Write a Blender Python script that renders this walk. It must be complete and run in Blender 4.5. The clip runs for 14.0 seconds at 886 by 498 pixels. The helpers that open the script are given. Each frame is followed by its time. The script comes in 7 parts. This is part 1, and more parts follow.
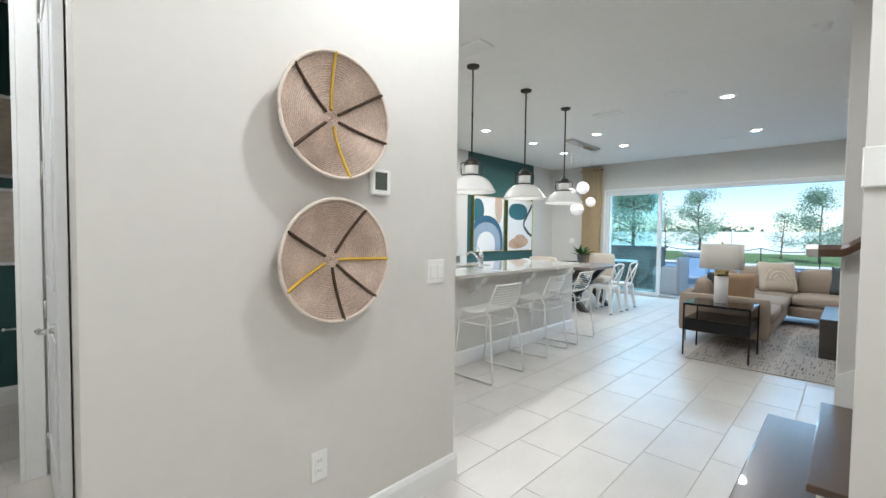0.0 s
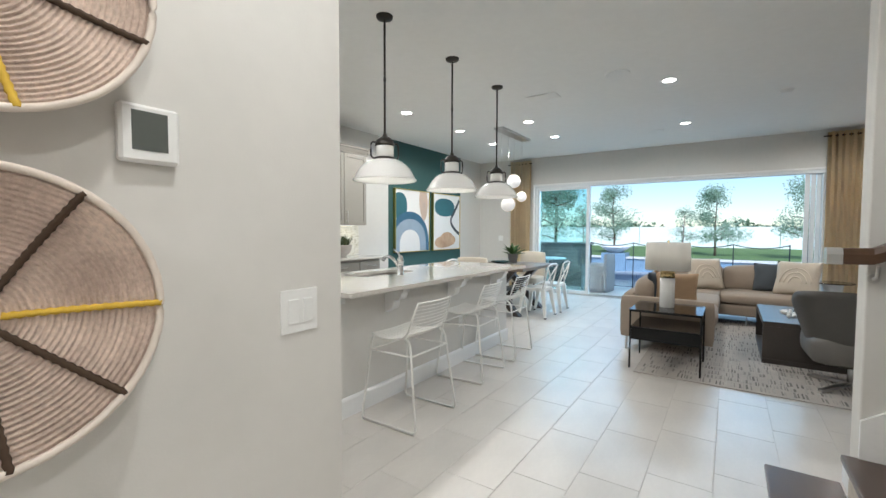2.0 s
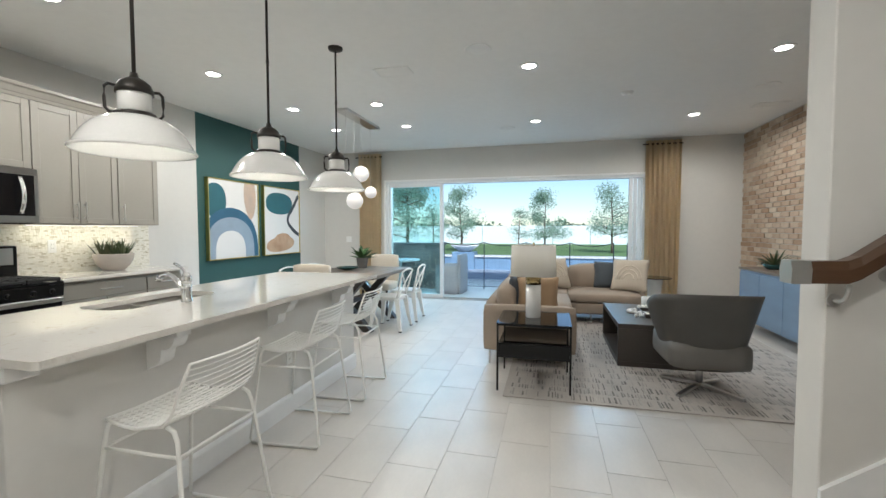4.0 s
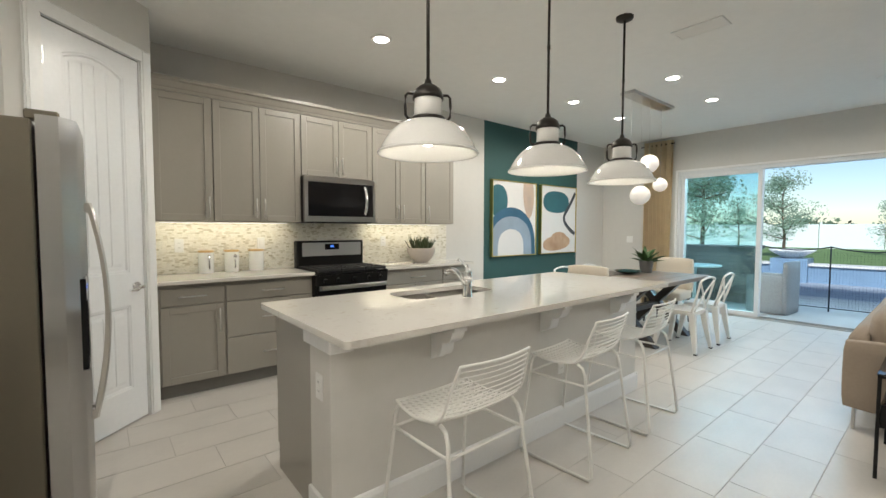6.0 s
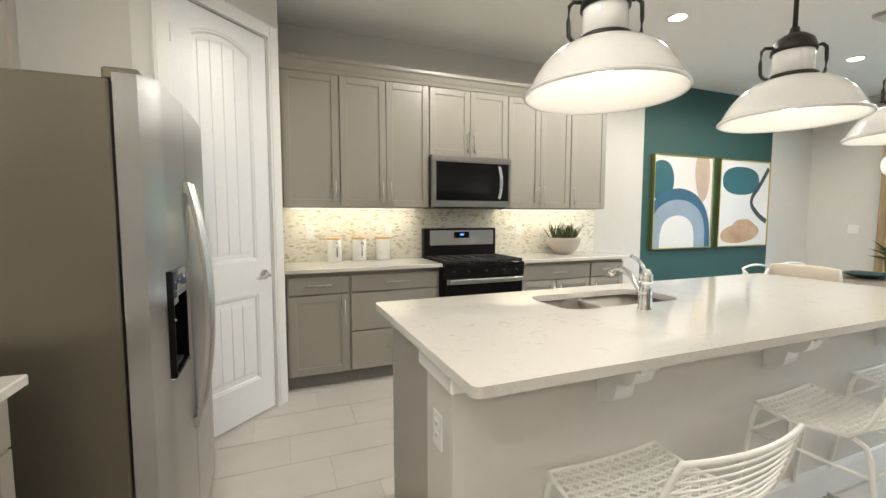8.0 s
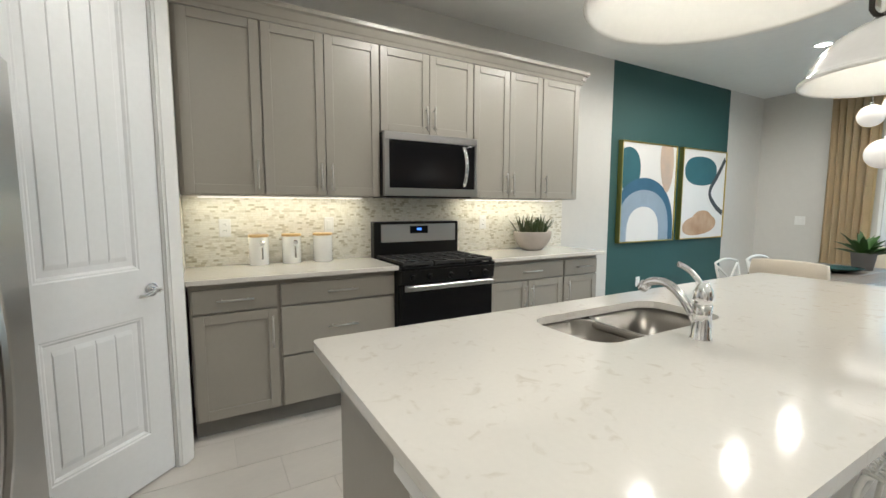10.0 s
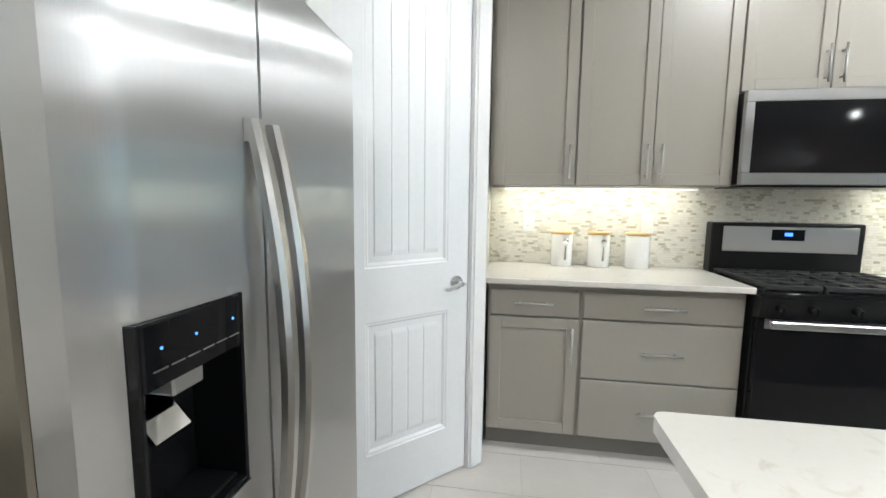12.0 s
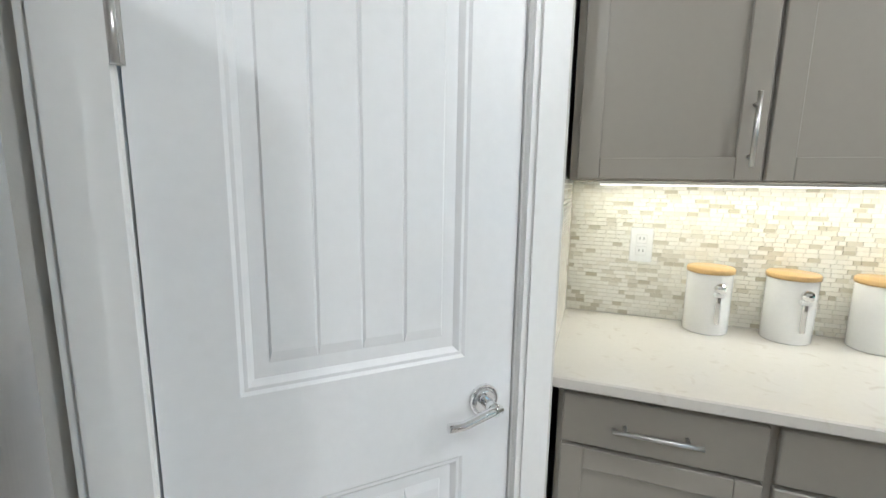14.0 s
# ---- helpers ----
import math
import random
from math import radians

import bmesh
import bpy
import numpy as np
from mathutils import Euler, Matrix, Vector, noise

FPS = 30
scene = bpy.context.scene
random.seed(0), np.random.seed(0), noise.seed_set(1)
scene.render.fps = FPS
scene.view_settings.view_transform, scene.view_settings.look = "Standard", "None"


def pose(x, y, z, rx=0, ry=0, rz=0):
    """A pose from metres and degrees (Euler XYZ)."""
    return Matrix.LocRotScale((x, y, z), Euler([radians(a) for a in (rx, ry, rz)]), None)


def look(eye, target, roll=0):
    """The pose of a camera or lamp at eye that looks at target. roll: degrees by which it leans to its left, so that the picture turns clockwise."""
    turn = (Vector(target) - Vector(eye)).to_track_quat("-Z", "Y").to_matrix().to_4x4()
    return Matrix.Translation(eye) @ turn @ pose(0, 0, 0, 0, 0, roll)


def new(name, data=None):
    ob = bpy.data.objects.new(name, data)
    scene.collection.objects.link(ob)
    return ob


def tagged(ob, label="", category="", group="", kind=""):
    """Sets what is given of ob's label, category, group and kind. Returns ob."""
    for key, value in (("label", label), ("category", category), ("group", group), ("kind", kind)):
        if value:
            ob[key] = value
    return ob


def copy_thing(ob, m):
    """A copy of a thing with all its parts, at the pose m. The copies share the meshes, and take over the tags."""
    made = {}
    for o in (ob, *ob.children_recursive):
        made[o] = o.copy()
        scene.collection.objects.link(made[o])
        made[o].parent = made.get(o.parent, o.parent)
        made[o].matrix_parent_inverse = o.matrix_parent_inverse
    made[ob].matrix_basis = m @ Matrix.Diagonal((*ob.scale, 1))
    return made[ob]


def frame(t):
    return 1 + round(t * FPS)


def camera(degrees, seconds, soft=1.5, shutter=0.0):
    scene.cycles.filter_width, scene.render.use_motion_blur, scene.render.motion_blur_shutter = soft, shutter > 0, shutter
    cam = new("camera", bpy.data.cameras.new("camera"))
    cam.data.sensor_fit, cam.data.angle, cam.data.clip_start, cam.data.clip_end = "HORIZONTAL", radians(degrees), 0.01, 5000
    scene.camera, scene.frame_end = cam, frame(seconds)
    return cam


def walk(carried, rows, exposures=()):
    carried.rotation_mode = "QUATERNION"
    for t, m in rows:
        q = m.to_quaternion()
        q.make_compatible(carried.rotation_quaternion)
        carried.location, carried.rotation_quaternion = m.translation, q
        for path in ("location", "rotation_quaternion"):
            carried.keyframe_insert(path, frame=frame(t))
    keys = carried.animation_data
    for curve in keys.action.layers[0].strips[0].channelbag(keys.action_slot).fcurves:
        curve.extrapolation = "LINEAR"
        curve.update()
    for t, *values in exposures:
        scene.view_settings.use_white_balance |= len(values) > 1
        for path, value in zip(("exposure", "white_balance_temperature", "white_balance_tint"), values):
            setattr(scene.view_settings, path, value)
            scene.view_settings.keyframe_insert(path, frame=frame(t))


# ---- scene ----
cam = camera(93.2, 14.0)
PATH = [
    (0, (-0.026, 0.473, 1.286), (-1.419, 1.906, 1.212), 0.7),
    (0.5, (-0.223, 0.643, 1.269), (-1.703, 1.986, 1.188), 0.5),
    (1, (-0.363, 0.848, 1.275), (-1.823, 2.212, 1.19), 0.4),
    (1.5, (-0.442, 1.022, 1.275), (-1.781, 2.505, 1.187), 0.3),
    (2, (-0.533, 1.216, 1.315), (-1.659, 2.867, 1.228), 0.2),
    (2.5, (-0.603, 1.436, 1.318), (-1.466, 3.238, 1.235), 0.0),
    (2.7, (-0.629, 1.542, 1.318), (-1.394, 3.388, 1.236), -0.0),
    (3.2, (-0.723, 1.753, 1.326), (-1.286, 3.67, 1.24), -0.02),
    (3.75, (-0.834, 1.985, 1.337), (-1.31, 3.925, 1.247), -0.05),
    (4.3, (-0.941, 2.197, 1.348), (-1.503, 4.114, 1.253), -0.08),
    (4.8, (-1.024, 2.357, 1.355), (-1.832, 4.184, 1.256), -0.1),
    (5, (-1.039, 2.375, 1.353), (-1.975, 4.14, 1.254), -0.1),
    (5.5, (-1.055, 2.371, 1.35), (-2.326, 3.913, 1.25), -0.0),
    (6, (-1.078, 2.36, 1.336), (-2.622, 3.628, 1.24), 0.1),
    (6.5, (-1.144, 2.378, 1.326), (-2.864, 3.394, 1.221), 0.2),
    (7, (-1.317, 2.403, 1.332), (-3.13, 3.238, 1.213), 0.2),
    (7.5, (-1.491, 2.48, 1.328), (-3.342, 3.226, 1.19), 0.1),
    (8, (-1.628, 2.633, 1.317), (-3.48, 3.37, 1.164), 0.0),
    (8.2, (-1.692, 2.686, 1.318), (-3.533, 3.45, 1.157), -0.0),
    (8.7, (-1.848, 2.734, 1.318), (-3.647, 3.591, 1.146), 0.02),
    (9.25, (-2.024, 2.763, 1.321), (-3.766, 3.729, 1.137), 0.05),
    (9.8, (-2.2, 2.78, 1.323), (-3.919, 3.783, 1.127), 0.08),
    (10.3, (-2.356, 2.797, 1.324), (-4.125, 3.705, 1.117), 0.1),
    (10.5, (-2.421, 2.811, 1.317), (-4.226, 3.647, 1.106), -0.0),
    (11, (-2.556, 2.81, 1.317), (-4.482, 3.305, 1.106), 0.3),
    (11.5, (-2.628, 2.794, 1.32), (-4.616, 2.832, 1.102), 0.5),
    (12, (-2.753, 2.78, 1.303), (-4.717, 2.474, 1.079), 0.7),
    (12.5, (-2.981, 2.738, 1.316), (-4.915, 2.292, 1.076), 0.7),
    (13, (-3.233, 2.762, 1.316), (-5.151, 2.259, 1.057), 0.7),
    (13.5, (-3.548, 2.763, 1.333), (-5.453, 2.22, 1.056), 1.0),
    (14, (-3.83, 2.743, 1.385), (-5.688, 2.076, 1.068), 0.9),
]
walk(cam, [(t, look(eye, target, roll)) for t, eye, target, roll in PATH],
     exposures=[(0, 0.5, 5650, 8), (2.5, 0.4, 5900, 9), (5, 0.33, 5950, 8), (5.7, 0.26, 6300, 8), (6.5, 0.38, 6550, 10), (7.5, 0.62, 6850, 10), (8.2, 0.58, 6300, 9), (10.5, 0.32, 6050, 8), (11.5, 0.68, 5750, 8), (12.5, 1.0, 5600, 7), (13.2, 0.88, 5750, 8), (14, 0.6, 5600, 8)])

# ---- world and light ----
world = bpy.data.worlds.new("world")
scene.world = world
world.use_nodes = True
wn = world.node_tree.nodes
sky = wn.new("ShaderNodeTexSky")
sky.sky_type, sky.sun_disc = "NISHITA", False
sky.sun_elevation, sky.sun_rotation = radians(42), radians(165)
sky.air_density, sky.dust_density, sky.ozone_density = 1.0, 0.3, 3.0
world.node_tree.links.new(sky.outputs[0], wn["Background"].inputs[0])
wn["Background"].inputs[1].default_value = 0.11

sun = new("sun", bpy.data.lights.new("sun", "SUN"))
sun.data.energy, sun.data.angle, sun.data.color = 5.0, radians(12), (0.95, 0.98, 1.0)
sun.matrix_world = look((5.8, -6.5, 20), (0, 15, 0))

CEIL = 2.89
WARM = (1.0, 0.93, 0.83)


def disc_lamp(name, place, watts, radius, colour=WARM, spread=150):
    lamp = new(name, bpy.data.lights.new(name, "AREA"))
    lamp.data.shape, lamp.data.size, lamp.data.energy, lamp.data.color = "DISK", 2 * radius, watts, colour
    lamp.data.spread = radians(spread)
    lamp.matrix_world = look(place, (place[0], place[1] + 0.0001, place[2] - 1))
    return lamp


# the last four are unseen, added to brighten foyer, nook and vestibule
SEEN_AND_ADDED_CANS = [(-4.12, 4.2), (-4.14, 5.63), (-4.09, 6.9), (-4.11, 8.05), (-2.97, 6.97), (-2.98, 8.1),
        (-1.09, 6.2), (-1.1, 8.28), (1.03, 6.33), (0.98, 8.45), (-0.78, 1.68), (-0.6, -0.7), (0.9, 0.9), (-2.4, 2.35), (-2.35, -0.2)]
WATTS = [7, 6.5, 5, 5, 4.5, 4.5, 5, 5, 7, 7, 8, 8, 8, 7.5, 7]
for (cx, cy), watts in zip(SEEN_AND_ADDED_CANS, WATTS):
    lamp = new("can_light", bpy.data.lights.new("can_light", "SPOT"))
    lamp.data.energy, lamp.data.color, lamp.data.shadow_soft_size = 5.3 * watts, WARM, 0.05
    lamp.data.spot_size, lamp.data.spot_blend = radians(176), 0.45
    lamp.matrix_world = look((cx, cy, CEIL - 0.055), (cx, cy + 0.0001, 1))
# unseen lamp added at the patio's edge, for skylight through the open sliding door
day = new("patio_daylight", bpy.data.lights.new("patio_daylight", "AREA"))
day.data.shape, day.data.size, day.data.size_y, day.data.energy, day.data.color = "RECTANGLE", 9.0, 0.3, 150, (0.46, 0.76, 1.0)
day.matrix_world = look((-1.7, 12.3, 2.86), (-1.7, 5.0, 0.5))

# ---- materials ----


def material(name, colour, rough=0.5, metal=0.0, var=0.06, scale=6.0, fine=0.03, bump=0.0, bump_scale=80.0, coat=0.0,
             stretch=(1, 1, 1), random=0.0, island=False, tint=None, spec=0.5, tint_power=1.0):
    """A surface with two scales of variation, fine relief and, for pieces, a shade of its own."""
    m = bpy.data.materials.new(name)
    m.use_nodes = True
    nt = m.node_tree
    N, L = nt.nodes, nt.links
    bsdf = N["Principled BSDF"]
    bsdf.inputs["Roughness"].default_value, bsdf.inputs["Metallic"].default_value = rough, metal
    bsdf.inputs["Coat Weight"].default_value = coat
    bsdf.inputs["Specular IOR Level"].default_value = spec
    tc = N.new("ShaderNodeTexCoord")
    mp = N.new("ShaderNodeMapping")
    mp.inputs["Scale"].default_value = stretch
    L.new(tc.outputs["Object"], mp.inputs[0])
    big, small = N.new("ShaderNodeTexNoise"), N.new("ShaderNodeTexNoise")
    big.inputs["Scale"].default_value, small.inputs["Scale"].default_value = scale, scale * 14
    big.inputs["Detail"].default_value = 5
    for n in (big, small):
        L.new(mp.outputs[0], n.inputs["Vector"])
    a = N.new("ShaderNodeMath")
    a.operation = "MULTIPLY_ADD"
    a.inputs[1].default_value, a.inputs[2].default_value = 2 * var, 1 - var
    L.new(big.outputs["Fac"], a.inputs[0])
    b = N.new("ShaderNodeMath")
    b.operation = "MULTIPLY_ADD"
    b.inputs[1].default_value, b.inputs[2].default_value = 2 * fine, 1 - fine
    L.new(small.outputs["Fac"], b.inputs[0])
    c = N.new("ShaderNodeMath")
    c.operation = "MULTIPLY"
    L.new(a.outputs[0], c.inputs[0]), L.new(b.outputs[0], c.inputs[1])
    value = c.outputs[0]
    if random:
        src = N.new("ShaderNodeNewGeometry").outputs["Random Per Island"] if island else N.new("ShaderNodeObjectInfo").outputs["Random"]
        r = N.new("ShaderNodeMath")
        r.operation = "MULTIPLY_ADD"
        r.inputs[1].default_value, r.inputs[2].default_value = 2 * random, 1 - random
        L.new(src, r.inputs[0])
        d = N.new("ShaderNodeMath")
        d.operation = "MULTIPLY"
        L.new(value, d.inputs[0]), L.new(r.outputs[0], d.inputs[1])
        value = d.outputs[0]
    mul = N.new("ShaderNodeMix")
    mul.data_type, mul.blend_type = "RGBA", "MULTIPLY"
    mul.inputs[0].default_value = 1
    mul.inputs[6].default_value = (*colour, 1)
    if tint:
        ramp = N.new("ShaderNodeMix")
        ramp.data_type = "RGBA"
        ramp.inputs[6].default_value, ramp.inputs[7].default_value = (*colour, 1), (*tint, 1)
        if random:
            power = N.new("ShaderNodeMath")
            power.operation = "POWER"
            power.inputs[1].default_value = tint_power
            L.new(src, power.inputs[0])
            L.new(power.outputs[0], ramp.inputs[0])
        else:
            L.new(big.outputs["Fac"], ramp.inputs[0])
        L.new(ramp.outputs[2], mul.inputs[6])
    L.new(value, mul.inputs[7])
    L.new(mul.outputs[2], bsdf.inputs["Base Color"])
    if bump:
        tex = N.new("ShaderNodeTexNoise")
        tex.inputs["Scale"].default_value, tex.inputs["Detail"].default_value = bump_scale, 3
        L.new(mp.outputs[0], tex.inputs["Vector"])
        bn = N.new("ShaderNodeBump")
        bn.inputs["Strength"].default_value, bn.inputs["Distance"].default_value = bump, 0.004
        L.new(tex.outputs["Fac"], bn.inputs["Height"]), L.new(bn.outputs[0], bsdf.inputs["Normal"])
    return m


def glowing(name, colour, strength):
    m = bpy.data.materials.new(name)
    m.use_nodes = True
    b = m.node_tree.nodes["Principled BSDF"]
    b.inputs["Base Color"].default_value = (*[min(1, v) for v in colour], 1)
    b.inputs["Emission Color"].default_value, b.inputs["Emission Strength"].default_value = (*colour, 1), strength
    return m


def glass(name, colour, rough=0.0):
    m = bpy.data.materials.new(name)
    m.use_nodes = True
    b = m.node_tree.nodes["Principled BSDF"]
    b.inputs["Base Color"].default_value, b.inputs["Roughness"].default_value = (*colour, 1), rough
    b.inputs["Transmission Weight"].default_value, b.inputs["IOR"].default_value = 1.0, 1.45
    return m


def brushed(m, rough=0.3, amount=0.8):
    """Brushed metal: reflections smear level across the face and stay sharp in height."""
    N, L = m.node_tree.nodes, m.node_tree.links
    gloss, upright = N.new("ShaderNodeBsdfAnisotropic"), N.new("ShaderNodeCombineXYZ")
    upright.inputs[2].default_value = 1.0
    gloss.inputs["Roughness"].default_value, gloss.inputs["Anisotropy"].default_value = rough, amount
    L.new(upright.outputs[0], gloss.inputs["Tangent"])
    L.new(N["Principled BSDF"].inputs["Base Color"].links[0].from_socket, gloss.inputs["Color"])
    L.new(gloss.outputs[0], N["Material Output"].inputs[0])


def sheer(name, colour, share):
    """Thin cloth that lets light through."""
    m = material(name, colour, 0.9, var=0.04, bump=0.15, bump_scale=250)
    N, L = m.node_tree.nodes, m.node_tree.links
    thin, mix = N.new("ShaderNodeBsdfTranslucent"), N.new("ShaderNodeMixShader")
    thin.inputs[0].default_value, mix.inputs[0].default_value = (*colour, 1), share
    L.new(N["Principled BSDF"].outputs[0], mix.inputs[1]), L.new(thin.outputs[0], mix.inputs[2])
    L.new(mix.outputs[0], N["Material Output"].inputs[0])
    return m


WALL = material("wall_paint", (0.66, 0.645, 0.61), 0.7, var=0.02, scale=1.2, bump=0.06, bump_scale=160)
CEILING = material("ceiling_paint", (0.85, 0.85, 0.83), 0.85, var=0.02, scale=1.0, bump=0.12, bump_scale=120)
TRIM = material("trim_paint", (0.84, 0.84, 0.83), 0.32, var=0.015, scale=3)
DOORWHITE = material("door_paint", (0.82, 0.83, 0.84), 0.3, var=0.015, scale=3, bump=0.03, bump_scale=60)
GREEN = material("green_paint", (0.028, 0.092, 0.088), 0.6, var=0.04, scale=1.5, bump=0.06, bump_scale=160)
CABINET = material("cabinet_paint", (0.33, 0.308, 0.268), 0.36, var=0.025, scale=3, bump=0.02, bump_scale=90)
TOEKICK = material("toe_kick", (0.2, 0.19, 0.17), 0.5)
FLOORTILE = material("floor_tile", (0.64, 0.605, 0.56), 0.34, var=0.13, scale=2.6, fine=0.04, bump=0.03, bump_scale=30, random=0.035,
                     stretch=(1.6, 0.8, 1))
FLOORREST = material("floor_tile_rest", (0.64, 0.605, 0.56), 0.34, var=0.13, scale=2.6, fine=0.04, bump=0.03, bump_scale=30, random=0.035,
                     island=True, stretch=(1.6, 0.8, 1))
GROUT = material("grout", (0.6, 0.57, 0.53), 0.85, var=0.1, scale=9, bump=0.2)
MOSAIC = material("mosaic_tile", (0.9, 0.88, 0.8), 0.16, var=0.08, scale=30, random=0.08, tint=(0.48, 0.44, 0.33), tint_power=3.5)
MOSAICREST = material("mosaic_tile_rest", (0.9, 0.88, 0.8), 0.16, var=0.08, scale=30, random=0.08, island=True, tint=(0.48, 0.44, 0.33), tint_power=3.5)
MGROUT = material("mosaic_grout", (0.74, 0.71, 0.62), 0.9, var=0.05, scale=20)
BRICK = material("brick", (0.46, 0.31, 0.2), 0.9, var=0.2, scale=9, fine=0.1, bump=0.5, bump_scale=60, random=0.22, tint=(0.5, 0.42, 0.33))
BRICKREST = material("brick_rest", (0.46, 0.31, 0.2), 0.9, var=0.2, scale=9, fine=0.1, bump=0.5, bump_scale=60, random=0.22, island=True,
                     tint=(0.5, 0.42, 0.33))
MORTAR = material("mortar", (0.5, 0.46, 0.4), 0.95, var=0.1, scale=12, bump=0.4)
STEEL = material("stainless_steel", (0.62, 0.62, 0.62), 0.4, 1.0, var=0.02, scale=3, fine=0.015, stretch=(1, 1, 26))
brushed(STEEL)
DARKSTEEL = material("dark_stainless", (0.44, 0.43, 0.42), 0.36, 1.0, var=0.03, scale=3, fine=0.03, stretch=(26, 26, 1))
brushed(DARKSTEEL)
SINKSTEEL = material("sink_steel", (0.34, 0.32, 0.29), 0.28, 1.0, var=0.05, scale=5, fine=0.05, bump=0.05, bump_scale=30, stretch=(1, 1, 14))
FRIDGESIDE = material("fridge_side", (0.2, 0.18, 0.14), 0.3, 0.6, var=0.04, scale=4, bump=0.08, bump_scale=260)
NICKEL = material("brushed_nickel", (0.6, 0.59, 0.57), 0.28, 1.0, var=0.03)
CHROME = material("chrome", (0.86, 0.86, 0.87), 0.05, 1.0, var=0.02)
BLACKGLOSS = material("black_gloss", (0.008, 0.008, 0.009), 0.05, var=0.05, spec=0.18)
BLACK = material("black_enamel", (0.01, 0.01, 0.01), 0.28, var=0.1, spec=0.25)
IRON = material("cast_iron", (0.014, 0.014, 0.014), 0.6, var=0.2, scale=20, bump=0.25, bump_scale=90)
BRONZE = material("dark_bronze", (0.05, 0.045, 0.04), 0.42, 0.7, var=0.1, scale=10)
ENAMEL = material("white_enamel", (0.86, 0.85, 0.82), 0.12, var=0.01, coat=0.5)
PLASTIC = material("white_plastic", (0.82, 0.82, 0.8), 0.35, var=0.01)
STOOLWHITE = material("white_powder_coat", (0.83, 0.82, 0.78), 0.4, var=0.03, scale=8)
SCREEN = material("grey_display", (0.09, 0.1, 0.09), 0.12, var=0.03)
CERAMIC = material("white_ceramic", (0.85, 0.85, 0.83), 0.15, var=0.02)
BAMBOO = material("bamboo", (0.62, 0.42, 0.18), 0.4, var=0.15, scale=8, stretch=(1, 6, 1))
CONCRETE = material("concrete_bowl", (0.42, 0.38, 0.34), 0.7, var=0.12, scale=12, bump=0.15)
POTGREY = material("grey_pot", (0.16, 0.155, 0.15), 0.65, var=0.1, scale=10)
LEAF = material("leaf_green", (0.05, 0.12, 0.03), 0.4, var=0.25, scale=10, random=0.2, island=True)
ALOE = material("aloe_green", (0.05, 0.09, 0.03), 0.45, var=0.25, scale=14, random=0.25, island=True, tint=(0.1, 0.1, 0.05))
GOLD = material("gold_frame", (0.62, 0.47, 0.16), 0.3, 1.0, var=0.06)
CANVAS = material("canvas_white", (0.78, 0.77, 0.75), 0.75, var=0.02, bump=0.1, bump_scale=200)
TEAL = material("painted_teal", (0.03, 0.13, 0.16), 0.7, var=0.18, scale=5)
BLUE = material("painted_blue", (0.04, 0.13, 0.22), 0.7, var=0.2, scale=4)
PALEBLUE = material("painted_pale_blue", (0.3, 0.38, 0.47), 0.7, var=0.15, scale=5)
CHARCOAL = material("painted_charcoal", (0.05, 0.06, 0.07), 0.7, var=0.2, scale=6)
TERRACOTTA = material("painted_terracotta", (0.45, 0.24, 0.12), 0.7, var=0.3, scale=5, tint=(0.55, 0.42, 0.3))
GREIGE = material("painted_greige", (0.5, 0.45, 0.42), 0.7, var=0.3, scale=4, tint=(0.62, 0.42, 0.26))
CURTAIN = material("curtain_linen", (0.76, 0.61, 0.38), 0.85, var=0.08, scale=6, fine=0.06, bump=0.15, bump_scale=300)
SOFA = material("sofa_linen", (0.34, 0.275, 0.215), 0.9, var=0.07, scale=5, fine=0.08, bump=0.25, bump_scale=240)
PILLOW = material("pillow_cotton", (0.52, 0.45, 0.36), 0.9, var=0.1, scale=8, bump=0.3, bump_scale=120)
PILLOWTAN = material("pillow_tan", (0.36, 0.24, 0.14), 0.9, var=0.1, scale=8, bump=0.3, bump_scale=120)
PILLOWSLATE = material("pillow_slate", (0.07, 0.08, 0.09), 0.9, var=0.1, scale=8, bump=0.3)
CREAM = material("cream_upholstery", (0.62, 0.55, 0.45), 0.85, var=0.05, scale=6, bump=0.2, bump_scale=220)
ARMCHAIR = material("grey_leather", (0.15, 0.14, 0.125), 0.5, var=0.1, scale=8, bump=0.1, bump_scale=140)
DARKWOOD = material("dark_wood", (0.055, 0.045, 0.038), 0.35, var=0.25, scale=4, fine=0.12, stretch=(1, 9, 1))
STAIRWOOD = material("stair_wood", (0.075, 0.042, 0.025), 0.28, var=0.25, scale=4, fine=0.12, stretch=(9, 1, 1), coat=0.3)
RAILWOOD = material("rail_wood", (0.085, 0.042, 0.02), 0.28, var=0.25, scale=4, fine=0.12, stretch=(1, 9, 9), coat=0.3)
TABLEWOOD = material("table_wood", (0.19, 0.15, 0.115), 0.42, var=0.25, scale=4, fine=0.12, stretch=(9, 1, 1))
RISER = material("weathered_riser", (0.55, 0.5, 0.42), 0.6, var=0.3, scale=5, fine=0.15, stretch=(1, 2, 8))
MARBLE = material("white_marble", (0.68, 0.67, 0.65), 0.25, var=0.1, scale=7)
BRASS = material("brass", (0.55, 0.42, 0.2), 0.25, 1.0, var=0.05)
SHADE = sheer("lamp_linen", (0.86, 0.84, 0.79), 0.5)
TEALDISH = material("teal_glaze", (0.012, 0.055, 0.055), 0.1, var=0.15, coat=0.4)
RUG = material("rug_pile", (0.5, 0.46, 0.42), 0.95, var=0.12, scale=5, fine=0.1, bump=0.4, bump_scale=160)
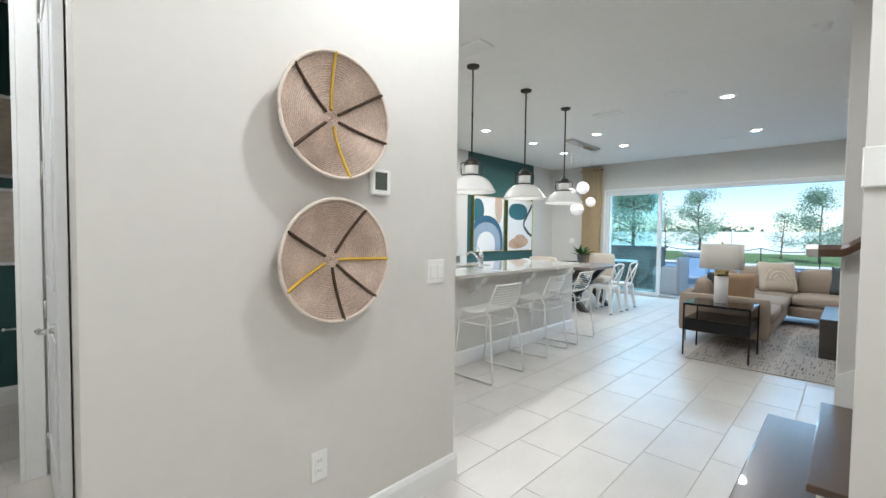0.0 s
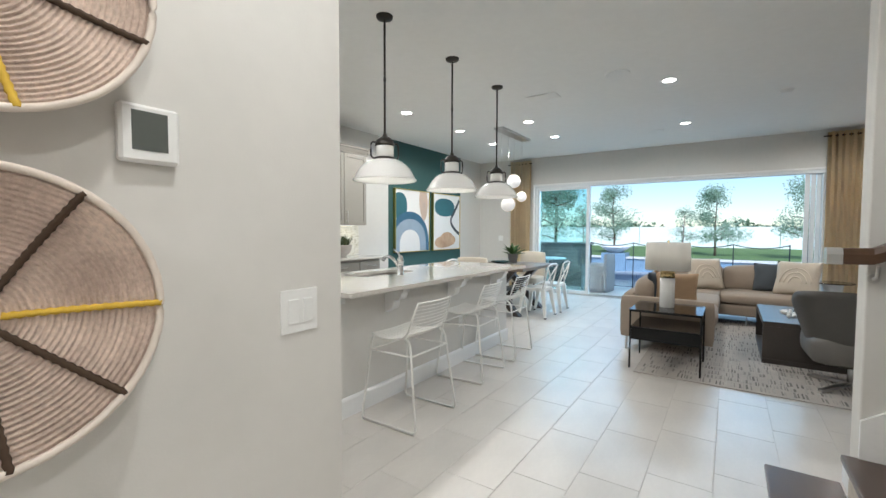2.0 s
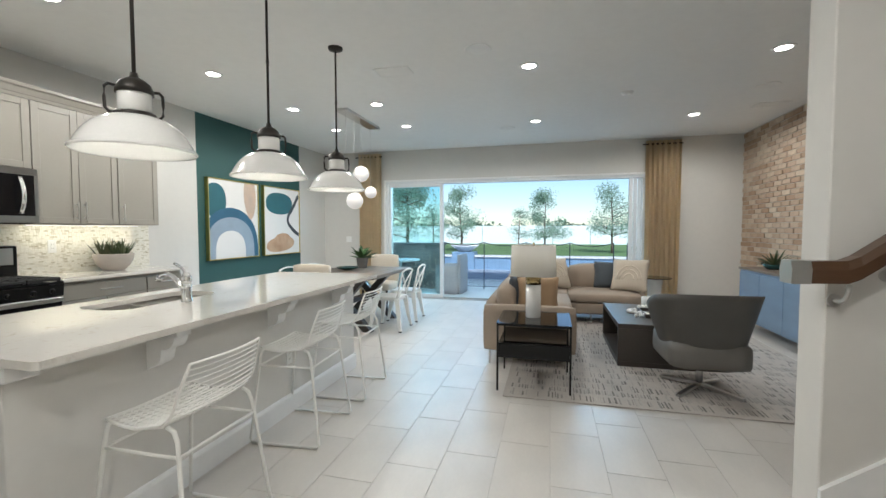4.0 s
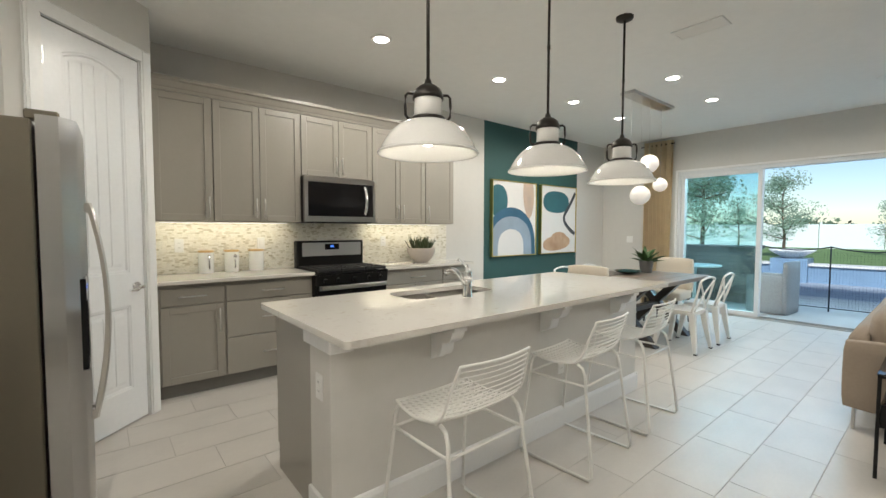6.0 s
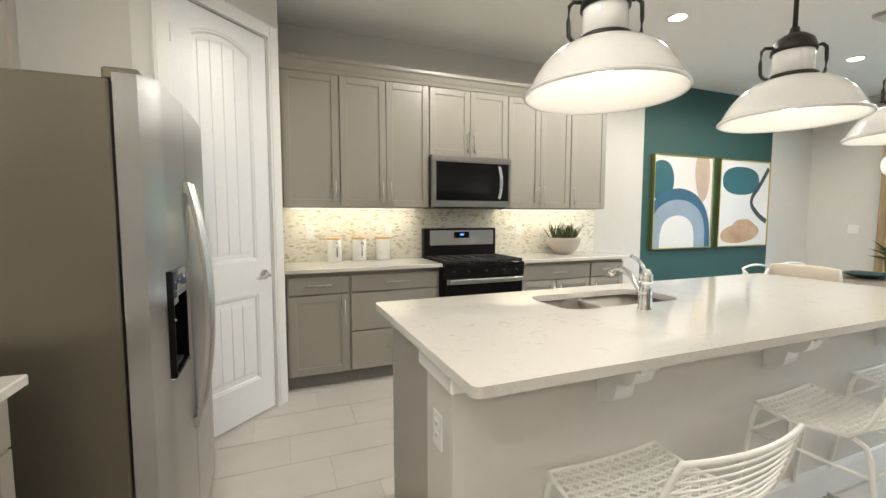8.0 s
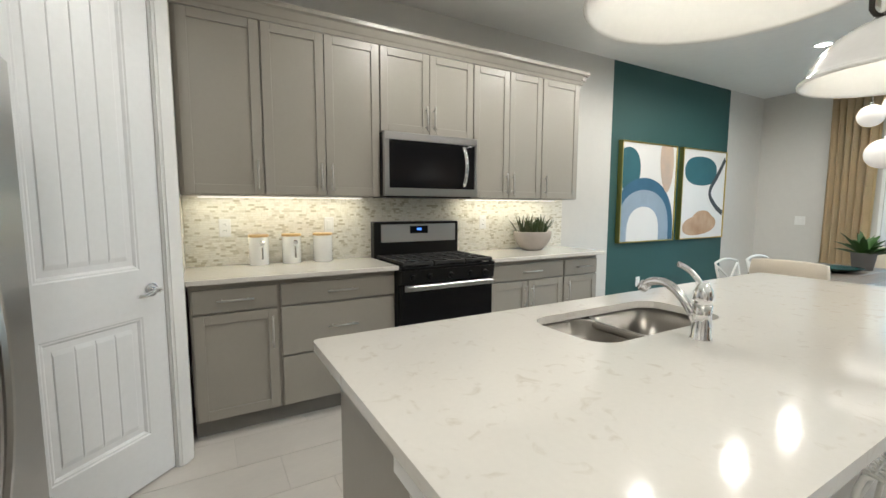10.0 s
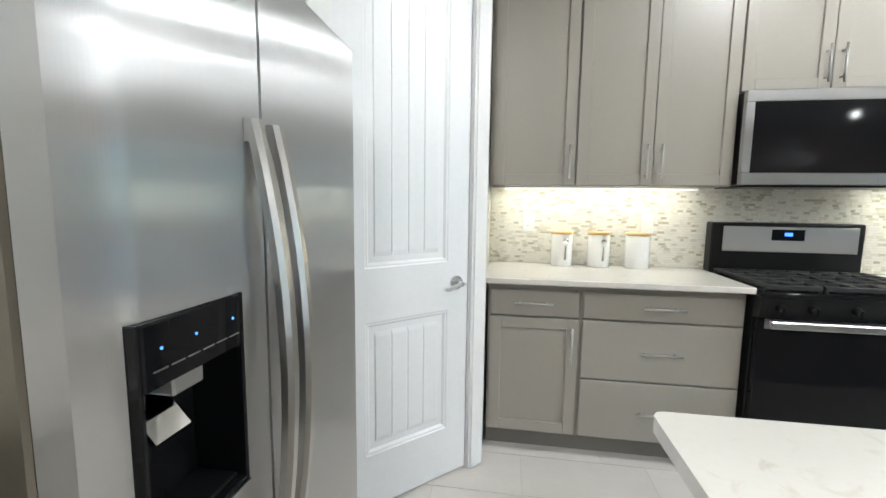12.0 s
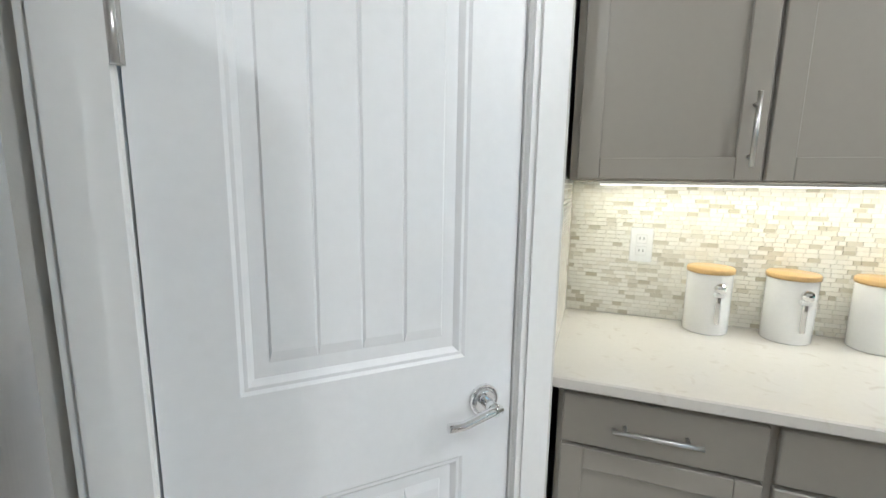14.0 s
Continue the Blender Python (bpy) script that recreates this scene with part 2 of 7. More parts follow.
RUGDARK = material("rug_dark_pile", (0.24, 0.225, 0.21), 0.95, var=0.3, scale=9, fine=0.15, bump=0.4, bump_scale=160, random=0.25, island=True,
                   tint=(0.42, 0.4, 0.37))
CONSOLE = material("blue_lacquer", (0.2, 0.28, 0.38), 0.4, var=0.15, scale=3, stretch=(1, 1, 3))
BASKET = material("seagrass", (0.42, 0.31, 0.25), 0.85, var=0.32, scale=8, fine=0.35, bump=0.6, bump_scale=170, tint=(0.66, 0.54, 0.45))
BASKETRIM = material("seagrass_rim", (0.7, 0.62, 0.54), 0.85, var=0.15, scale=20, bump=0.3)
YARNDARK = material("brown_yarn", (0.06, 0.035, 0.02), 0.9, var=0.2, scale=30)
YARNGOLD = material("gold_yarn", (0.58, 0.38, 0.04), 0.85, var=0.2, scale=30)
ALUMINIUM = material("white_aluminium", (0.75, 0.77, 0.78), 0.35, var=0.02)
PANE = glass("door_glass", (0.83, 0.96, 0.97))
CLEAR = glass("clear_glass", (0.96, 0.98, 0.98))
SMOKED = glass("smoked_glass", (0.35, 0.37, 0.38))
# slight emission whitens the globes, though they are not switched on
GLOBE = glowing("opal_globe_with_glow", (1.0, 0.97, 0.93), 0.12)
CANGLOW = glowing("can_glow", (1.0, 0.93, 0.8), 14)
BULB = glowing("bulb_glow", (1.0, 0.93, 0.8), 15)
STRIP = glowing("strip_glow", (1.0, 0.93, 0.78), 2)
BLUELED = glowing("blue_led", (0.08, 0.25, 1.0), 1.2)
PAVER = material("patio_paver", (0.55, 0.55, 0.54), 0.6, var=0.1, scale=2)
POOLTILE = material("pool_tile", (0.16, 0.25, 0.36), 0.4, var=0.2, scale=3)
DECKBLUE = material("far_paving", (0.3, 0.34, 0.4), 0.6, var=0.2, scale=0.6)
GRASS = material("lawn", (0.1, 0.17, 0.05), 0.95, var=0.3, scale=1.0, fine=0.2)
STONE = material("grey_stone", (0.17, 0.17, 0.17), 0.8, var=0.3, scale=5, fine=0.15, bump=0.5, bump_scale=30, stretch=(1, 1, 3))
VINYL = material("vinyl_fence", (0.6, 0.65, 0.63), 0.5, var=0.03)
WICKER = material("grey_wicker", (0.3, 0.31, 0.32), 0.7, var=0.2, scale=40, bump=0.4, bump_scale=120)
BARK = material("bark", (0.14, 0.1, 0.07), 0.9, var=0.25, scale=12, bump=0.5)
# paler than real leaves: the haze outdoors is mixed into the base colour
HAZED_FOLIAGE = sheer("hazed_foliage", (0.33, 0.45, 0.35), 0.55)
FARWOOD = material("far_foliage", (0.1, 0.15, 0.09), 0.8, var=0.3, scale=0.8, random=0.25, island=True)
NETTING = material("fence_black", (0.01, 0.012, 0.02), 0.6)


def quartz():
    m = material("quartz", (0.68, 0.655, 0.605), 0.09, var=0.02, scale=5, coat=0.2)
    nt = m.node_tree
    N, L = nt.nodes, nt.links
    tc = N.new("ShaderNodeTexCoord")
    tex = N.new("ShaderNodeTexNoise")
    tex.inputs["Scale"].default_value, tex.inputs["Detail"].default_value, tex.inputs["Distortion"].default_value = 20, 6, 0.9
    L.new(tc.outputs["Object"], tex.inputs["Vector"])
    ramp = N.new("ShaderNodeValToRGB")
    ramp.color_ramp.elements[0].position, ramp.color_ramp.elements[0].color = 0.6, (1, 1, 1, 1)
    ramp.color_ramp.elements[1].position, ramp.color_ramp.elements[1].color = 0.76, (0.74, 0.69, 0.62, 1)
    L.new(tex.outputs["Fac"], ramp.inputs[0])
    mix = N.new("ShaderNodeMix")
    mix.data_type, mix.blend_type = "RGBA", "MULTIPLY"
    mix.inputs[0].default_value = 0.6
    old = N["Principled BSDF"].inputs["Base Color"].links[0].from_socket
    L.new(old, mix.inputs[6]), L.new(ramp.outputs[0], mix.inputs[7])
    L.new(mix.outputs[2], N["Principled BSDF"].inputs["Base Color"])
    return m


QUARTZ = quartz()

# ---- building blocks ----


def mesh():
    return bmesh.new()


def box(bm, x0, y0, z0, x1, y1, z1, r=0.0):
    """An upright box between two corners, its edges eased by r."""
    m = Matrix.Translation(((x0 + x1) / 2, (y0 + y1) / 2, (z0 + z1) / 2)) @ Matrix.Diagonal((abs(x1 - x0), abs(y1 - y0), abs(z1 - z0), 1))
    got = bmesh.ops.create_cube(bm, size=1, matrix=m)
    if r:
        edges = list({e for v in got["verts"] for e in v.link_edges})
        bmesh.ops.bevel(bm, geom=edges, offset=r, segments=2 if r > 0.006 else 1, affect="EDGES", profile=0.6)
    return bm


def soft_box(bm, x0, y0, z0, x1, y1, z1, r, puff=0.0, segments=4):
    """A cushion: a box with full round edges, swollen in its middle."""
    m = Matrix.Translation(((x0 + x1) / 2, (y0 + y1) / 2, (z0 + z1) / 2)) @ Matrix.Diagonal((abs(x1 - x0), abs(y1 - y0), abs(z1 - z0), 1))
    got = bmesh.ops.create_cube(bm, size=1, matrix=m)
    edges = list({e for v in got["verts"] for e in v.link_edges})
    bmesh.ops.subdivide_edges(bm, edges=edges, cuts=5, use_grid_fill=True)
    centre, half = Vector(((x0 + x1) / 2, (y0 + y1) / 2, (z0 + z1) / 2)), Vector((abs(x1 - x0) / 2, abs(y1 - y0) / 2, abs(z1 - z0) / 2))
    for v in list(bm.verts):
        p = v.co - centre
        inner = Vector([max(-(h - r), min(h - r, c)) for c, h in zip(p, half)])
        d = p - inner
        if d.length > 1e-6:
            p = inner + d.normalized() * r
        u = [c / h for c, h in zip(p, half)]
        for k in range(3):
            a, b = u[(k + 1) % 3], u[(k + 2) % 3]
            p[k] += puff * u[k] * max(0, 1 - a * a) * max(0, 1 - b * b)
        v.co = centre + p
    for f in bm.faces:
        f.smooth = True
    return bm


def cyl(bm, p0, p1, r0, r1=None, n=16, caps=True):
    p0, p1 = Vector(p0), Vector(p1)
    d = p1 - p0
    m = Matrix.Translation((p0 + p1) / 2) @ d.to_track_quat("Z", "Y").to_matrix().to_4x4()
    got = bmesh.ops.create_cone(bm, cap_ends=caps, segments=n, radius1=r0, radius2=r0 if r1 is None else r1, depth=d.length, matrix=m)
    for f in {f for v in got["verts"] for f in v.link_faces}:
        f.smooth = len(f.verts) == 4 and n > 4
    return bm


def tube(bm, pts, r, n=8, closed=False):
    """A round bar bent along points."""
    pts = [Vector(p) for p in pts]
    rings = []
    up = Vector((0, 0, 1))
    count = len(pts)
    for i, p in enumerate(pts):
        a = pts[(i - 1) % count] if closed or i else p
        b = pts[(i + 1) % count] if closed or i < count - 1 else p
        d = (b - a).normalized()
        side = d.cross(up)
        if side.length < 0.05:
            side = d.cross(Vector((1, 0, 0)))
        side.normalize()
        top = side.cross(d).normalized()
        rings.append([bm.verts.new(p + (side * math.cos(2 * math.pi * k / n) + top * math.sin(2 * math.pi * k / n)) * r) for k in range(n)])
    for i in range(count if closed else count - 1):
        a, b = rings[i], rings[(i + 1) % count]
        for k in range(n):
            f = bm.faces.new((a[k], a[(k + 1) % n], b[(k + 1) % n], b[k]))
            f.smooth = n > 4
    if not closed:
        bm.faces.new(rings[0][::-1]), bm.faces.new(rings[-1])
    return bm


def lathe(bm, profile, at=(0, 0, 0), n=32, smooth=True):
    """A turned shape from (radius, height) pairs."""
    rings = []
    for r, z in profile:
        rings.append([bm.verts.new((at[0] + max(r, 1e-4) * math.cos(2 * math.pi * k / n), at[1] + max(r, 1e-4) * math.sin(2 * math.pi * k / n), at[2] + z)) for k in range(n)])
    for a, b in zip(rings, rings[1:]):
        for k in range(n):
            f = bm.faces.new((a[k], a[(k + 1) % n], b[(k + 1) % n], b[k]))
            f.smooth = smooth
    return bm


def prism(bm, outline, axis, lo, hi):
    """A flat outline of (u, v) pairs drawn out along an axis: x takes (y, z), y takes (x, z), z takes (x, y)."""
    def put(u, v, w):
        return {"x": (w, u, v), "y": (u, w, v), "z": (u, v, w)}[axis]
    a = [bm.verts.new(put(u, v, lo)) for u, v in outline]
    b = [bm.verts.new(put(u, v, hi)) for u, v in outline]
    n = len(a)
    bm.faces.new(a), bm.faces.new(b)
    for k in range(n):
        bm.faces.new((a[k], a[(k + 1) % n], b[(k + 1) % n], b[k]))
    return bm


def rounded(x0, y0, x1, y1, r, n=6):
    """A rectangle's outline with round corners."""
    pts = []
    for cx, cy, a in ((x1 - r, y1 - r, 0), (x0 + r, y1 - r, 90), (x0 + r, y0 + r, 180), (x1 - r, y0 + r, 270)):
        pts += [(cx + r * math.cos(radians(a + 90 * k / n)), cy + r * math.sin(radians(a + 90 * k / n))) for k in range(n + 1)]
    return pts


def arc(p0, p1, p2, n=8):
    """Points on a quadratic bend."""
    p0, p1, p2 = Vector(p0), Vector(p1), Vector(p2)
    return [p0 * (1 - t) ** 2 + p1 * 2 * t * (1 - t) + p2 * t * t for t in [k / n for k in range(n + 1)]]


def finish(name, bm, mat, smooth=False):
    bmesh.ops.recalc_face_normals(bm, faces=bm.faces)
    data = bpy.data.meshes.new(name)
    bm.to_mesh(data)
    bm.free()
    data.materials.append(mat)
    return new(name, data)


def part(name, bm, mat, parent, label=""):
    ob = finish(name, bm, mat)
    ob.parent = parent
    if parent.type == "EMPTY":
        ob.matrix_parent_inverse = Matrix.Translation(-Vector(parent.location))
    return tagged(ob, label)


def thing(name, place, label, category, group=""):
    ob = new(name)
    ob.empty_display_size = 0.1
    ob.location = place
    return tagged(ob, label, category, group)


def solo(name, bm, mat, label, category, group="", kind=""):
    return tagged(finish(name, bm, mat), label, category, group, kind)


def structure(name, bm, mat, label=""):
    return tagged(finish(name, bm, mat), label, "", "", "structure")


# ---- the large structure ----
KX = -5.39      # kitchen and dining wall
WY = 9.9        # sliding door wall
HX = -1.494     # hall wall
CTR = 0.915     # island worktop
KCT = 0.935     # worktop along the wall


def wall(name, label, mat, *boxes):
    bm = mesh()
    for b in boxes:
        box(bm, *b)
    return structure(name, bm, mat, label)


bm = mesh()
box(bm, -7, -4, -0.12, 4, WY + 0.35, -0.003)
floor = structure("floor", bm, GROUT, "pale stone-look porcelain tile floor with grey grout")
bm = mesh()
box(bm, -7, -4, CEIL, 4, WY + 0.12, CEIL + 0.1)
structure("ceiling", bm, CEILING, "flat white painted ceiling")

wall("wall_kitchen", "warm white painted kitchen wall", WALL, (KX - 0.15, 1.2, 0, KX, 6.66, CEIL), (KX - 0.15, 9.0, 0, KX, WY + 0.15, CEIL))
wall("wall_accent", "dark teal green painted accent wall", GREEN, (KX - 0.15, 6.66, 0, KX, 9.0, CEIL))
wall("wall_north", "warm white wall around the wide sliding door", WALL,
     (KX, WY, 0, -4.05, WY + 0.15, CEIL), (-4.05, WY, 2.29, 0.7, WY + 0.15, CEIL), (0.7, WY, 0, 2.4, WY + 0.15, CEIL))
wall("wall_hall", "warm white hall wall end", WALL, (HX - 0.12, 0.592, 0, HX, 2.08, CEIL), (HX - 0.12, -0.32, 2.46, HX, 0.592, CEIL), (HX - 0.12, -3.2, 0, HX, -0.32, CEIL))
wall("wall_nook", "warm white wall behind the refrigerator", WALL, (-4.55, 1.2, 0, HX - 0.12, 1.38, CEIL))
# the next two walls are unseen, added to close in the foyer
wall("wall_south", "plain white wall closing the foyer", WALL, (-4, -3.35, 0, 3, -3.2, CEIL))
wall("wall_foyer", "plain white unseen wall closing the foyer", WALL, (1.6, -3.2, 0, 1.75, 2.42, CEIL))
wall("wall_stair", "white wall beside the stairs", WALL, (0.0, 2.4, 0, 3.0, 2.52, CEIL))
# unseen as well, added to close off the stairs
wall("wall_stair_end", "plain white wall closing the stairs", WALL, (3.0, 2.4, 0, 3.12, 5.2, CEIL), (2.15, 5.08, 0, 3.0, 5.2, CEIL))
wall("wall_powder", "dark green powder room wall", GREEN, (-4.55, -1.4, 0, -4.4, 1.2, CEIL))
wall("wall_powder_side", "warm white powder room side walls", WALL, (-4.4, -1.4, 0, HX - 0.12, -1.28, CEIL), (-4.4, 1.08, 0, -3.1, 1.2, CEIL))
wall("wall_vestibule", "warm white walls of the vestibule", WALL, (-3.0, 0.632, 0, HX - 0.12, 0.75, CEIL))
wall("wall_powder_door", "warm white wall with the powder room doorway", WALL, (-3.1, 0.5, 0, -3.0, 1.2, CEIL), (-3.1, -1.28, 0, -3.0, -0.36, CEIL), (-3.1, -0.36, 2.48, -3.0, 0.5, CEIL))

# the diagonal pantry corner: a wall across the corner, with its door opening
DA, DB = Vector((-4.10, 2.015, 0)), Vector((-4.765, 2.68, 0))
DDIR = (DB - DA).normalized()
DNORM = Vector((0.7071, 0.7071, 0))


def diag(s, out, z):
    """A point of the pantry wall: s along it from its refrigerator end, out of its face, z up."""
    return DA + DDIR * s + DNORM * out + Vector((0, 0, z))


def diag_box(bm, s0, s1, o0, o1, z0, z1, r=0.0):
    got = bmesh.ops.create_cube(bm, size=1)
    for v in got["verts"]:
        s, o, z = (s1 if v.co.x > 0 else s0), (o1 if v.co.y > 0 else o0), (z1 if v.co.z > 0 else z0)
        v.co = diag(s, o, z)
    if r:
        bmesh.ops.bevel(bm, geom=list({e for v in got["verts"] for e in v.link_edges}), offset=r, segments=1, affect="EDGES")


DL, DR, DTOP = 0.185, 0.825, 2.475   # the leaf's edges along the wall and its top
bm = mesh()
diag_box(bm, 0, DL - 0.02, -0.12, 0, 0, CEIL)
diag_box(bm, DR + 0.02, (DB - DA).length, -0.12, 0, 0, CEIL)
diag_box(bm, DL - 0.02, DR + 0.02, -0.12, 0, DTOP + 0.02, CEIL)
structure("wall_pantry", bm, WALL, "warm white wall across the pantry corner")
wall("wall_pantry_side", "warm white pantry return wall", WALL, (KX, 2.55, 0, -4.765, 2.66, CEIL))
wall("wall_pantry_end", "warm white return beside the refrigerator", WALL, (-4.2, 1.38, 0, -4.1, 2.015, CEIL))

# ---- sliding door, frames and glass ----
door = thing("door_1", (-1.7, WY + 0.07, 0), "wide open white aluminium sliding glass door onto the patio", "sliding door")
door["kind"] = "structure"
bm = mesh()
box(bm, -4.05, WY + 0.02, 2.235, 0.7, WY + 0.18, 2.29, 0.004)
part("head_track", bm, ALUMINIUM, door)
bm = mesh()
box(bm, -4.05, WY - 0.005, -0.004, 0.7, WY + 0.18, 0.014, 0.003)
for k in range(4):
    box(bm, -4.05, WY + 0.03 + 0.04 * k, 0.014, 0.7, WY + 0.036 + 0.04 * k, 0.024)
part("sill_track", bm, NICKEL, door)
for x in (-4.05, 0.655):
    bm = mesh()
    box(bm, x, WY + 0.02, 0.014, x + 0.045, WY + 0.18, 2.235, 0.004)
    part("jamb", bm, ALUMINIUM, door)


def slider(x0, x1, y):
    panel = part("sash", box(mesh(), x0, y - 0.015, 0.024, x0 + 0.055, y + 0.015, 2.233, 0.003), ALUMINIUM, door)
    part("stile", box(mesh(), x1 - 0.055, y - 0.015, 0.024, x1, y + 0.015, 2.233, 0.003), ALUMINIUM, panel)
    part("rail", box(mesh(), x0 + 0.055, y - 0.014, 0.024, x1 - 0.055, y + 0.014, 0.085), ALUMINIUM, panel)
    part("rail", box(mesh(), x0 + 0.055, y - 0.014, 2.18, x1 - 0.055, y + 0.014, 2.233), ALUMINIUM, panel)
    g = part("pane", box(mesh(), x0 + 0.055, y - 0.003, 0.085, x1 - 0.055, y + 0.003, 2.18), PANE, panel)
    g.visible_shadow = False


slider(-4.0, -2.89, WY + 0.05)
slider(-4.0, -2.89, WY + 0.09)
slider(-4.0, -2.89, WY + 0.13)
for k in range(3):
    panel = part("sash", box(mesh(), 0.44 + 0.075 * k, WY + 0.035 + 0.04 * k, 0.024, 0.5 + 0.075 * k, WY + 0.065 + 0.04 * k, 2.233, 0.003), ALUMINIUM, door)
casing = mesh()
for b in ((-4.08, WY - 0.012, 0, -4.05, WY + 0.0, 2.32), (0.7, WY - 0.012, 0, 0.73, WY, 2.32), (-4.08, WY - 0.012, 2.29, 0.73, WY, 2.32)):
    box(casing, *b)
structure("trim", casing, TRIM, "white trim round the sliding door")


# ---- skirting and casings ----
def skirting(x0, y0, x1, y1, side):
    """A moulded baseboard along a wall; side is the way it faces."""
    bm = mesh()
    t = 0.016
    if x0 == x1:
        a = x0 + (t if side > 0 else -t)
        prism(bm, [(x0, 0), (a, 0), (a, 0.105), (x0 + (a - x0) * 0.5, 0.125), (x0, 0.132)], "y", y0, y1)
    else:
        a = y0 + (t if side > 0 else -t)
        prism(bm, [(y0, 0), (a, 0), (a, 0.105), (y0 + (a - y0) * 0.5, 0.125), (y0, 0.132)], "x", x0, x1)
    return structure("baseboard", bm, TRIM, "white moulded baseboard")


skirting(HX, 0.592, HX, 2.08, 1)
skirting(HX - 0.12, 2.08, HX + 0.016, 2.08, 1)
skirting(HX, -3.2, HX, -0.32, 1)
skirting(KX, 5.95, KX, WY, 1)
skirting(KX, WY, -4.1, WY, -1)
skirting(0.74, WY, 2.15, WY, -1)
skirting(0.0, 2.4, 1.6, 2.4, -1)
skirting(-4.4, -1.28, -4.4, 1.08, 1)
skirting(1.6, -3.2, 1.6, 2.38, -1)

# powder room door, standing open along the vestibule wall
DX, JY = -2.985, 0.48
bm = mesh()
for b in ((-3.1, JY, 0, DX, JY + 0.02, 2.46), (-3.1, -0.36, 0, DX, -0.34, 2.46), (-3.1, -0.34, 2.44, DX, JY, 2.46),
          (-3.0, JY + 0.02, 0, DX, JY + 0.1, 2.54), (-3.0, -0.44, 0, DX, -0.36, 2.54), (-3.0, -0.36, 2.46, DX, JY + 0.02, 2.54)):
    box(bm, *b, 0.003)
structure("trim", bm, TRIM, "white casing round the powder room door")
pd = thing("door_2", (DX, 0.6, 0), "white panel door of the powder room, standing wide open", "door")
pd["kind"] = "structure"
leaf = part("leaf", box(mesh(), DX + 0.012, 0.59, 0.012, DX + 0.76, 0.625, 2.43, 0.003), DOORWHITE, pd)
for z0, z1 in ((0.24, 0.82), (1.03, 2.3)):
    bm = mesh()
    for b in ((0.13, z0, 0.64, z0 + 0.03), (0.13, z1 - 0.03, 0.64, z1), (0.13, z0 + 0.03, 0.16, z1 - 0.03), (0.61, z0 + 0.03, 0.64, z1 - 0.03)):
        box(bm, DX + b[0], 0.584, b[1], DX + b[2], 0.59, b[3], 0.003)
    part("panel_moulding", bm, DOORWHITE, leaf)
for z in (0.18, 0.87, 1.58, 2.32):
    bm = mesh()
    box(bm, DX, 0.588, z - 0.045, DX + 0.03, 0.596, z + 0.045, 0.002)
    cyl(bm, (DX + 0.006, 0.585, z - 0.046), (DX + 0.006, 0.585, z + 0.046), 0.007, n=8)
    part("hinge", bm, NICKEL, pd, "brushed nickel hinge")
bm = mesh()
hx, hz0 = DX + 0.7, 0.88
cyl(bm, (hx, 0.59, hz0), (hx, 0.58, hz0), 0.03, n=24)
cyl(bm, (hx, 0.582, hz0), (hx, 0.535, hz0), 0.011, n=12)
tube(bm, [(hx + 0.008, 0.538, hz0), (hx - 0.03, 0.535, hz0), (hx - 0.1, 0.538, hz0 - 0.006)], 0.009)
part("door_handle", bm, CHROME, pd, "chrome lever handle")
for z0, z1 in ((1.03, 1.56), (1.66, 2.22)):
    panel = thing("wall_panel", (-4.4, 0, z0), "pale weathered wood panel with white edges on the green wall", "wall panel", "panels of the powder room")
    part("board", box(mesh(), -4.4, -1.0, z0, -4.38, 0.95, z1, 0.004), RISER, panel)
    for z in (z0, z1):
        part("edge", box(mesh(), -4.4, -1.0, z - 0.012, -4.37, 0.95, z + 0.012, 0.003), TRIM, panel)
bm = mesh()
tube(bm, [(-4.4, 0.42, 0.56), (-4.34, 0.42, 0.56), (-4.33, 0.42, 0.56)], 0.012)
tube(bm, [(-4.33, 0.42, 0.56), (-4.33, 0.56, 0.56)], 0.009)
solo("towel_holder", bm, CHROME, "chrome holder on the dark green wall", "holder")

# pantry door
trim = mesh()
for s0, s1 in ((DL - 0.09, DL - 0.012), (DR + 0.012, DR + 0.09)):
    diag_box(trim, s0, s1, 0, 0.018, 0, DTOP + 0.09, 0.004)
    diag_box(trim, s0 + 0.012, s1 - 0.03, 0.016, 0.024, 0, DTOP + 0.08, 0.003)
diag_box(trim, DL - 0.012, DR + 0.012, 0, 0.018, DTOP + 0.012, DTOP + 0.09, 0.004)
diag_box(trim, DL - 0.022, DL - 0.004, -0.12, 0.0, 0, DTOP + 0.02)
diag_box(trim, DR + 0.004, DR + 0.022, -0.12, 0.0, 0, DTOP + 0.02)
structure("trim", trim, TRIM, "white moulded casing round the pantry door")
pantry = thing("door_3", tuple(diag((DL + DR) / 2, -0.01, 0)), "tall white pantry door with arched plank panels", "door")
pantry["kind"] = "structure"


def arched(s0, s1, z0, z1, rise, inset=0.0, n=10):
    """A panel's outline with a low arch on top."""
    s0, s1, z0, z1 = s0 + inset, s1 - inset, z0 + inset, z1 - inset
    pts = [(s0, z0), (s1, z0)]
    for k in range(n + 1):
        u = k / n
        pts.append((s1 + (s0 - s1) * u, z1 + rise * (1 - (2 * u - 1) ** 2)))
    return pts


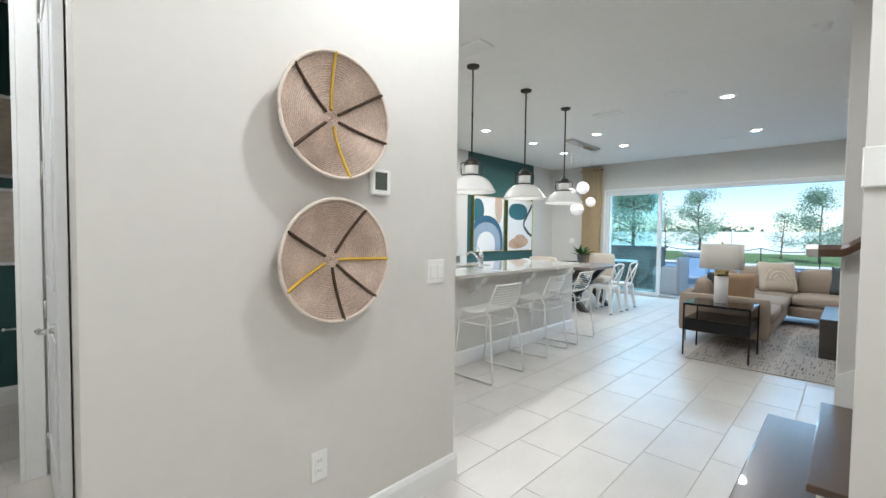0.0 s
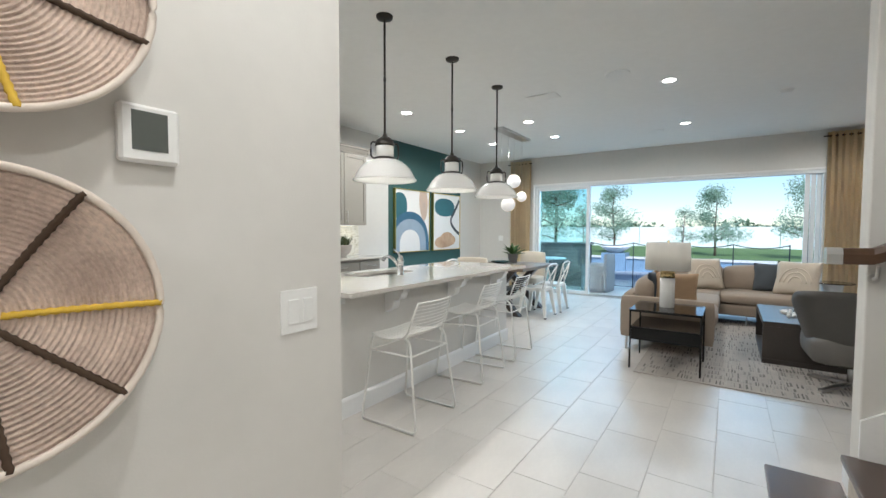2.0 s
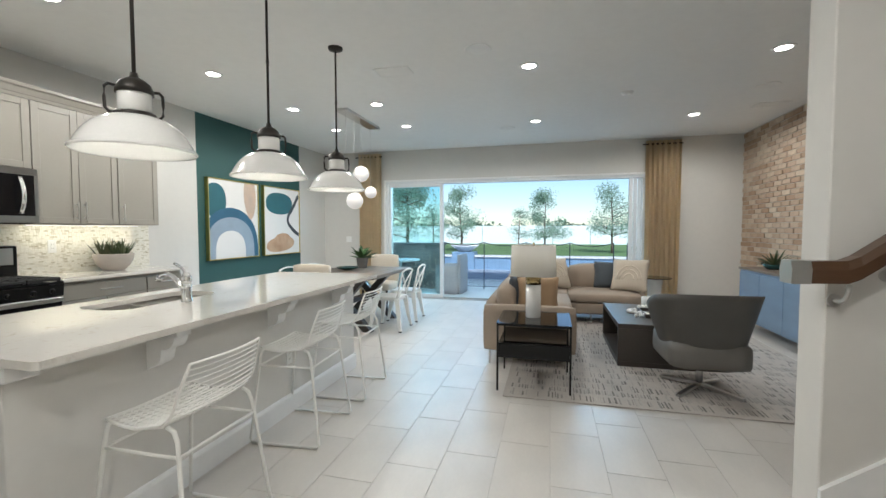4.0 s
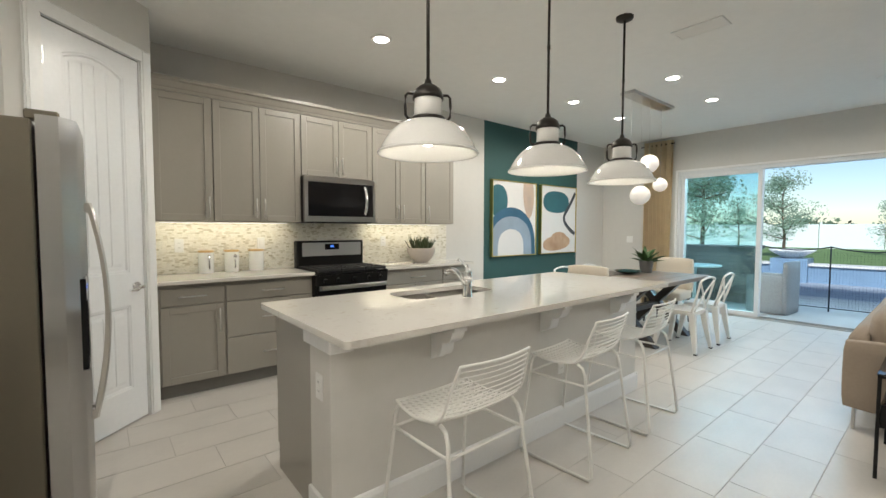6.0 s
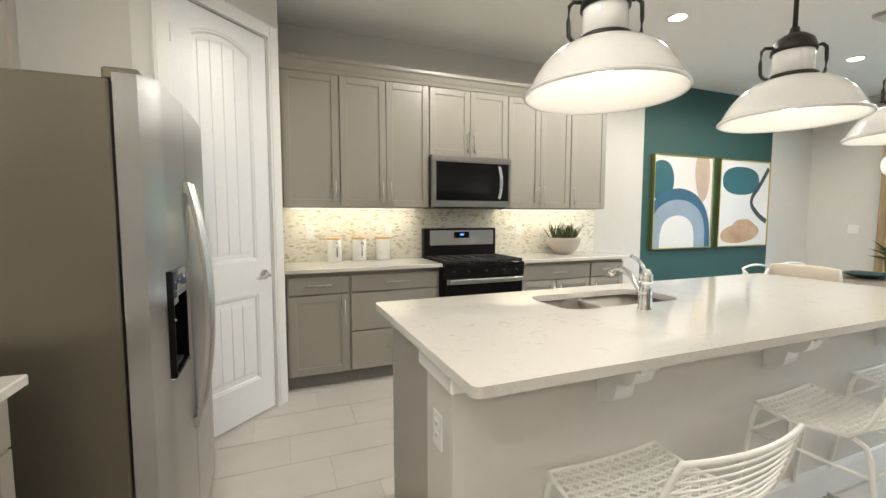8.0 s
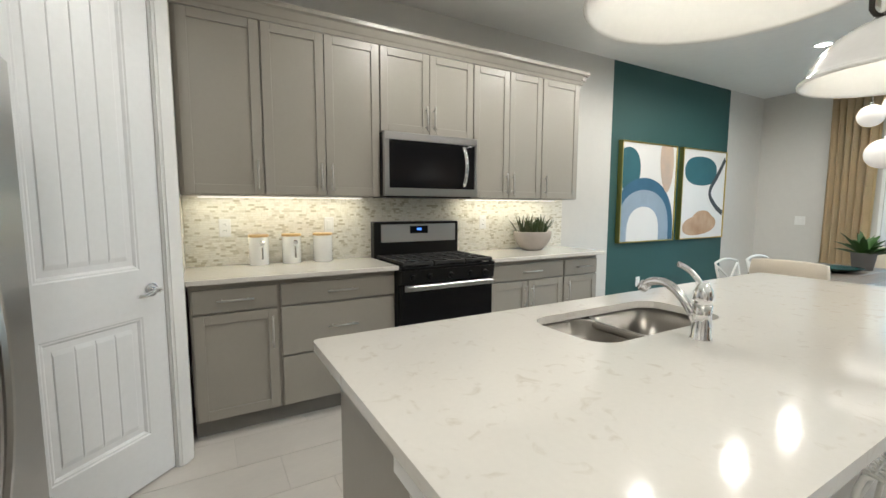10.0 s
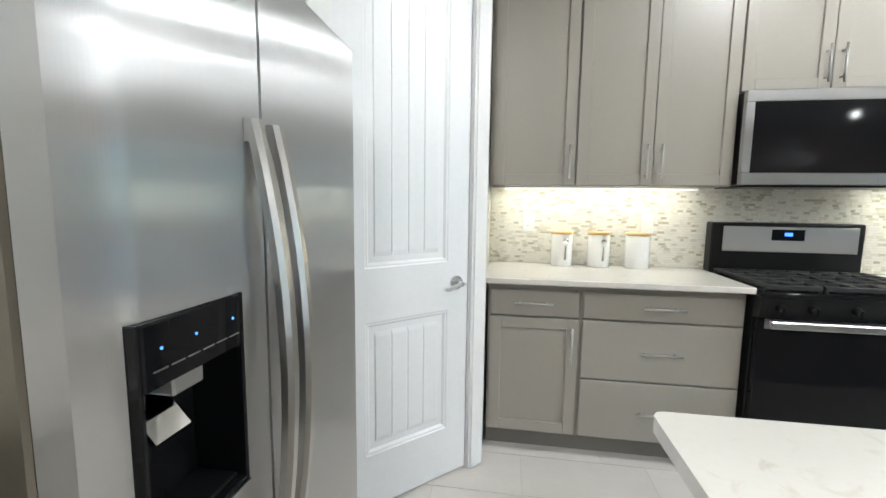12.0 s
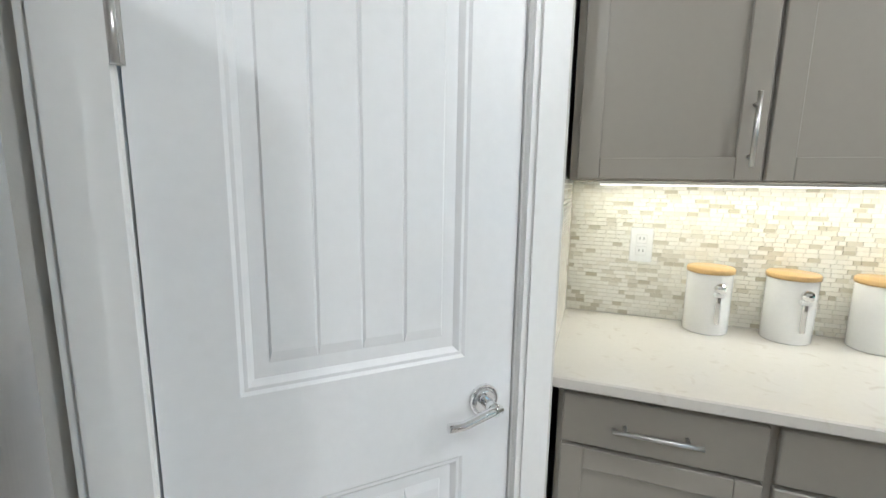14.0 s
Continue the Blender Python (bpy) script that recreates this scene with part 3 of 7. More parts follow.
def pantry_leaf():
    """The leaf's face is one sheet with two sunk panels, whose sides slope in."""
    bm = mesh()
    face = -0.002
    depth = face - 0.013
    outer = [(DL, 0.012), (DR, 0.012), (DR, DTOP), (DL, DTOP)]
    panels = [(DL + 0.115, DR - 0.115, 1.035, 2.33, 0.055), (DL + 0.115, DR - 0.115, 0.245, 0.815, 0.0)]
    ring = [bm.verts.new(diag(s, face, z)) for s, z in outer]
    edges = [bm.edges.new((ring[k], ring[(k + 1) % 4])) for k in range(4)]
    for s0, s1, z0, z1, rise in panels:
        loops = []
        for inset, out in ((0, face), (0.006, face - 0.004), (0.012, face - 0.004), (0.022, depth)):
            loops.append([bm.verts.new(diag(s, out, z)) for s, z in arched(s0, s1, z0, z1, rise, inset)])
        n = len(loops[0])
        edges += [bm.edges.new((loops[0][k], loops[0][(k + 1) % n])) for k in range(n)]
        for a, b in zip(loops, loops[1:]):
            for k in range(n):
                bm.faces.new((a[k], a[(k + 1) % n], b[(k + 1) % n], b[k]))
        bm.faces.new(loops[-1])
    bmesh.ops.triangle_fill(bm, use_beauty=True, use_dissolve=False, edges=edges)
    back = [bm.verts.new(diag(s, face - 0.036, z)) for s, z in outer]
    for k in range(4):
        bm.faces.new((ring[k], ring[(k + 1) % 4], back[(k + 1) % 4], back[k]))
    bm.faces.new(back)
    return bm, panels


leafmesh, PANELS = pantry_leaf()
leaf = part("leaf", leafmesh, DOORWHITE, pantry)
for s0, s1, z0, z1, rise in PANELS:
    a, b = s0 + 0.046, s1 - 0.046
    planks = 4
    w = (b - a) / planks
    for k in range(planks):
        u0, u1 = a + k * w + 0.0004, a + (k + 1) * w - 0.0004
        top = [z1 - 0.046 + rise * (1 - (2 * (u - s0) / (s1 - s0) - 1) ** 2) for u in (u0, (u0 + u1) / 2, u1)]
        pts = [(u0, z0 + 0.046), (u1, z0 + 0.046), (u1, top[2]), ((u0 + u1) / 2, top[1]), (u0, top[0])]
        bm = mesh()
        lo = [bm.verts.new(diag(s, -0.0148, z)) for s, z in pts]
        cs, cz = sum(p[0] for p in pts) / 5, (z0 + z1) / 2
        ends = 0.02
        hi = [bm.verts.new(diag(s + (0.004 if s < cs else -0.004 if s > cs else 0), -0.0105, z + (ends if z < cz else -ends))) for s, z in pts]
        for q in range(5):
            bm.faces.new((lo[q], lo[(q + 1) % 5], hi[(q + 1) % 5], hi[q]))
        bm.faces.new(hi)
        part("plank", bm, DOORWHITE, leaf)
for z in (0.22, 0.76, 1.575, 2.27):
    bm = mesh()
    diag_box(bm, DL - 0.014, DL + 0.004, -0.002, 0.006, z - 0.045, z + 0.045, 0.002)
    cyl(bm, diag(DL - 0.004, 0.006, z - 0.046), diag(DL - 0.004, 0.006, z + 0.046), 0.006, n=10)
    part("hinge", bm, NICKEL, pantry, "brushed nickel hinge")
bm = mesh()
ks, kz = DR - 0.07, 0.935
cyl(bm, diag(ks, -0.003, kz), diag(ks, 0.008, kz), 0.033, n=28)
cyl(bm, diag(ks, 0.008, kz), diag(ks, 0.013, kz), 0.03, 0.022, n=28)
cyl(bm, diag(ks, 0.01, kz), diag(ks, 0.055, kz), 0.012, n=16)
tube(bm, [diag(ks + 0.012, 0.05, kz), diag(ks - 0.01, 0.055, kz + 0.002), diag(ks - 0.04, 0.056, kz - 0.004), diag(ks - 0.075, 0.054, kz - 0.014), diag(ks - 0.105, 0.052, kz - 0.012)], 0.0095, n=10)
part("door_handle", bm, CHROME, pantry, "polished chrome lever handle")

# ---- stairs ----
NEAR, FAR = 2.52, 3.62
for k in range(9):
    x, z = -0.36 + 0.245 * k, 0.185 * (k + 1)
    step = thing("stair_step", (x + 0.14, (NEAR + FAR) / 2, z), "dark stained wooden stair tread on a weathered pale riser", "stair step", "steps of the staircase")
    bm = mesh()
    far = FAR + (0.14 if k == 0 else 0)
    box(bm, x, NEAR, z - 0.03, x + 0.275, far, z, 0.008)
    part("tread", bm, STAIRWOOD, step)
    bm = mesh()
    box(bm, x + 0.03, NEAR, z - 0.185, x + 0.05, far - (0.02 if k == 0 else 0), z - 0.03)
    if k == 0:
        box(bm, x + 0.05, far - 0.04, 0, x + 0.275, far - 0.02, z - 0.03)
    part("riser", bm, RISER, step)
bm = mesh()
box(bm, -0.06, FAR, 0, 0.14, FAR + 0.14, CEIL, 0.004)
structure("wall_post", bm, WALL, "square white drywall post at the foot of the stairs")
bm = mesh()
prism(bm, [(0.14, 0), (2.2, 0), (2.2, 2.16), (0.14, 0.6)], "y", FAR, FAR + 0.14)
structure("wall_stringer", bm, WALL, "sloping white knee wall under the balusters")
bm = mesh()
prism(bm, [(-0.06, 0.185), (-0.06, 0.53), (0.14, 0.67), (2.2, 2.23), (2.2, 2.0), (0.0, 0.2)], "y", FAR - 0.016, FAR)
structure("trim", bm, TRIM, "white skirt board beside the stair treads")
bm = mesh()
box(bm, -0.08, FAR - 0.004, 0.185, -0.06, FAR + 0.15, 0.3, 0.003)
box(bm, -0.08, FAR + 0.14, 0, 0.14, FAR + 0.156, 0.13, 0.003)
structure("baseboard", bm, TRIM, "white baseboard at the foot of the post")
rail = thing("stair_railing", (0.7, FAR + 0.07, 0.6), "white turned balusters on a dark wooden shoe", "stair railing")
SL = 1.56 / 2.06
bm = mesh()
prism(bm, [(0.14, 0.6), (2.2, 2.16), (2.2, 2.2), (0.14, 0.645)], "y", FAR + 0.03, FAR + 0.11)
part("shoe", bm, STAIRWOOD, rail)
for k in range(8):
    x = 0.21 + 0.112 * k
    z = 0.64 + (x - 0.14) * SL
    bm = mesh()
    box(bm, x - 0.017, FAR + 0.053, z - 0.02, x + 0.017, FAR + 0.087, z + 0.13, 0.003)
    lathe(bm, [(0.016, 0.13), (0.019, 0.14), (0.012, 0.15), (0.02, 0.175), (0.021, 0.24), (0.012, 0.26), (0.018, 0.275), (0.012, 0.29),
               (0.016, 0.4), (0.013, 0.55), (0.011, 0.62), (0.017, 0.63), (0.012, 0.645)], (x, FAR + 0.07, z), n=12)
    box(bm, x - 0.015, FAR + 0.055, z + 0.64, x + 0.015, FAR + 0.085, z + 0.83)
    part("baluster", bm, TRIM, rail)
handrail = thing("handrail", (0.0, FAR - 0.07, 1.2), "dark stained wooden handrail with metal brackets", "handrail")
PROFILE = [(-0.03, -0.03), (0.03, -0.03), (0.034, 0.01), (0.024, 0.035), (-0.024, 0.035), (-0.034, 0.01)]


def sweep(bm, pts, profile):
    """A moulding drawn along upright bends in the x z plane."""
    rings = []
    for p in pts:
        rings.append([bm.verts.new((p[0], p[1] + a, p[2] + b)) for a, b in profile])
    n = len(profile)
    for a, b in zip(rings, rings[1:]):
        for k in range(n):
            bm.faces.new((a[k], a[(k + 1) % n], b[(k + 1) % n], b[k]))
    bm.faces.new(rings[0]), bm.faces.new(rings[-1])
    return bm


RY = FAR - 0.07
part("rail", sweep(mesh(), [(-0.15, RY, 1.215), (-0.06, RY, 1.217), (-0.03, RY, 1.23), (2.1, RY, 1.23 + 2.13 * SL)], PROFILE), RAILWOOD, handrail)
part("end_cap", sweep(mesh(), [(-0.2, RY, 1.215), (-0.15, RY, 1.215)], [(a * 1.05, b * 1.05) for a, b in PROFILE]), NICKEL, handrail)
for x, z in ((-0.04, 1.2), (0.09, 1.28), (0.9, 1.9)):
    bm = mesh()
    cyl(bm, (x, FAR, z - 0.075), (x, FAR - 0.008, z - 0.075), 0.02, n=12)
    tube(bm, arc((x, FAR - 0.005, z - 0.075), (x, RY, z - 0.08), (x, RY, z - 0.02), 6), 0.007)
    part("bracket", bm, NICKEL, handrail)
toprail = solo("top_rail", sweep(mesh(), [(0.14, FAR + 0.07, 1.41), (2.1, FAR + 0.07, 1.41 + 1.96 * SL)], PROFILE), RAILWOOD, "dark wooden top rail on white balusters", "handrail")

# ---- kitchen cabinets ----


def shaker(owner, lo, hi, face, axis, sign, frame_w=0.055):
    """A shaker door: proud stiles and rails round a flat, sunk panel, in the plane face of an axis."""
    (u0, z0), (u1, z1) = lo, hi
    t = 0.02

    def b(a0, c0, a1, c1, d0, d1, r=0.002):
        p, q = face - sign * (t - d0), face - sign * (t - d1)
        if axis == "x":
            return box(mesh(), min(p, q), a0, c0, max(p, q), a1, c1, r)
        return box(mesh(), a0, min(p, q), c0, a1, max(p, q), c1, r)
    w = frame_w
    door = part("door", b(u0 + w - 0.003, z0 + w - 0.003, u1 - w + 0.003, z1 - w + 0.003, 0, t - 0.009, 0), CABINET, owner)
    part("stile", b(u0, z0, u0 + w, z1, 0, t), CABINET, door)
    part("stile", b(u1 - w, z0, u1, z1, 0, t), CABINET, door)
    part("rail", b(u0 + w, z0, u1 - w, z0 + w, 0, t), CABINET, door)
    part("rail", b(u0 + w, z1 - w, u1 - w, z1, 0, t), CABINET, door)
    return door


def slab(bm, lo, hi, face, axis, sign):
    (u0, z0), (u1, z1) = lo, hi
    p, q = sorted((face, face - sign * 0.02))
    if axis == "x":
        box(bm, p, u0, z0, q, u1, z1, 0.003)
    else:
        box(bm, u0, p, z0, u1, q, z1, 0.003)


def pull(bm, a, b, face, axis, sign):
    """A bar handle on two posts between two (u, z) places."""
    def put(u, z, d):
        return (face + sign * d, u, z) if axis == "x" else (u, face + sign * d, z)
    tube(bm, [put(*a, 0.03), put(*b, 0.03)], 0.0055, n=10)
    for f in (0.15, 0.85):
        u, z = a[0] + (b[0] - a[0]) * f, a[1] + (b[1] - a[1]) * f
        tube(bm, [put(u, z, -0.001), put(u, z, 0.03)], 0.0045, n=8)


def cabinet(name, label, body, fronts, face, axis, sign, group, toe=None):
    """body: boxes of the carcass. fronts: (kind, lo, hi, pull from, pull to)."""
    c = thing(name, ((body[0][0] + body[0][3]) / 2, (body[0][1] + body[0][4]) / 2, body[0][2]), label, "cabinet", group)
    bm = mesh()
    for b in body:
        box(bm, *b)
    part("body", bm, CABINET, c)
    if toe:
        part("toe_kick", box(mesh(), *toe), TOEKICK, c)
    for kind, lo, hi, a, b in fronts:
        if kind == "door":
            f = shaker(c, lo, hi, face, axis, sign)
        else:
            bm = mesh()
            slab(bm, lo, hi, face, axis, sign)
            f = part("drawer", bm, CABINET, c)
        if a:
            bm = mesh()
            pull(bm, a, b, face, axis, sign)
            part("handle", bm, NICKEL, f, "brushed nickel bar handle")
    return c


BF, BB = -4.86, KX            # base fronts and the wall behind
GB, GU = "base cabinets along the kitchen wall", "wall cabinets along the kitchen wall"


def base_unit(y0, y1, fronts, label):
    g = 0.0025
    return cabinet("base_cabinet", label, [(BB + 0.004, y0, 0.115, BF - 0.021, y1, KCT - 0.03)],
                   [(k, (a + g, c + g), (b - g, d - g), p, q) for k, a, c, b, d, p, q in fronts], BF, "x", 1, GB,
                   (BB + 0.004, y0, 0.0, BF - 0.085, y1, 0.115))


base_unit(2.69, 3.145, [("drawer", 2.70, 0.735, 3.14, 0.872, (2.82, 0.805), (3.01, 0.805)),
                        ("door", 2.70, 0.12, 3.14, 0.73, (3.105, 0.5), (3.105, 0.69))], "grey-taupe base cabinet with one drawer over a shaker door")
base_unit(3.145, 3.893, [("drawer", 3.155, 0.735, 3.885, 0.872, (3.43, 0.805), (3.62, 0.805)),
                         ("drawer", 3.155, 0.43, 3.885, 0.73, (3.43, 0.58), (3.62, 0.58)),
                         ("drawer", 3.155, 0.12, 3.885, 0.425, (3.43, 0.275), (3.62, 0.275))], "grey-taupe base cabinet with three wide drawers")
base_unit(4.662, 5.465, [("drawer", 4.67, 0.735, 5.46, 0.872, (4.99, 0.805), (5.19, 0.805)),
                         ("door", 4.67, 0.12, 5.063, 0.73, (5.03, 0.5), (5.03, 0.69)),
                         ("door", 5.067, 0.12, 5.46, 0.73, (5.1, 0.5), (5.1, 0.69))], "grey-taupe base cabinet with a drawer over two shaker doors")
base_unit(5.465, 5.885, [("drawer", 5.47, 0.735, 5.88, 0.872, (5.6, 0.805), (5.78, 0.805)),
                         ("door", 5.47, 0.12, 5.88, 0.73, (5.51, 0.5), (5.51, 0.69))], "narrow grey-taupe base cabinet with a drawer over a door")
for y0, y1 in ((2.664, 3.893), (4.662, 5.915)):
    bm = mesh()
    box(bm, KX + 0.003, y0, KCT - 0.03, -4.80, y1, KCT, 0.004)
    solo("countertop", bm, QUARTZ, "pale quartz worktop on grey-taupe base cabinets", "worktop")

UF = -5.04
UZ0, UZ1 = 1.395, 2.42


def wall_unit(y0, y1, z0, fronts, label):
    g = 0.002
    return cabinet("wall_cabinet", label, [(KX + 0.004, y0, z0, UF - 0.021, y1, UZ1)],
                   [("door", (a + g, z0 + 0.004), (b - g, UZ1 - 0.006), p, q) for a, b, p, q in fronts], UF, "x", 1, GU)


def hz(y, z=1.43, n=0.17):
    return (y, z), (y, z + n)


wall_unit(2.672, 3.115, UZ0, [(2.69, 3.112, *hz(3.08))], "tall grey-taupe wall cabinet with one shaker door")
wall_unit(3.115, 3.865, UZ0, [(3.118, 3.49, *hz(3.455)), (3.49, 3.862, *hz(3.525))], "tall grey-taupe wall cabinet with two shaker doors")
wall_unit(3.865, 4.635, 1.845, [(3.868, 4.25, *hz(4.218, 1.875)), (4.25, 4.632, *hz(4.282, 1.875))], "short grey-taupe cabinet above the microwave")
wall_unit(4.635, 5.345, UZ0, [(4.638, 4.99, *hz(4.957)), (4.99, 5.342, *hz(5.023))], "tall grey-taupe wall cabinet with two shaker doors")
wall_unit(5.345, 5.785, UZ0, [(5.348, 5.782, *hz(5.382))], "tall grey-taupe end wall cabinet with one shaker door")
bm = mesh()
CROWN = [(0.0, 0.0), (0.022, 0.0), (0.03, 0.025), (0.035, 0.03), (0.055, 0.07), (0.07, 0.08), (0.07, 0.105), (0.0, 0.105)]
prism(bm, [(UF - 0.022 + a, UZ1 - 0.002 + b) for a, b in CROWN], "y", 2.668, 5.79)
for a, b in zip(CROWN[1:], CROWN[2:7]):
    box(bm, KX + 0.004, 5.785, UZ1 - 0.002 + min(a[1], b[1]), UF - 0.022 + (a[0] + b[0]) / 2, 5.785 + (a[0] + b[0]) / 2, UZ1 - 0.002 + max(a[1], b[1]) + 0.0005)
box(bm, KX + 0.004, 2.668, UZ1 + 0.09, UF - 0.02, 5.785, UZ1 + 0.1)
solo("crown_moulding", bm, CABINET, "grey-taupe stepped crown moulding on the wall cabinets", "moulding")
for y0, y1 in ((2.75, 3.8), (4.7, 5.72)):
    strip = thing("cabinet_light", ((KX + UF) / 2, (y0 + y1) / 2, UZ0), "thin warm light strip under the wall cabinets", "light strip", "light strips under the cabinets")
    part("housing", box(mesh(), -5.285, y0, UZ0 - 0.009, -5.25, y1, UZ0 - 0.0005), PLASTIC, strip)
    part("diffuser", box(mesh(), -5.282, y0 + 0.005, UZ0 - 0.012, -5.253, y1 - 0.005, UZ0 - 0.009), STRIP, strip, "glowing warm diffuser")
    lamp = new("strip_light", bpy.data.lights.new("strip_light", "AREA"))
    lamp.data.shape, lamp.data.size, lamp.data.size_y, lamp.data.energy, lamp.data.color = "RECTANGLE", 0.025, y1 - y0, 1.5, (1.0, 0.9, 0.68)
    lamp.matrix_world = pose(-5.267, (y0 + y1) / 2, UZ0 - 0.014, 0, 10, 0)

# ---- microwave ----
mw = thing("microwave", (-5.18, 4.245, 1.40), "stainless over-the-range microwave with a black glass door", "microwave")
part("body", box(mesh(), KX + 0.01, 3.868, 1.402, -5.01, 4.632, 1.84, 0.004), BLACK, mw)
bm = mesh()
for b in ((3.868, 1.787, 4.632, 1.84), (3.868, 1.402, 4.632, 1.458), (3.868, 1.458, 3.905, 1.787), (4.606, 1.458, 4.632, 1.787)):
    box(bm, -5.01, b[0], b[1], -4.975, b[2], b[3], 0.003)
door_mw = part("door", bm, DARKSTEEL, mw)
part("window", box(mesh(), -5.01, 3.905, 1.458, -4.979, 4.606, 1.787), BLACKGLOSS, door_mw, "black glass microwave window")
bm = mesh()
rings = []
for k in range(13):
    u = k / 12
    x, z = -4.972 + 0.042 * (1 - (2 * u - 1) ** 2), 1.475 + 0.295 * u
    rings.append([bm.verts.new((x + d, 4.505 + w, z)) for d, w in ((0, -0.017), (0.008, -0.013), (0.01, 0), (0.008, 0.013), (0, 0.017), (-0.006, 0))])
for a, b in zip(rings, rings[1:]):
    for k in range(6):
        bm.faces.new((a[k], a[(k + 1) % 6], b[(k + 1) % 6], b[k])).smooth = True
bm.faces.new(rings[0]), bm.faces.new(rings[-1])
part("handle", bm, CHROME, mw, "curved polished handle")
part("vent_grille", box(mesh(), -5.3, 3.9, 1.392, -5.02, 4.6, 1.402), BLACK, mw)

# ---- gas range ----
rg = thing("gas_range", (-5.08, 4.277, 0), "black and stainless gas range with cast iron grates", "stove")
RY0, RY1 = 3.898, 4.656
part("body", box(mesh(), KX + 0.01, RY0, 0.02, -4.83, RY1, 0.9, 0.004), BLACK, rg)
bm = mesh()
box(bm, KX + 0.02, RY0, 0.9, -4.765, RY1, 0.925, 0.008)
part("cooktop", bm, BLACKGLOSS, rg)
oven = part("oven_door", box(mesh(), -4.83, RY0 + 0.005, 0.22, -4.79, RY1 - 0.005, 0.8, 0.005), BLACKGLOSS, rg)
part("door_trim", box(mesh(), -4.79, RY0 + 0.03, 0.755, -4.785, RY1 - 0.03, 0.8), STEEL, oven)
bm = mesh()
box(bm, -4.76, RY0 + 0.03, 0.765, -4.735, RY1 - 0.03, 0.8, 0.006)
for y in (RY0 + 0.05, RY1 - 0.08):
    box(bm, -4.79, y, 0.77, -4.75, y + 0.03, 0.795)
part("handle", bm, STEEL, oven, "wide stainless oven handle")
part("bottom_drawer", box(mesh(), -4.83, RY0 + 0.005, 0.05, -4.795, RY1 - 0.005, 0.21, 0.004), BLACK, rg)
bm = mesh()
prism(bm, [(-4.83, 0.8), (-4.785, 0.805), (-4.77, 0.9), (-4.83, 0.9)], "y", RY0, RY1)
part("control_panel", bm, BLACK, rg)
for y in (3.98, 4.11, 4.277, 4.44, 4.57):
    bm = mesh()
    cyl(bm, (-4.778, y, 0.852), (-4.745, y, 0.847), 0.02, 0.017, n=18)
    box(bm, -4.748, y - 0.004, 0.832, -4.738, y + 0.004, 0.862)
    part("knob", bm, BLACK, rg)
bg = part("backguard", box(mesh(), KX + 0.02, RY0 + 0.004, 0.925, -5.29, RY1 - 0.004, 1.21, 0.01), BLACK, rg)
part("fascia", box(mesh(), -5.29, RY0 + 0.06, 1.05, -5.284, RY1 - 0.035, 1.19, 0.002), STEEL, bg)
part("display", box(mesh(), -5.284, 4.2, 1.115, -5.281, 4.36, 1.175), BLACKGLOSS, bg)
part("clock_digits", box(mesh(), -5.281, 4.262, 1.14, -5.2795, 4.3, 1.158), BLUELED, bg, "glowing blue clock digits")
for y0, y1 in ((RY0 + 0.015, 4.142), (4.152, 4.402), (4.412, RY1 - 0.015)):
    bm = mesh()
    for x in (-5.26, -4.79):
        box(bm, x - 0.009, y0, 0.932, x + 0.009, y1, 0.955, 0.003)
    for y in (y0 + 0.009, (y0 + y1) / 2, y1 - 0.009):
        box(bm, -5.26, y - 0.008, 0.94, -4.79, y + 0.008, 0.957, 0.003)
    for x in (-5.17, -5.08, -4.97, -4.88):
        box(bm, x - 0.007, y0, 0.94, x + 0.007, y1, 0.957, 0.002)
    for x in (-5.255, -4.795):
        for y in (y0 + 0.01, y1 - 0.01):
            box(bm, x - 0.008, y - 0.008, 0.925, x + 0.008, y + 0.008, 0.94)
    part("grate", bm, IRON, rg, "black cast iron grate")
for x, y in ((-5.13, 4.02), (-4.92, 4.02), (-5.02, 4.277), (-5.13, 4.53), (-4.92, 4.53)):
    part("burner", lathe(mesh(), [(0.0, 0.0), (0.05, 0.0), (0.05, 0.008), (0.034, 0.01), (0.034, 0.017), (0.0, 0.019)], (x, y, 0.925), 20), IRON, rg)

# ---- refrigerator ----
fr = thing("refrigerator", (-3.6, 1.85, 0), "stainless side-by-side refrigerator with a black ice dispenser", "refrigerator")
FX0, FX1, FS = -4.05, -3.165, -3.497
part("body", box(mesh(), FX0, 1.42, 0.02, FX1, 2.185, 1.725, 0.006), FRIDGESIDE, fr, "dark grey side panels")


def fridge_face(x):
    """How far the bowed face stands out, rolled back at the outer edges."""
    edge = min(x - FX0, FX1 - x)
    return 2.302 - 0.045 * max(0, 1 - edge / 0.06) ** 2 + 0.014 * (1 - ((x - (FX0 + FX1) / 2) / 0.45) ** 2)


def fridge_slab(bm, x0, x1, z0, z1):
    stations = [FX1 - 0.004 * k for k in range(222)]
    xs = [x1] + [x for x in stations if x0 + 0.001 < x < x1 - 0.001] + [x0]
    pts = [(x0, 2.195), (x1, 2.195)] + [(x, fridge_face(x)) for x in xs]
    prism(bm, pts, "z", z0, z1)


d_right = mesh()
fridge_slab(d_right, FX0, FS - 0.004, 0.05, 1.742)
d_left = mesh()
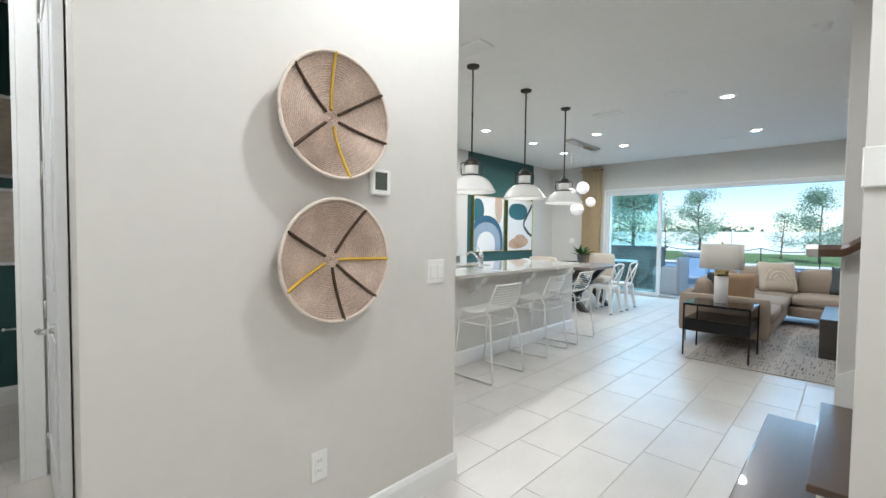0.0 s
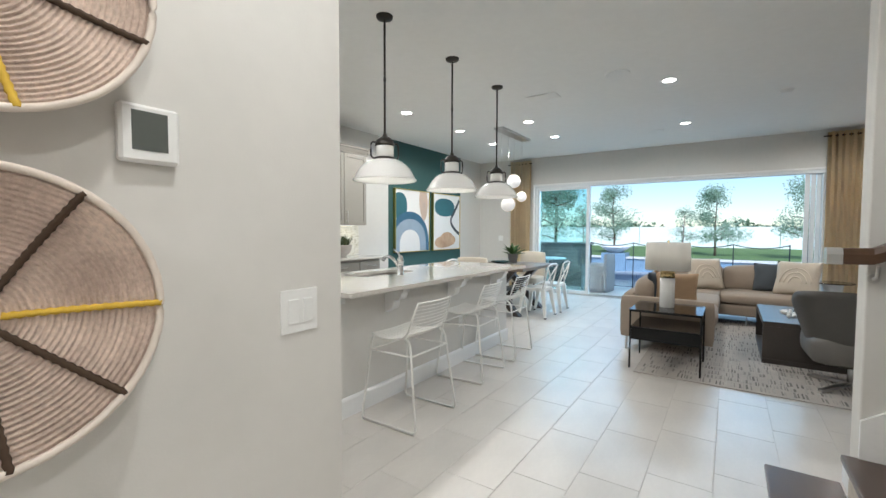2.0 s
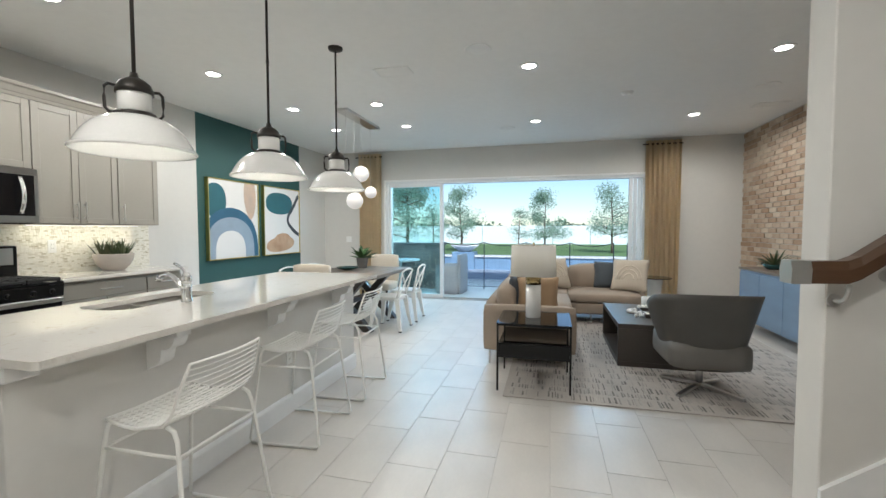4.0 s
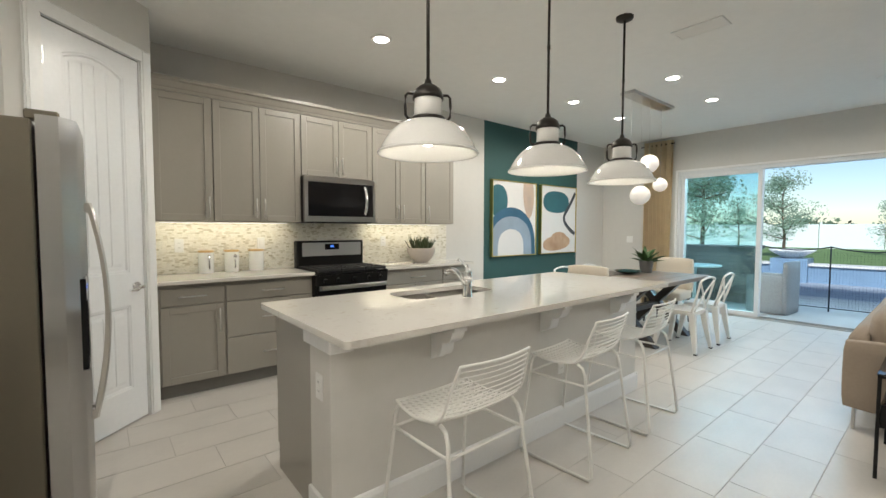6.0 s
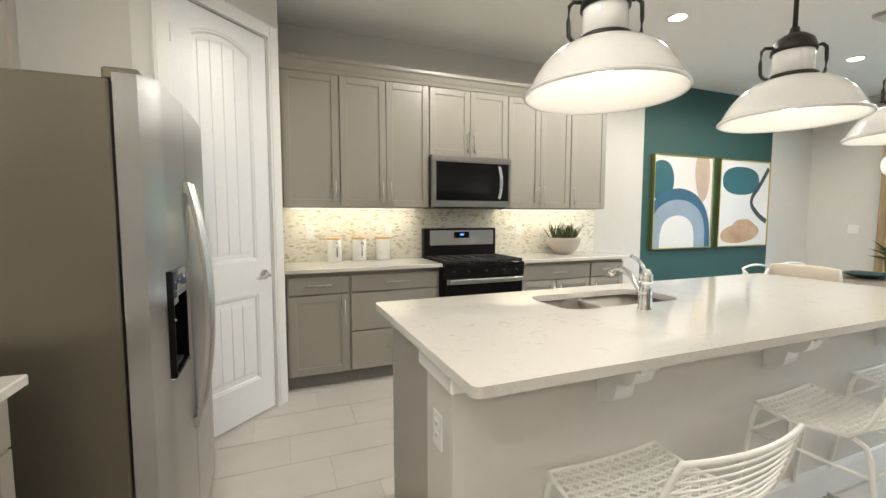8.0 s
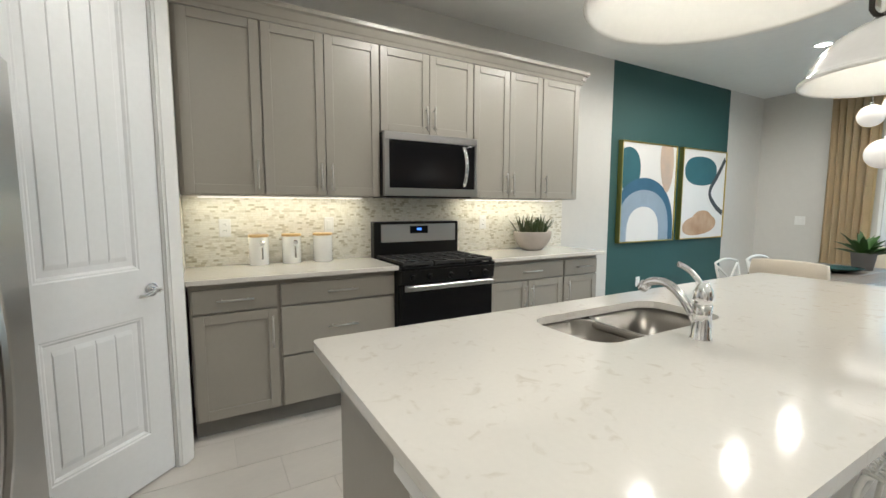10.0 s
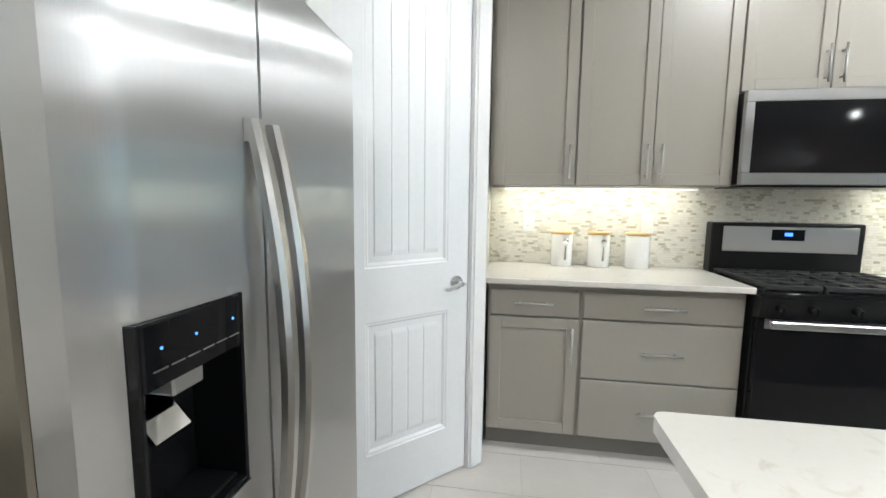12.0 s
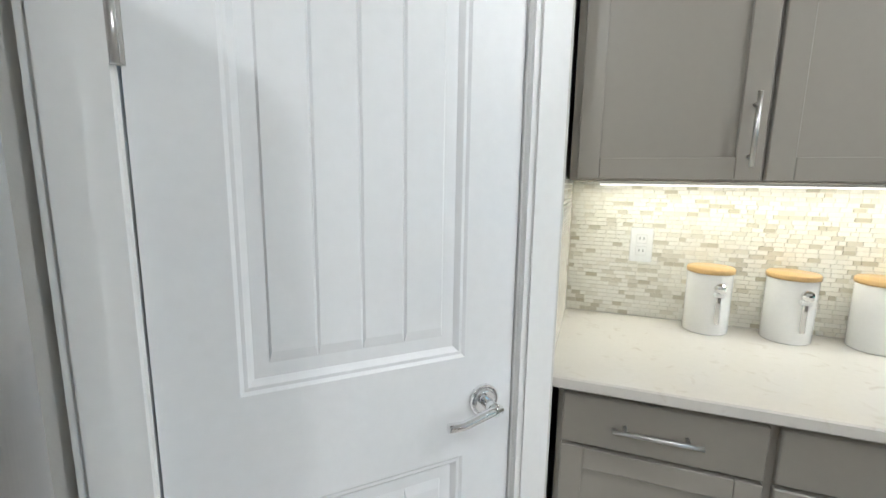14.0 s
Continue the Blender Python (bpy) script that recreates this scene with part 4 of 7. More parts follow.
# the dispenser's niche is cut through the left door
NX0, NX1, NZ0, NZ1 = -3.42, -3.202, 0.785, 1.14
for x0, x1, z0, z1 in ((FS + 0.004, FX1, 0.05, NZ0), (FS + 0.004, FX1, NZ1, 1.742), (FS + 0.004, NX0, NZ0, NZ1), (NX1, FX1, NZ0, NZ1)):
    fridge_slab(d_left, x0, x1, z0, z1)
d_right, d_left = part("door", d_right, STEEL, fr), part("door", d_left, STEEL, fr)
for x, d in ((FS + 0.038, d_left), (FS - 0.03, d_right)):
    bm = mesh()
    pts = []
    for k in range(13):
        u = k / 12
        pts.append((0, 2.325 + 0.055 * (1 - (2 * u - 1) ** 2), 0.5 + 0.945 * u))
    rings = []
    for _, y, z in pts:
        rings.append([bm.verts.new((x + a, y + b, z)) for a, b in ((-0.017, -0.008), (0.017, -0.008), (0.017, 0.006), (0.008, 0.014), (-0.008, 0.014), (-0.017, 0.006))])
    for a, b in zip(rings, rings[1:]):
        for k in range(6):
            bm.faces.new((a[k], a[(k + 1) % 6], b[(k + 1) % 6], b[k])).smooth = False
    bm.faces.new(rings[0]), bm.faces.new(rings[-1])
    for z in (0.52, 1.425):
        box(bm, x - 0.014, 2.3, z - 0.02, x + 0.014, 2.33, z + 0.02)
    part("handle", bm, NICKEL, d, "long bowed bar handle")
disp = part("dispenser", box(mesh(), NX0, 2.205, NZ0, NX1, 2.215, NZ1), BLACKGLOSS, fr, "black ice and water dispenser niche")
for b in ((NX0, NZ0, NX0 + 0.008, NZ1), (NX1 - 0.008, NZ0, NX1, NZ1), (NX0 + 0.008, NZ0, NX1 - 0.008, NZ0 + 0.012)):
    part("niche_side", box(mesh(), b[0], 2.215, b[1], b[2], 2.317, b[3], 0.002), BLACKGLOSS, disp)
part("control_panel", box(mesh(), NX0 + 0.0085, 2.216, 1.045, NX1 - 0.0085, 2.3165, NZ1 - 0.001, 0.003), BLACKGLOSS, disp, "black glass control panel")
part("tray", box(mesh(), NX0 + 0.012, 2.215, NZ0 + 0.012, NX1 - 0.012, 2.3, NZ0 + 0.02, 0.002), BLACK, disp)
part("edge_trim", box(mesh(), NX0 - 0.003, 2.3, NZ0 - 0.004, NX1 + 0.003, 2.3195, NZ0, 0.001), STEEL, disp)
for x in (-3.24, -3.305, -3.39):
    part("lamp_dot", cyl(mesh(), (x, 2.3165, 1.1), (x, 2.318, 1.1), 0.0022, n=10), BLUELED, disp, "small blue light")
for k in range(6):
    part("label_bar", box(mesh(), -3.405 + 0.031 * k, 2.3165, 1.069, -3.38 + 0.031 * k, 2.317, 1.0715), NICKEL, disp, "fine grey lettering bar")
part("spout", box(mesh(), -3.33, 2.24, 1.015, -3.268, 2.306, 1.045, 0.003), STEEL, disp)
bm = mesh()
prism(bm, [(2.25, 1.012), (2.258, 1.012), (2.304, 0.96), (2.296, 0.955)], "x", -3.3, -3.235)
part("paddle", bm, CHROME, disp, "polished tilted ice paddle")
part("badge", box(mesh(), -3.985, 2.289, 1.685, -3.95, 2.2965, 1.695), NICKEL, fr)
for x in (-3.205, -4.0):
    part("hinge_cap", box(mesh(), x - 0.025, 2.165, 1.725, x + 0.025, 2.26, 1.762, 0.006), FRIDGESIDE, fr)

# ---- counter and cupboard in the nook ----
NF = 1.995
cabinet("base_cabinet", "white-lit grey-taupe base cabinet beside the refrigerator", [(-2.985, 1.385, 0.115, HX - 0.125, NF - 0.021, CTR - 0.03)],
        [("drawer", (-2.98, 0.738), (-2.38, 0.872), (-2.7, 0.79), (-2.5, 0.79)), ("door", (-2.98, 0.12), (-2.682, 0.732), (-2.72, 0.5), (-2.72, 0.69)),
         ("door", (-2.678, 0.12), (-2.38, 0.732), (-2.64, 0.5), (-2.64, 0.69)), ("drawer", (-2.375, 0.738), (-1.625, 0.872), (-2.1, 0.79), (-1.9, 0.79)),
         ("door", (-2.375, 0.12), (-2.0, 0.732), (-2.04, 0.5), (-2.04, 0.69)), ("door", (-1.995, 0.12), (-1.625, 0.732), (-1.95, 0.5), (-1.95, 0.69))],
        NF, "y", 1, "cabinets of the refrigerator nook", (-2.985, 1.385, 0, HX - 0.125, NF - 0.085, 0.115))
solo("countertop", box(mesh(), -3.0, 1.383, CTR - 0.03, HX - 0.123, 2.03, CTR, 0.004), QUARTZ, "pale quartz worktop beside the refrigerator", "worktop")
cabinet("wall_cabinet", "grey-taupe cabinet above the refrigerator with two doors", [(-3.77, 1.384, 1.79, -3.03, 1.719, 2.42)],
        [("door", (-3.765, 1.795), (-3.402, 2.415), (-3.425, 1.82), (-3.425, 1.98)), ("door", (-3.398, 1.795), (-3.035, 2.415), (-3.375, 1.82), (-3.375, 1.98))],
        1.74, "y", 1, "cabinets of the refrigerator nook")

# ---- island ----
IX0, IX1, IY0, IY1 = -3.56, -2.49, 3.055, 5.84
isl = thing("kitchen_island", (-3.1, 4.45, 0), "white kitchen island with grey end panels and corbels", "kitchen island")
part("knee_wall", box(mesh(), -2.95, 3.1, 0, -2.73, 5.8, CTR - 0.03, 0.003), WALL, isl, "white painted knee wall")
bm = mesh()
for b in ((-3.5, 3.125, 0.115, -2.95, 5.79, 0.68), (-3.5, 3.125, 0.68, -3.45, 5.79, CTR - 0.03), (-3.0, 3.125, 0.68, -2.95, 5.79, CTR - 0.03), (-3.45, 3.125, 0.68, -3.0, 3.15, CTR - 0.03), (-3.45, 5.765, 0.68, -3.0, 5.79, CTR - 0.03)):
    box(bm, *b)
part("cabinet_body", bm, CABINET, isl, "grey-taupe cabinets")
part("end_panel", box(mesh(), -3.42, 3.105, 0.0, -2.951, 3.125, CTR - 0.03, 0.002), CABINET, isl, "grey-taupe end panel")
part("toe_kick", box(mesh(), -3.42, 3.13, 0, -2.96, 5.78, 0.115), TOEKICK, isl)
for k in range(5):
    y0 = 3.135 + k * 0.53
    f = shaker(isl, (y0 + 0.003, 0.125), (y0 + 0.527, 0.86), -3.52, "x", -1)
    bm = mesh()
    pull(bm, (y0 + 0.48, 0.62), (y0 + 0.48, 0.8), -3.52, "x", -1)
    part("handle", bm, NICKEL, f)
bm = mesh()
prism(bm, [(-2.73, 0), (-2.712, 0), (-2.712, 0.12), (-2.72, 0.135), (-2.73, 0.14)], "y", 3.1, 5.8)
box(bm, -2.952, 3.084, 0, -2.712, 3.1, 0.14, 0.003)
box(bm, -2.952, 5.8, 0, -2.712, 5.816, 0.14, 0.003)
part("baseboard", bm, TRIM, isl)
part("cap", box(mesh(), -2.97, 3.075, CTR - 0.1, -2.68, 3.19, CTR - 0.031, 0.006), TRIM, isl, "white block under the worktop corner")
for y in (3.68, 4.56, 5.42):
    bm = mesh()
    outline = [(-2.73, 0.885), (-2.55, 0.885), (-2.55, 0.845)]
    outline += [tuple(p)[:2] for p in arc((-2.565, 0.845, 0), (-2.575, 0.78, 0), (-2.64, 0.78, 0), 6)]
    outline += [tuple(p)[:2] for p in arc((-2.645, 0.765, 0), (-2.65, 0.7, 0), (-2.7, 0.7, 0), 6)]
    outline += [(-2.73, 0.68)]
    prism(bm, outline, "y", y - 0.04, y + 0.04)
    part("corbel", bm, TRIM, isl, "white scrolled wooden corbel")


def worktop_with_sink():
    bm = mesh()
    outer, hole = rounded(IX0, IY0, IX1, IY1, 0.025), rounded(-3.415, 3.79, -3.075, 4.49, 0.09)
    sheets = []
    for z in (CTR, CTR - 0.03):
        edges, loops = [], []
        for loop in (outer, hole):
            v = [bm.verts.new((x, y, z)) for x, y in loop]
            edges += [bm.edges.new((v[k], v[(k + 1) % len(v)])) for k in range(len(v))]
            loops.append(v)
        bmesh.ops.triangle_fill(bm, use_beauty=True, use_dissolve=False, edges=edges)
        sheets.append(loops)
    for top, low in zip(*sheets):
        for k in range(len(top)):
            bm.faces.new((top[k], top[(k + 1) % len(top)], low[(k + 1) % len(top)], low[k]))
    return bm


solo("island_worktop", worktop_with_sink(), QUARTZ, "long pale quartz island worktop with rounded corners", "worktop")
sink = thing("kitchen_sink", (-3.245, 4.14, 0.7), "double-bowl stainless undermount sink", "sink")
for y0, y1 in ((3.785, 4.075), (4.095, 4.495)):
    bm = mesh()
    loops = []
    for z, i, r in ((CTR - 0.03, -0.012, 0.09), (CTR - 0.032, 0.0, 0.09), (CTR - 0.18, 0.012, 0.085), (CTR - 0.2, 0.03, 0.07), (CTR - 0.205, 0.1, 0.04)):
        loops.append([bm.verts.new((x, y, z)) for x, y in rounded(-3.42 + i, y0 + i, -3.07 - i, y1 - i, r)])
    for a, b in zip(loops, loops[1:]):
        for k in range(len(a)):
            bm.faces.new((a[k], a[(k + 1) % len(a)], b[(k + 1) % len(b)], b[k])).smooth = True
    bm.faces.new(loops[-1])
    bowl = part("bowl", bm, SINKSTEEL, sink)
    part("drain", lathe(mesh(), [(0.0, 0.0), (0.03, 0.0), (0.042, 0.004), (0.042, 0.0)], (-3.245, (y0 + y1) / 2, CTR - 0.204), 20), CHROME, bowl)
part("divider", box(mesh(), -3.4, 4.07, CTR - 0.06, -3.09, 4.1, CTR - 0.031, 0.01), SINKSTEEL, sink)
tap = thing("kitchen_faucet", (-2.98, 4.11, CTR), "polished chrome single-lever kitchen faucet", "faucet")
part("base", lathe(mesh(), [(0.0, 0), (0.032, 0), (0.032, 0.006), (0.028, 0.012), (0.026, 0.08), (0.027, 0.115), (0.0, 0.117)], (-2.97, 4.11, CTR), 24), CHROME, tap)
bm = mesh()
path = arc((-2.985, 4.11, CTR + 0.05), (-3.05, 4.11, CTR + 0.165), (-3.115, 4.11, CTR + 0.162), 8) + arc((-3.115, 4.11, CTR + 0.162), (-3.16, 4.11, CTR + 0.16), (-3.18, 4.11, CTR + 0.125), 6)[1:]
tube(bm, path, 0.014, n=12)
cyl(bm, path[-3], path[-1], 0.019, 0.018, n=14)
part("spout", bm, CHROME, tap)
bm = mesh()
lathe(bm, [(0.027, 0.115), (0.03, 0.125), (0.026, 0.155), (0.014, 0.178), (0.0, 0.18)], (-2.97, 4.11, CTR), 24)
tube(bm, arc((-2.97, 4.11, CTR + 0.15), (-2.99, 4.11, CTR + 0.21), (-3.055, 4.11, CTR + 0.228), 8), 0.0085, n=10)
part("lever", bm, CHROME, tap)

# ---- hall things ----


def wall_basket(y, z, spokes):
    """A shallow coiled basket, dished towards the wall: ridged coils, a bound rim and yarn spokes."""
    b = thing("wall_basket", (HX, y, z), "round coiled seagrass wall basket with brown and gold spokes", "basket", "baskets on the hall wall")
    R = 0.228

    def dish(r):
        return 0.028 + 0.055 * (r / R) ** 2
    bm = mesh()
    prof = []
    coils = 26
    for k in range(coils * 4 + 1):
        r = 0.004 + (R - 0.004) * k / (coils * 4)
        prof.append((r, dish(r) + 0.003 * math.cos(2 * math.pi * k / 4)))
    prof += [(R + 0.004, dish(R) - 0.01), (R * 0.85, 0.02), (R * 0.5, 0.004), (0.004, 0.004)]
    lathe(bm, prof, n=72)
    for v in bm.verts:
        v.co = Vector((HX + v.co.z, y + v.co.x, z + v.co.y)) + Vector((0, 0.0012, 0.0012)) * noise.noise(v.co * 60)
    part("weave", bm, BASKET, b)
    bm = mesh()
    n = 90
    tube(bm, [(HX + dish(R) + 0.002 + 0.0012 * math.sin(i * 2.4), y + (R + 0.002) * math.cos(2 * math.pi * i / n), z + (R + 0.002) * math.sin(2 * math.pi * i / n)) for i in range(n)], 0.007, n=6, closed=True)
    part("rim", bm, BASKETRIM, b)
    for deg, mat in spokes:
        a = radians(deg)
        bm = mesh()
        pts = []
        for k in range(30):
            r = 0.03 + (R + 0.003 - 0.03) * k / 29
            w = 0.001 * (-1) ** k
            pts.append((HX + dish(r) + 0.004, y + r * math.cos(a) - w * math.sin(a), z + r * math.sin(a) + w * math.cos(a)))
        tube(bm, pts, 0.0062, n=6)
        part("spoke", bm, mat, b)


wall_basket(1.332, 1.72, [(140, YARNDARK), (32, YARNDARK), (-18, YARNDARK), (218, YARNDARK), (94, YARNGOLD), (-78, YARNGOLD)])
wall_basket(1.332, 1.18, [(58, YARNDARK), (152, YARNDARK), (0, YARNGOLD), (207, YARNGOLD), (-42, YARNDARK), (-84, YARNDARK)])
th = thing("thermostat", (HX, 1.59, 1.5), "white square thermostat with a dark display", "thermostat")
part("case", box(mesh(), HX, 1.525, 1.445, HX + 0.024, 1.63, 1.556, 0.006), PLASTIC, th)
part("display", box(mesh(), HX + 0.024, 1.545, 1.468, HX + 0.0255, 1.607, 1.543), SCREEN, th)


def plate(name, label, category, origin, axis, sign, gangs, rocker, w=0.07, h=0.117, mat=None):
    """A wall plate with rockers or sockets, on the wall plane of an axis."""
    x, y, z = origin
    p = thing(name, origin, label, category)

    def b(bm, u0, z0, u1, z1, d0, d1, r=0.0):
        if axis == "x":
            box(bm, x + min(sign * d0, sign * d1), y + u0, z + z0, x + max(sign * d0, sign * d1), y + u1, z + z1, r)
        else:
            box(bm, x + u0, y + min(sign * d0, sign * d1), z + z0, x + u1, y + max(sign * d0, sign * d1), z + z1, r)
        return bm
    W = w + 0.046 * (gangs - 1)
    part("cover", b(mesh(), -W / 2, -h / 2, W / 2, h / 2, 0, 0.006, 0.002), PLASTIC, p)
    for g in range(gangs):
        c = (g - (gangs - 1) / 2) * 0.046
        if rocker:
            part("rocker", b(mesh(), c - 0.016, -0.033, c + 0.016, 0.033, 0.006, 0.01, 0.002), PLASTIC, p)
        else:
            for s in (-1, 1):
                f = part("socket", b(mesh(), c - 0.017, s * 0.02 - 0.015, c + 0.017, s * 0.02 + 0.015, 0.006, 0.008, 0.002), PLASTIC, p)
                for q in (-0.006, 0.006):
                    part("slot", b(mesh(), c + q - 0.001, s * 0.02 - 0.003, c + q + 0.001, s * 0.02 + 0.006, 0.008, 0.0083), BLACK, f)
    return p


plate("light_switch", "white double rocker light switch on the hall wall", "light switch", (HX, 1.93, 1.098), "x", 1, 2, True)
plate("wall_outlet", "white wall outlet low on the hall wall", "outlet", (HX, 1.297, 0.37), "x", 1, 1, False)
plate("wall_outlet", "white outlet low on the dark green wall", "outlet", (KX, 7.22, 0.45), "x", 1, 1, False)
plate("wall_outlet", "white outlet on the mosaic backsplash", "outlet", (KX + 0.008, 2.9, 1.185), "x", 1, 1, False)
plate("light_switch", "white switch on the mosaic backsplash", "light switch", (KX + 0.008, 3.585, 1.19), "x", 1, 1, True)
plate("wall_outlet", "white outlet on the mosaic backsplash beside the range", "outlet", (KX + 0.008, 4.97, 1.19), "x", 1, 1, False)
plate("wall_outlet", "white outlet on the end of the island", "outlet", (-2.84, 3.1, 0.635), "y", -1, 1, False)
plate("wall_outlet", "white outlet on the seating side of the island", "outlet", (-2.73, 4.75, 0.42), "x", 1, 1, False)
plate("light_switch", "white switch near the dining curtain", "light switch", (-4.85, WY, 1.15), "y", -1, 2, True)
al = thing("alarm_panel", (0.02, 2.4, 1.5), "white alarm panel at the end of the stair wall", "alarm panel")
part("case", box(mesh(), -0.008, 2.38, 1.45, 0.12, 2.399, 1.58, 0.004), PLASTIC, al)

# ---- ceiling fixtures ----


def can(x, y):
    c = thing("recessed_light", (x, y, CEIL), "round white recessed ceiling light, switched on, some added unseen", "ceiling light", "recessed lights")
    part("trim_ring", lathe(mesh(), [(0.062, -0.001), (0.064, -0.006), (0.085, -0.005), (0.09, 0.0), (0.062, 0.0)], (x, y, CEIL), 28), TRIM, c)
    part("lens", lathe(mesh(), [(0.0, -0.004), (0.062, -0.004), (0.062, -0.001), (0.0, -0.001)], (x, y, CEIL), 28), CANGLOW, c, "glowing warm lens")


# fixtures for the seen cans and for the four added ones
for cx, cy in SEEN_AND_ADDED_CANS:
    can(cx, cy)
for x, y in ((-1.5, 5.72), (-1.53, 8.6), (1.37, 7.38)):
    s = thing("ceiling_speaker", (x, y, CEIL), "round white ceiling speaker grille", "speaker", "ceiling speakers")
    part("grille", lathe(mesh(), [(0.0, -0.005), (0.105, -0.005), (0.112, -0.008), (0.118, -0.004), (0.118, 0.0)], (x, y, CEIL), 32), PLASTIC, s)
for x, y in ((-0.05, 7.25), (-0.24, 4.77)):
    s = thing("smoke_detector", (x, y, CEIL), "round white smoke detector on the ceiling", "smoke detector", "smoke detectors")
    part("case", lathe(mesh(), [(0.0, -0.034), (0.045, -0.034), (0.055, -0.028), (0.06, -0.01), (0.068, -0.008), (0.068, 0.0)], (x, y, CEIL), 28), PLASTIC, s)


def ceiling_vent(x, y, w, d, slats):
    v = thing("ceiling_vent", (x, y, CEIL), "white slatted air vent in the ceiling", "air vent", "ceiling vents")
    part("backing", box(mesh(), x - w / 2 + 0.01, y - d / 2 + 0.01, CEIL - 0.002, x + w / 2 - 0.01, y + d / 2 - 0.01, CEIL - 0.0005), PLASTIC, v)
    bm = mesh()
    for b in ((-w / 2, -d / 2, w / 2, -d / 2 + 0.02), (-w / 2, d / 2 - 0.02, w / 2, d / 2), (-w / 2, -d / 2 + 0.02, -w / 2 + 0.02, d / 2 - 0.02), (w / 2 - 0.02, -d / 2 + 0.02, w / 2, d / 2 - 0.02)):
        box(bm, x + b[0], y + b[1], CEIL - 0.01, x + b[2], y + b[3], CEIL, 0.002)
    part("frame", bm, PLASTIC, v)
    for k in range(slats):
        yy = y - d / 2 + 0.02 + (d - 0.04) * (k + 0.5) / slats
        bm = mesh()
        prism(bm, [(yy - 0.008, CEIL - 0.005), (yy + 0.008, CEIL - 0.009), (yy + 0.008, CEIL - 0.008), (yy - 0.008, CEIL - 0.004)], "x", x - w / 2 + 0.02, x + w / 2 - 0.02)
        part("slat", bm, PLASTIC, v)


ceiling_vent(-2.38, 6.0, 0.36, 0.2, 8)
ceiling_vent(-2.44, 3.28, 0.36, 0.2, 8)
ceiling_vent(1.75, 8.17, 0.36, 0.2, 8)


def barn_pendant():
    """A hooded enamel pendant on a stem, with a banded neck and side brackets; built round x = y = 0 under the ceiling."""
    p = thing("pendant_light", (0, 0, 0), "white enamel barn pendant with dark bronze bands and stem", "pendant light", "pendants over the island")
    c = CEIL
    part("canopy", lathe(mesh(), [(0.0, -0.03), (0.03, -0.03), (0.058, -0.018), (0.062, -0.004), (0.062, 0.0)], (0, 0, c), 28), BRONZE, p)
    bm = mesh()
    cyl(bm, (0, 0, 2.0), (0, 0, c - 0.02), 0.008, n=12)
    cyl(bm, (0, 0, 2.42), (0, 0, 2.44), 0.011, n=12)
    part("stem", bm, BRONZE, p)
    part("cap", lathe(mesh(), [(0.0, 2.04), (0.014, 2.035), (0.018, 2.015), (0.04, 2.004), (0.062, 1.985), (0.072, 1.96), (0.073, 1.942), (0.0, 1.942)], n=32), BRONZE, p, "dark bronze cap")
    part("neck", lathe(mesh(), [(0.064, 1.943), (0.066, 1.94), (0.066, 1.856), (0.06, 1.852)], n=32), ENAMEL, p)
    part("band", lathe(mesh(), [(0.06, 1.858), (0.078, 1.858), (0.082, 1.853), (0.082, 1.843), (0.06, 1.838)], n=32), BRONZE, p, "dark bronze band")
    dome = [(0.07, 1.845), (0.1, 1.838), (0.135, 1.822), (0.166, 1.798), (0.192, 1.768), (0.212, 1.734), (0.224, 1.71), (0.231, 1.7)]
    part("shade", lathe(mesh(), dome + [(0.237, 1.697), (0.239, 1.69), (0.235, 1.685), (0.229, 1.691)] + [(r - 0.006, z - 0.003) for r, z in dome[::-1]] + [(0.0, 1.838)], n=64), ENAMEL, p)
    for s in (-1, 1):
        pts = [(s * 0.066, 0, 1.965), (s * 0.094, 0, 1.967), (s * 0.106, 0, 1.955), (s * 0.108, 0, 1.91), (s * 0.106, 0, 1.866), (s * 0.095, 0, 1.852), (s * 0.078, 0, 1.849)]
        part("bracket", tube(mesh(), pts, 0.0065, n=8), BRONZE, p)
    part("bulb", lathe(mesh(), [(0.0, 1.725), (0.02, 1.73), (0.032, 1.75), (0.029, 1.78), (0.018, 1.815), (0.0, 1.82)], n=20), BULB, p, "glowing warm bulb")
    return p


first = barn_pendant()
PENDANTS = [(-2.67, 3.575), (-2.67, 4.49), (-2.67, 5.39)]
for k, (x, y) in enumerate(PENDANTS):
    m = pose(x, y, 0, 0, 0, 62 - 8 * k)
    if k == 0:
        first.matrix_basis = m
    else:
        copy_thing(first, m)
    disc_lamp("pendant_lamp", (x, y, 1.715), 0.6, 0.028, (1.0, 0.95, 0.86), 175)

ch = thing("chandelier", (-3.46, 7.52, CEIL), "row of white glass globes on fine cords under a nickel canopy", "chandelier")
part("canopy", box(mesh(), -3.55, 7.0, CEIL - 0.035, -3.38, 8.04, CEIL, 0.004), NICKEL, ch)
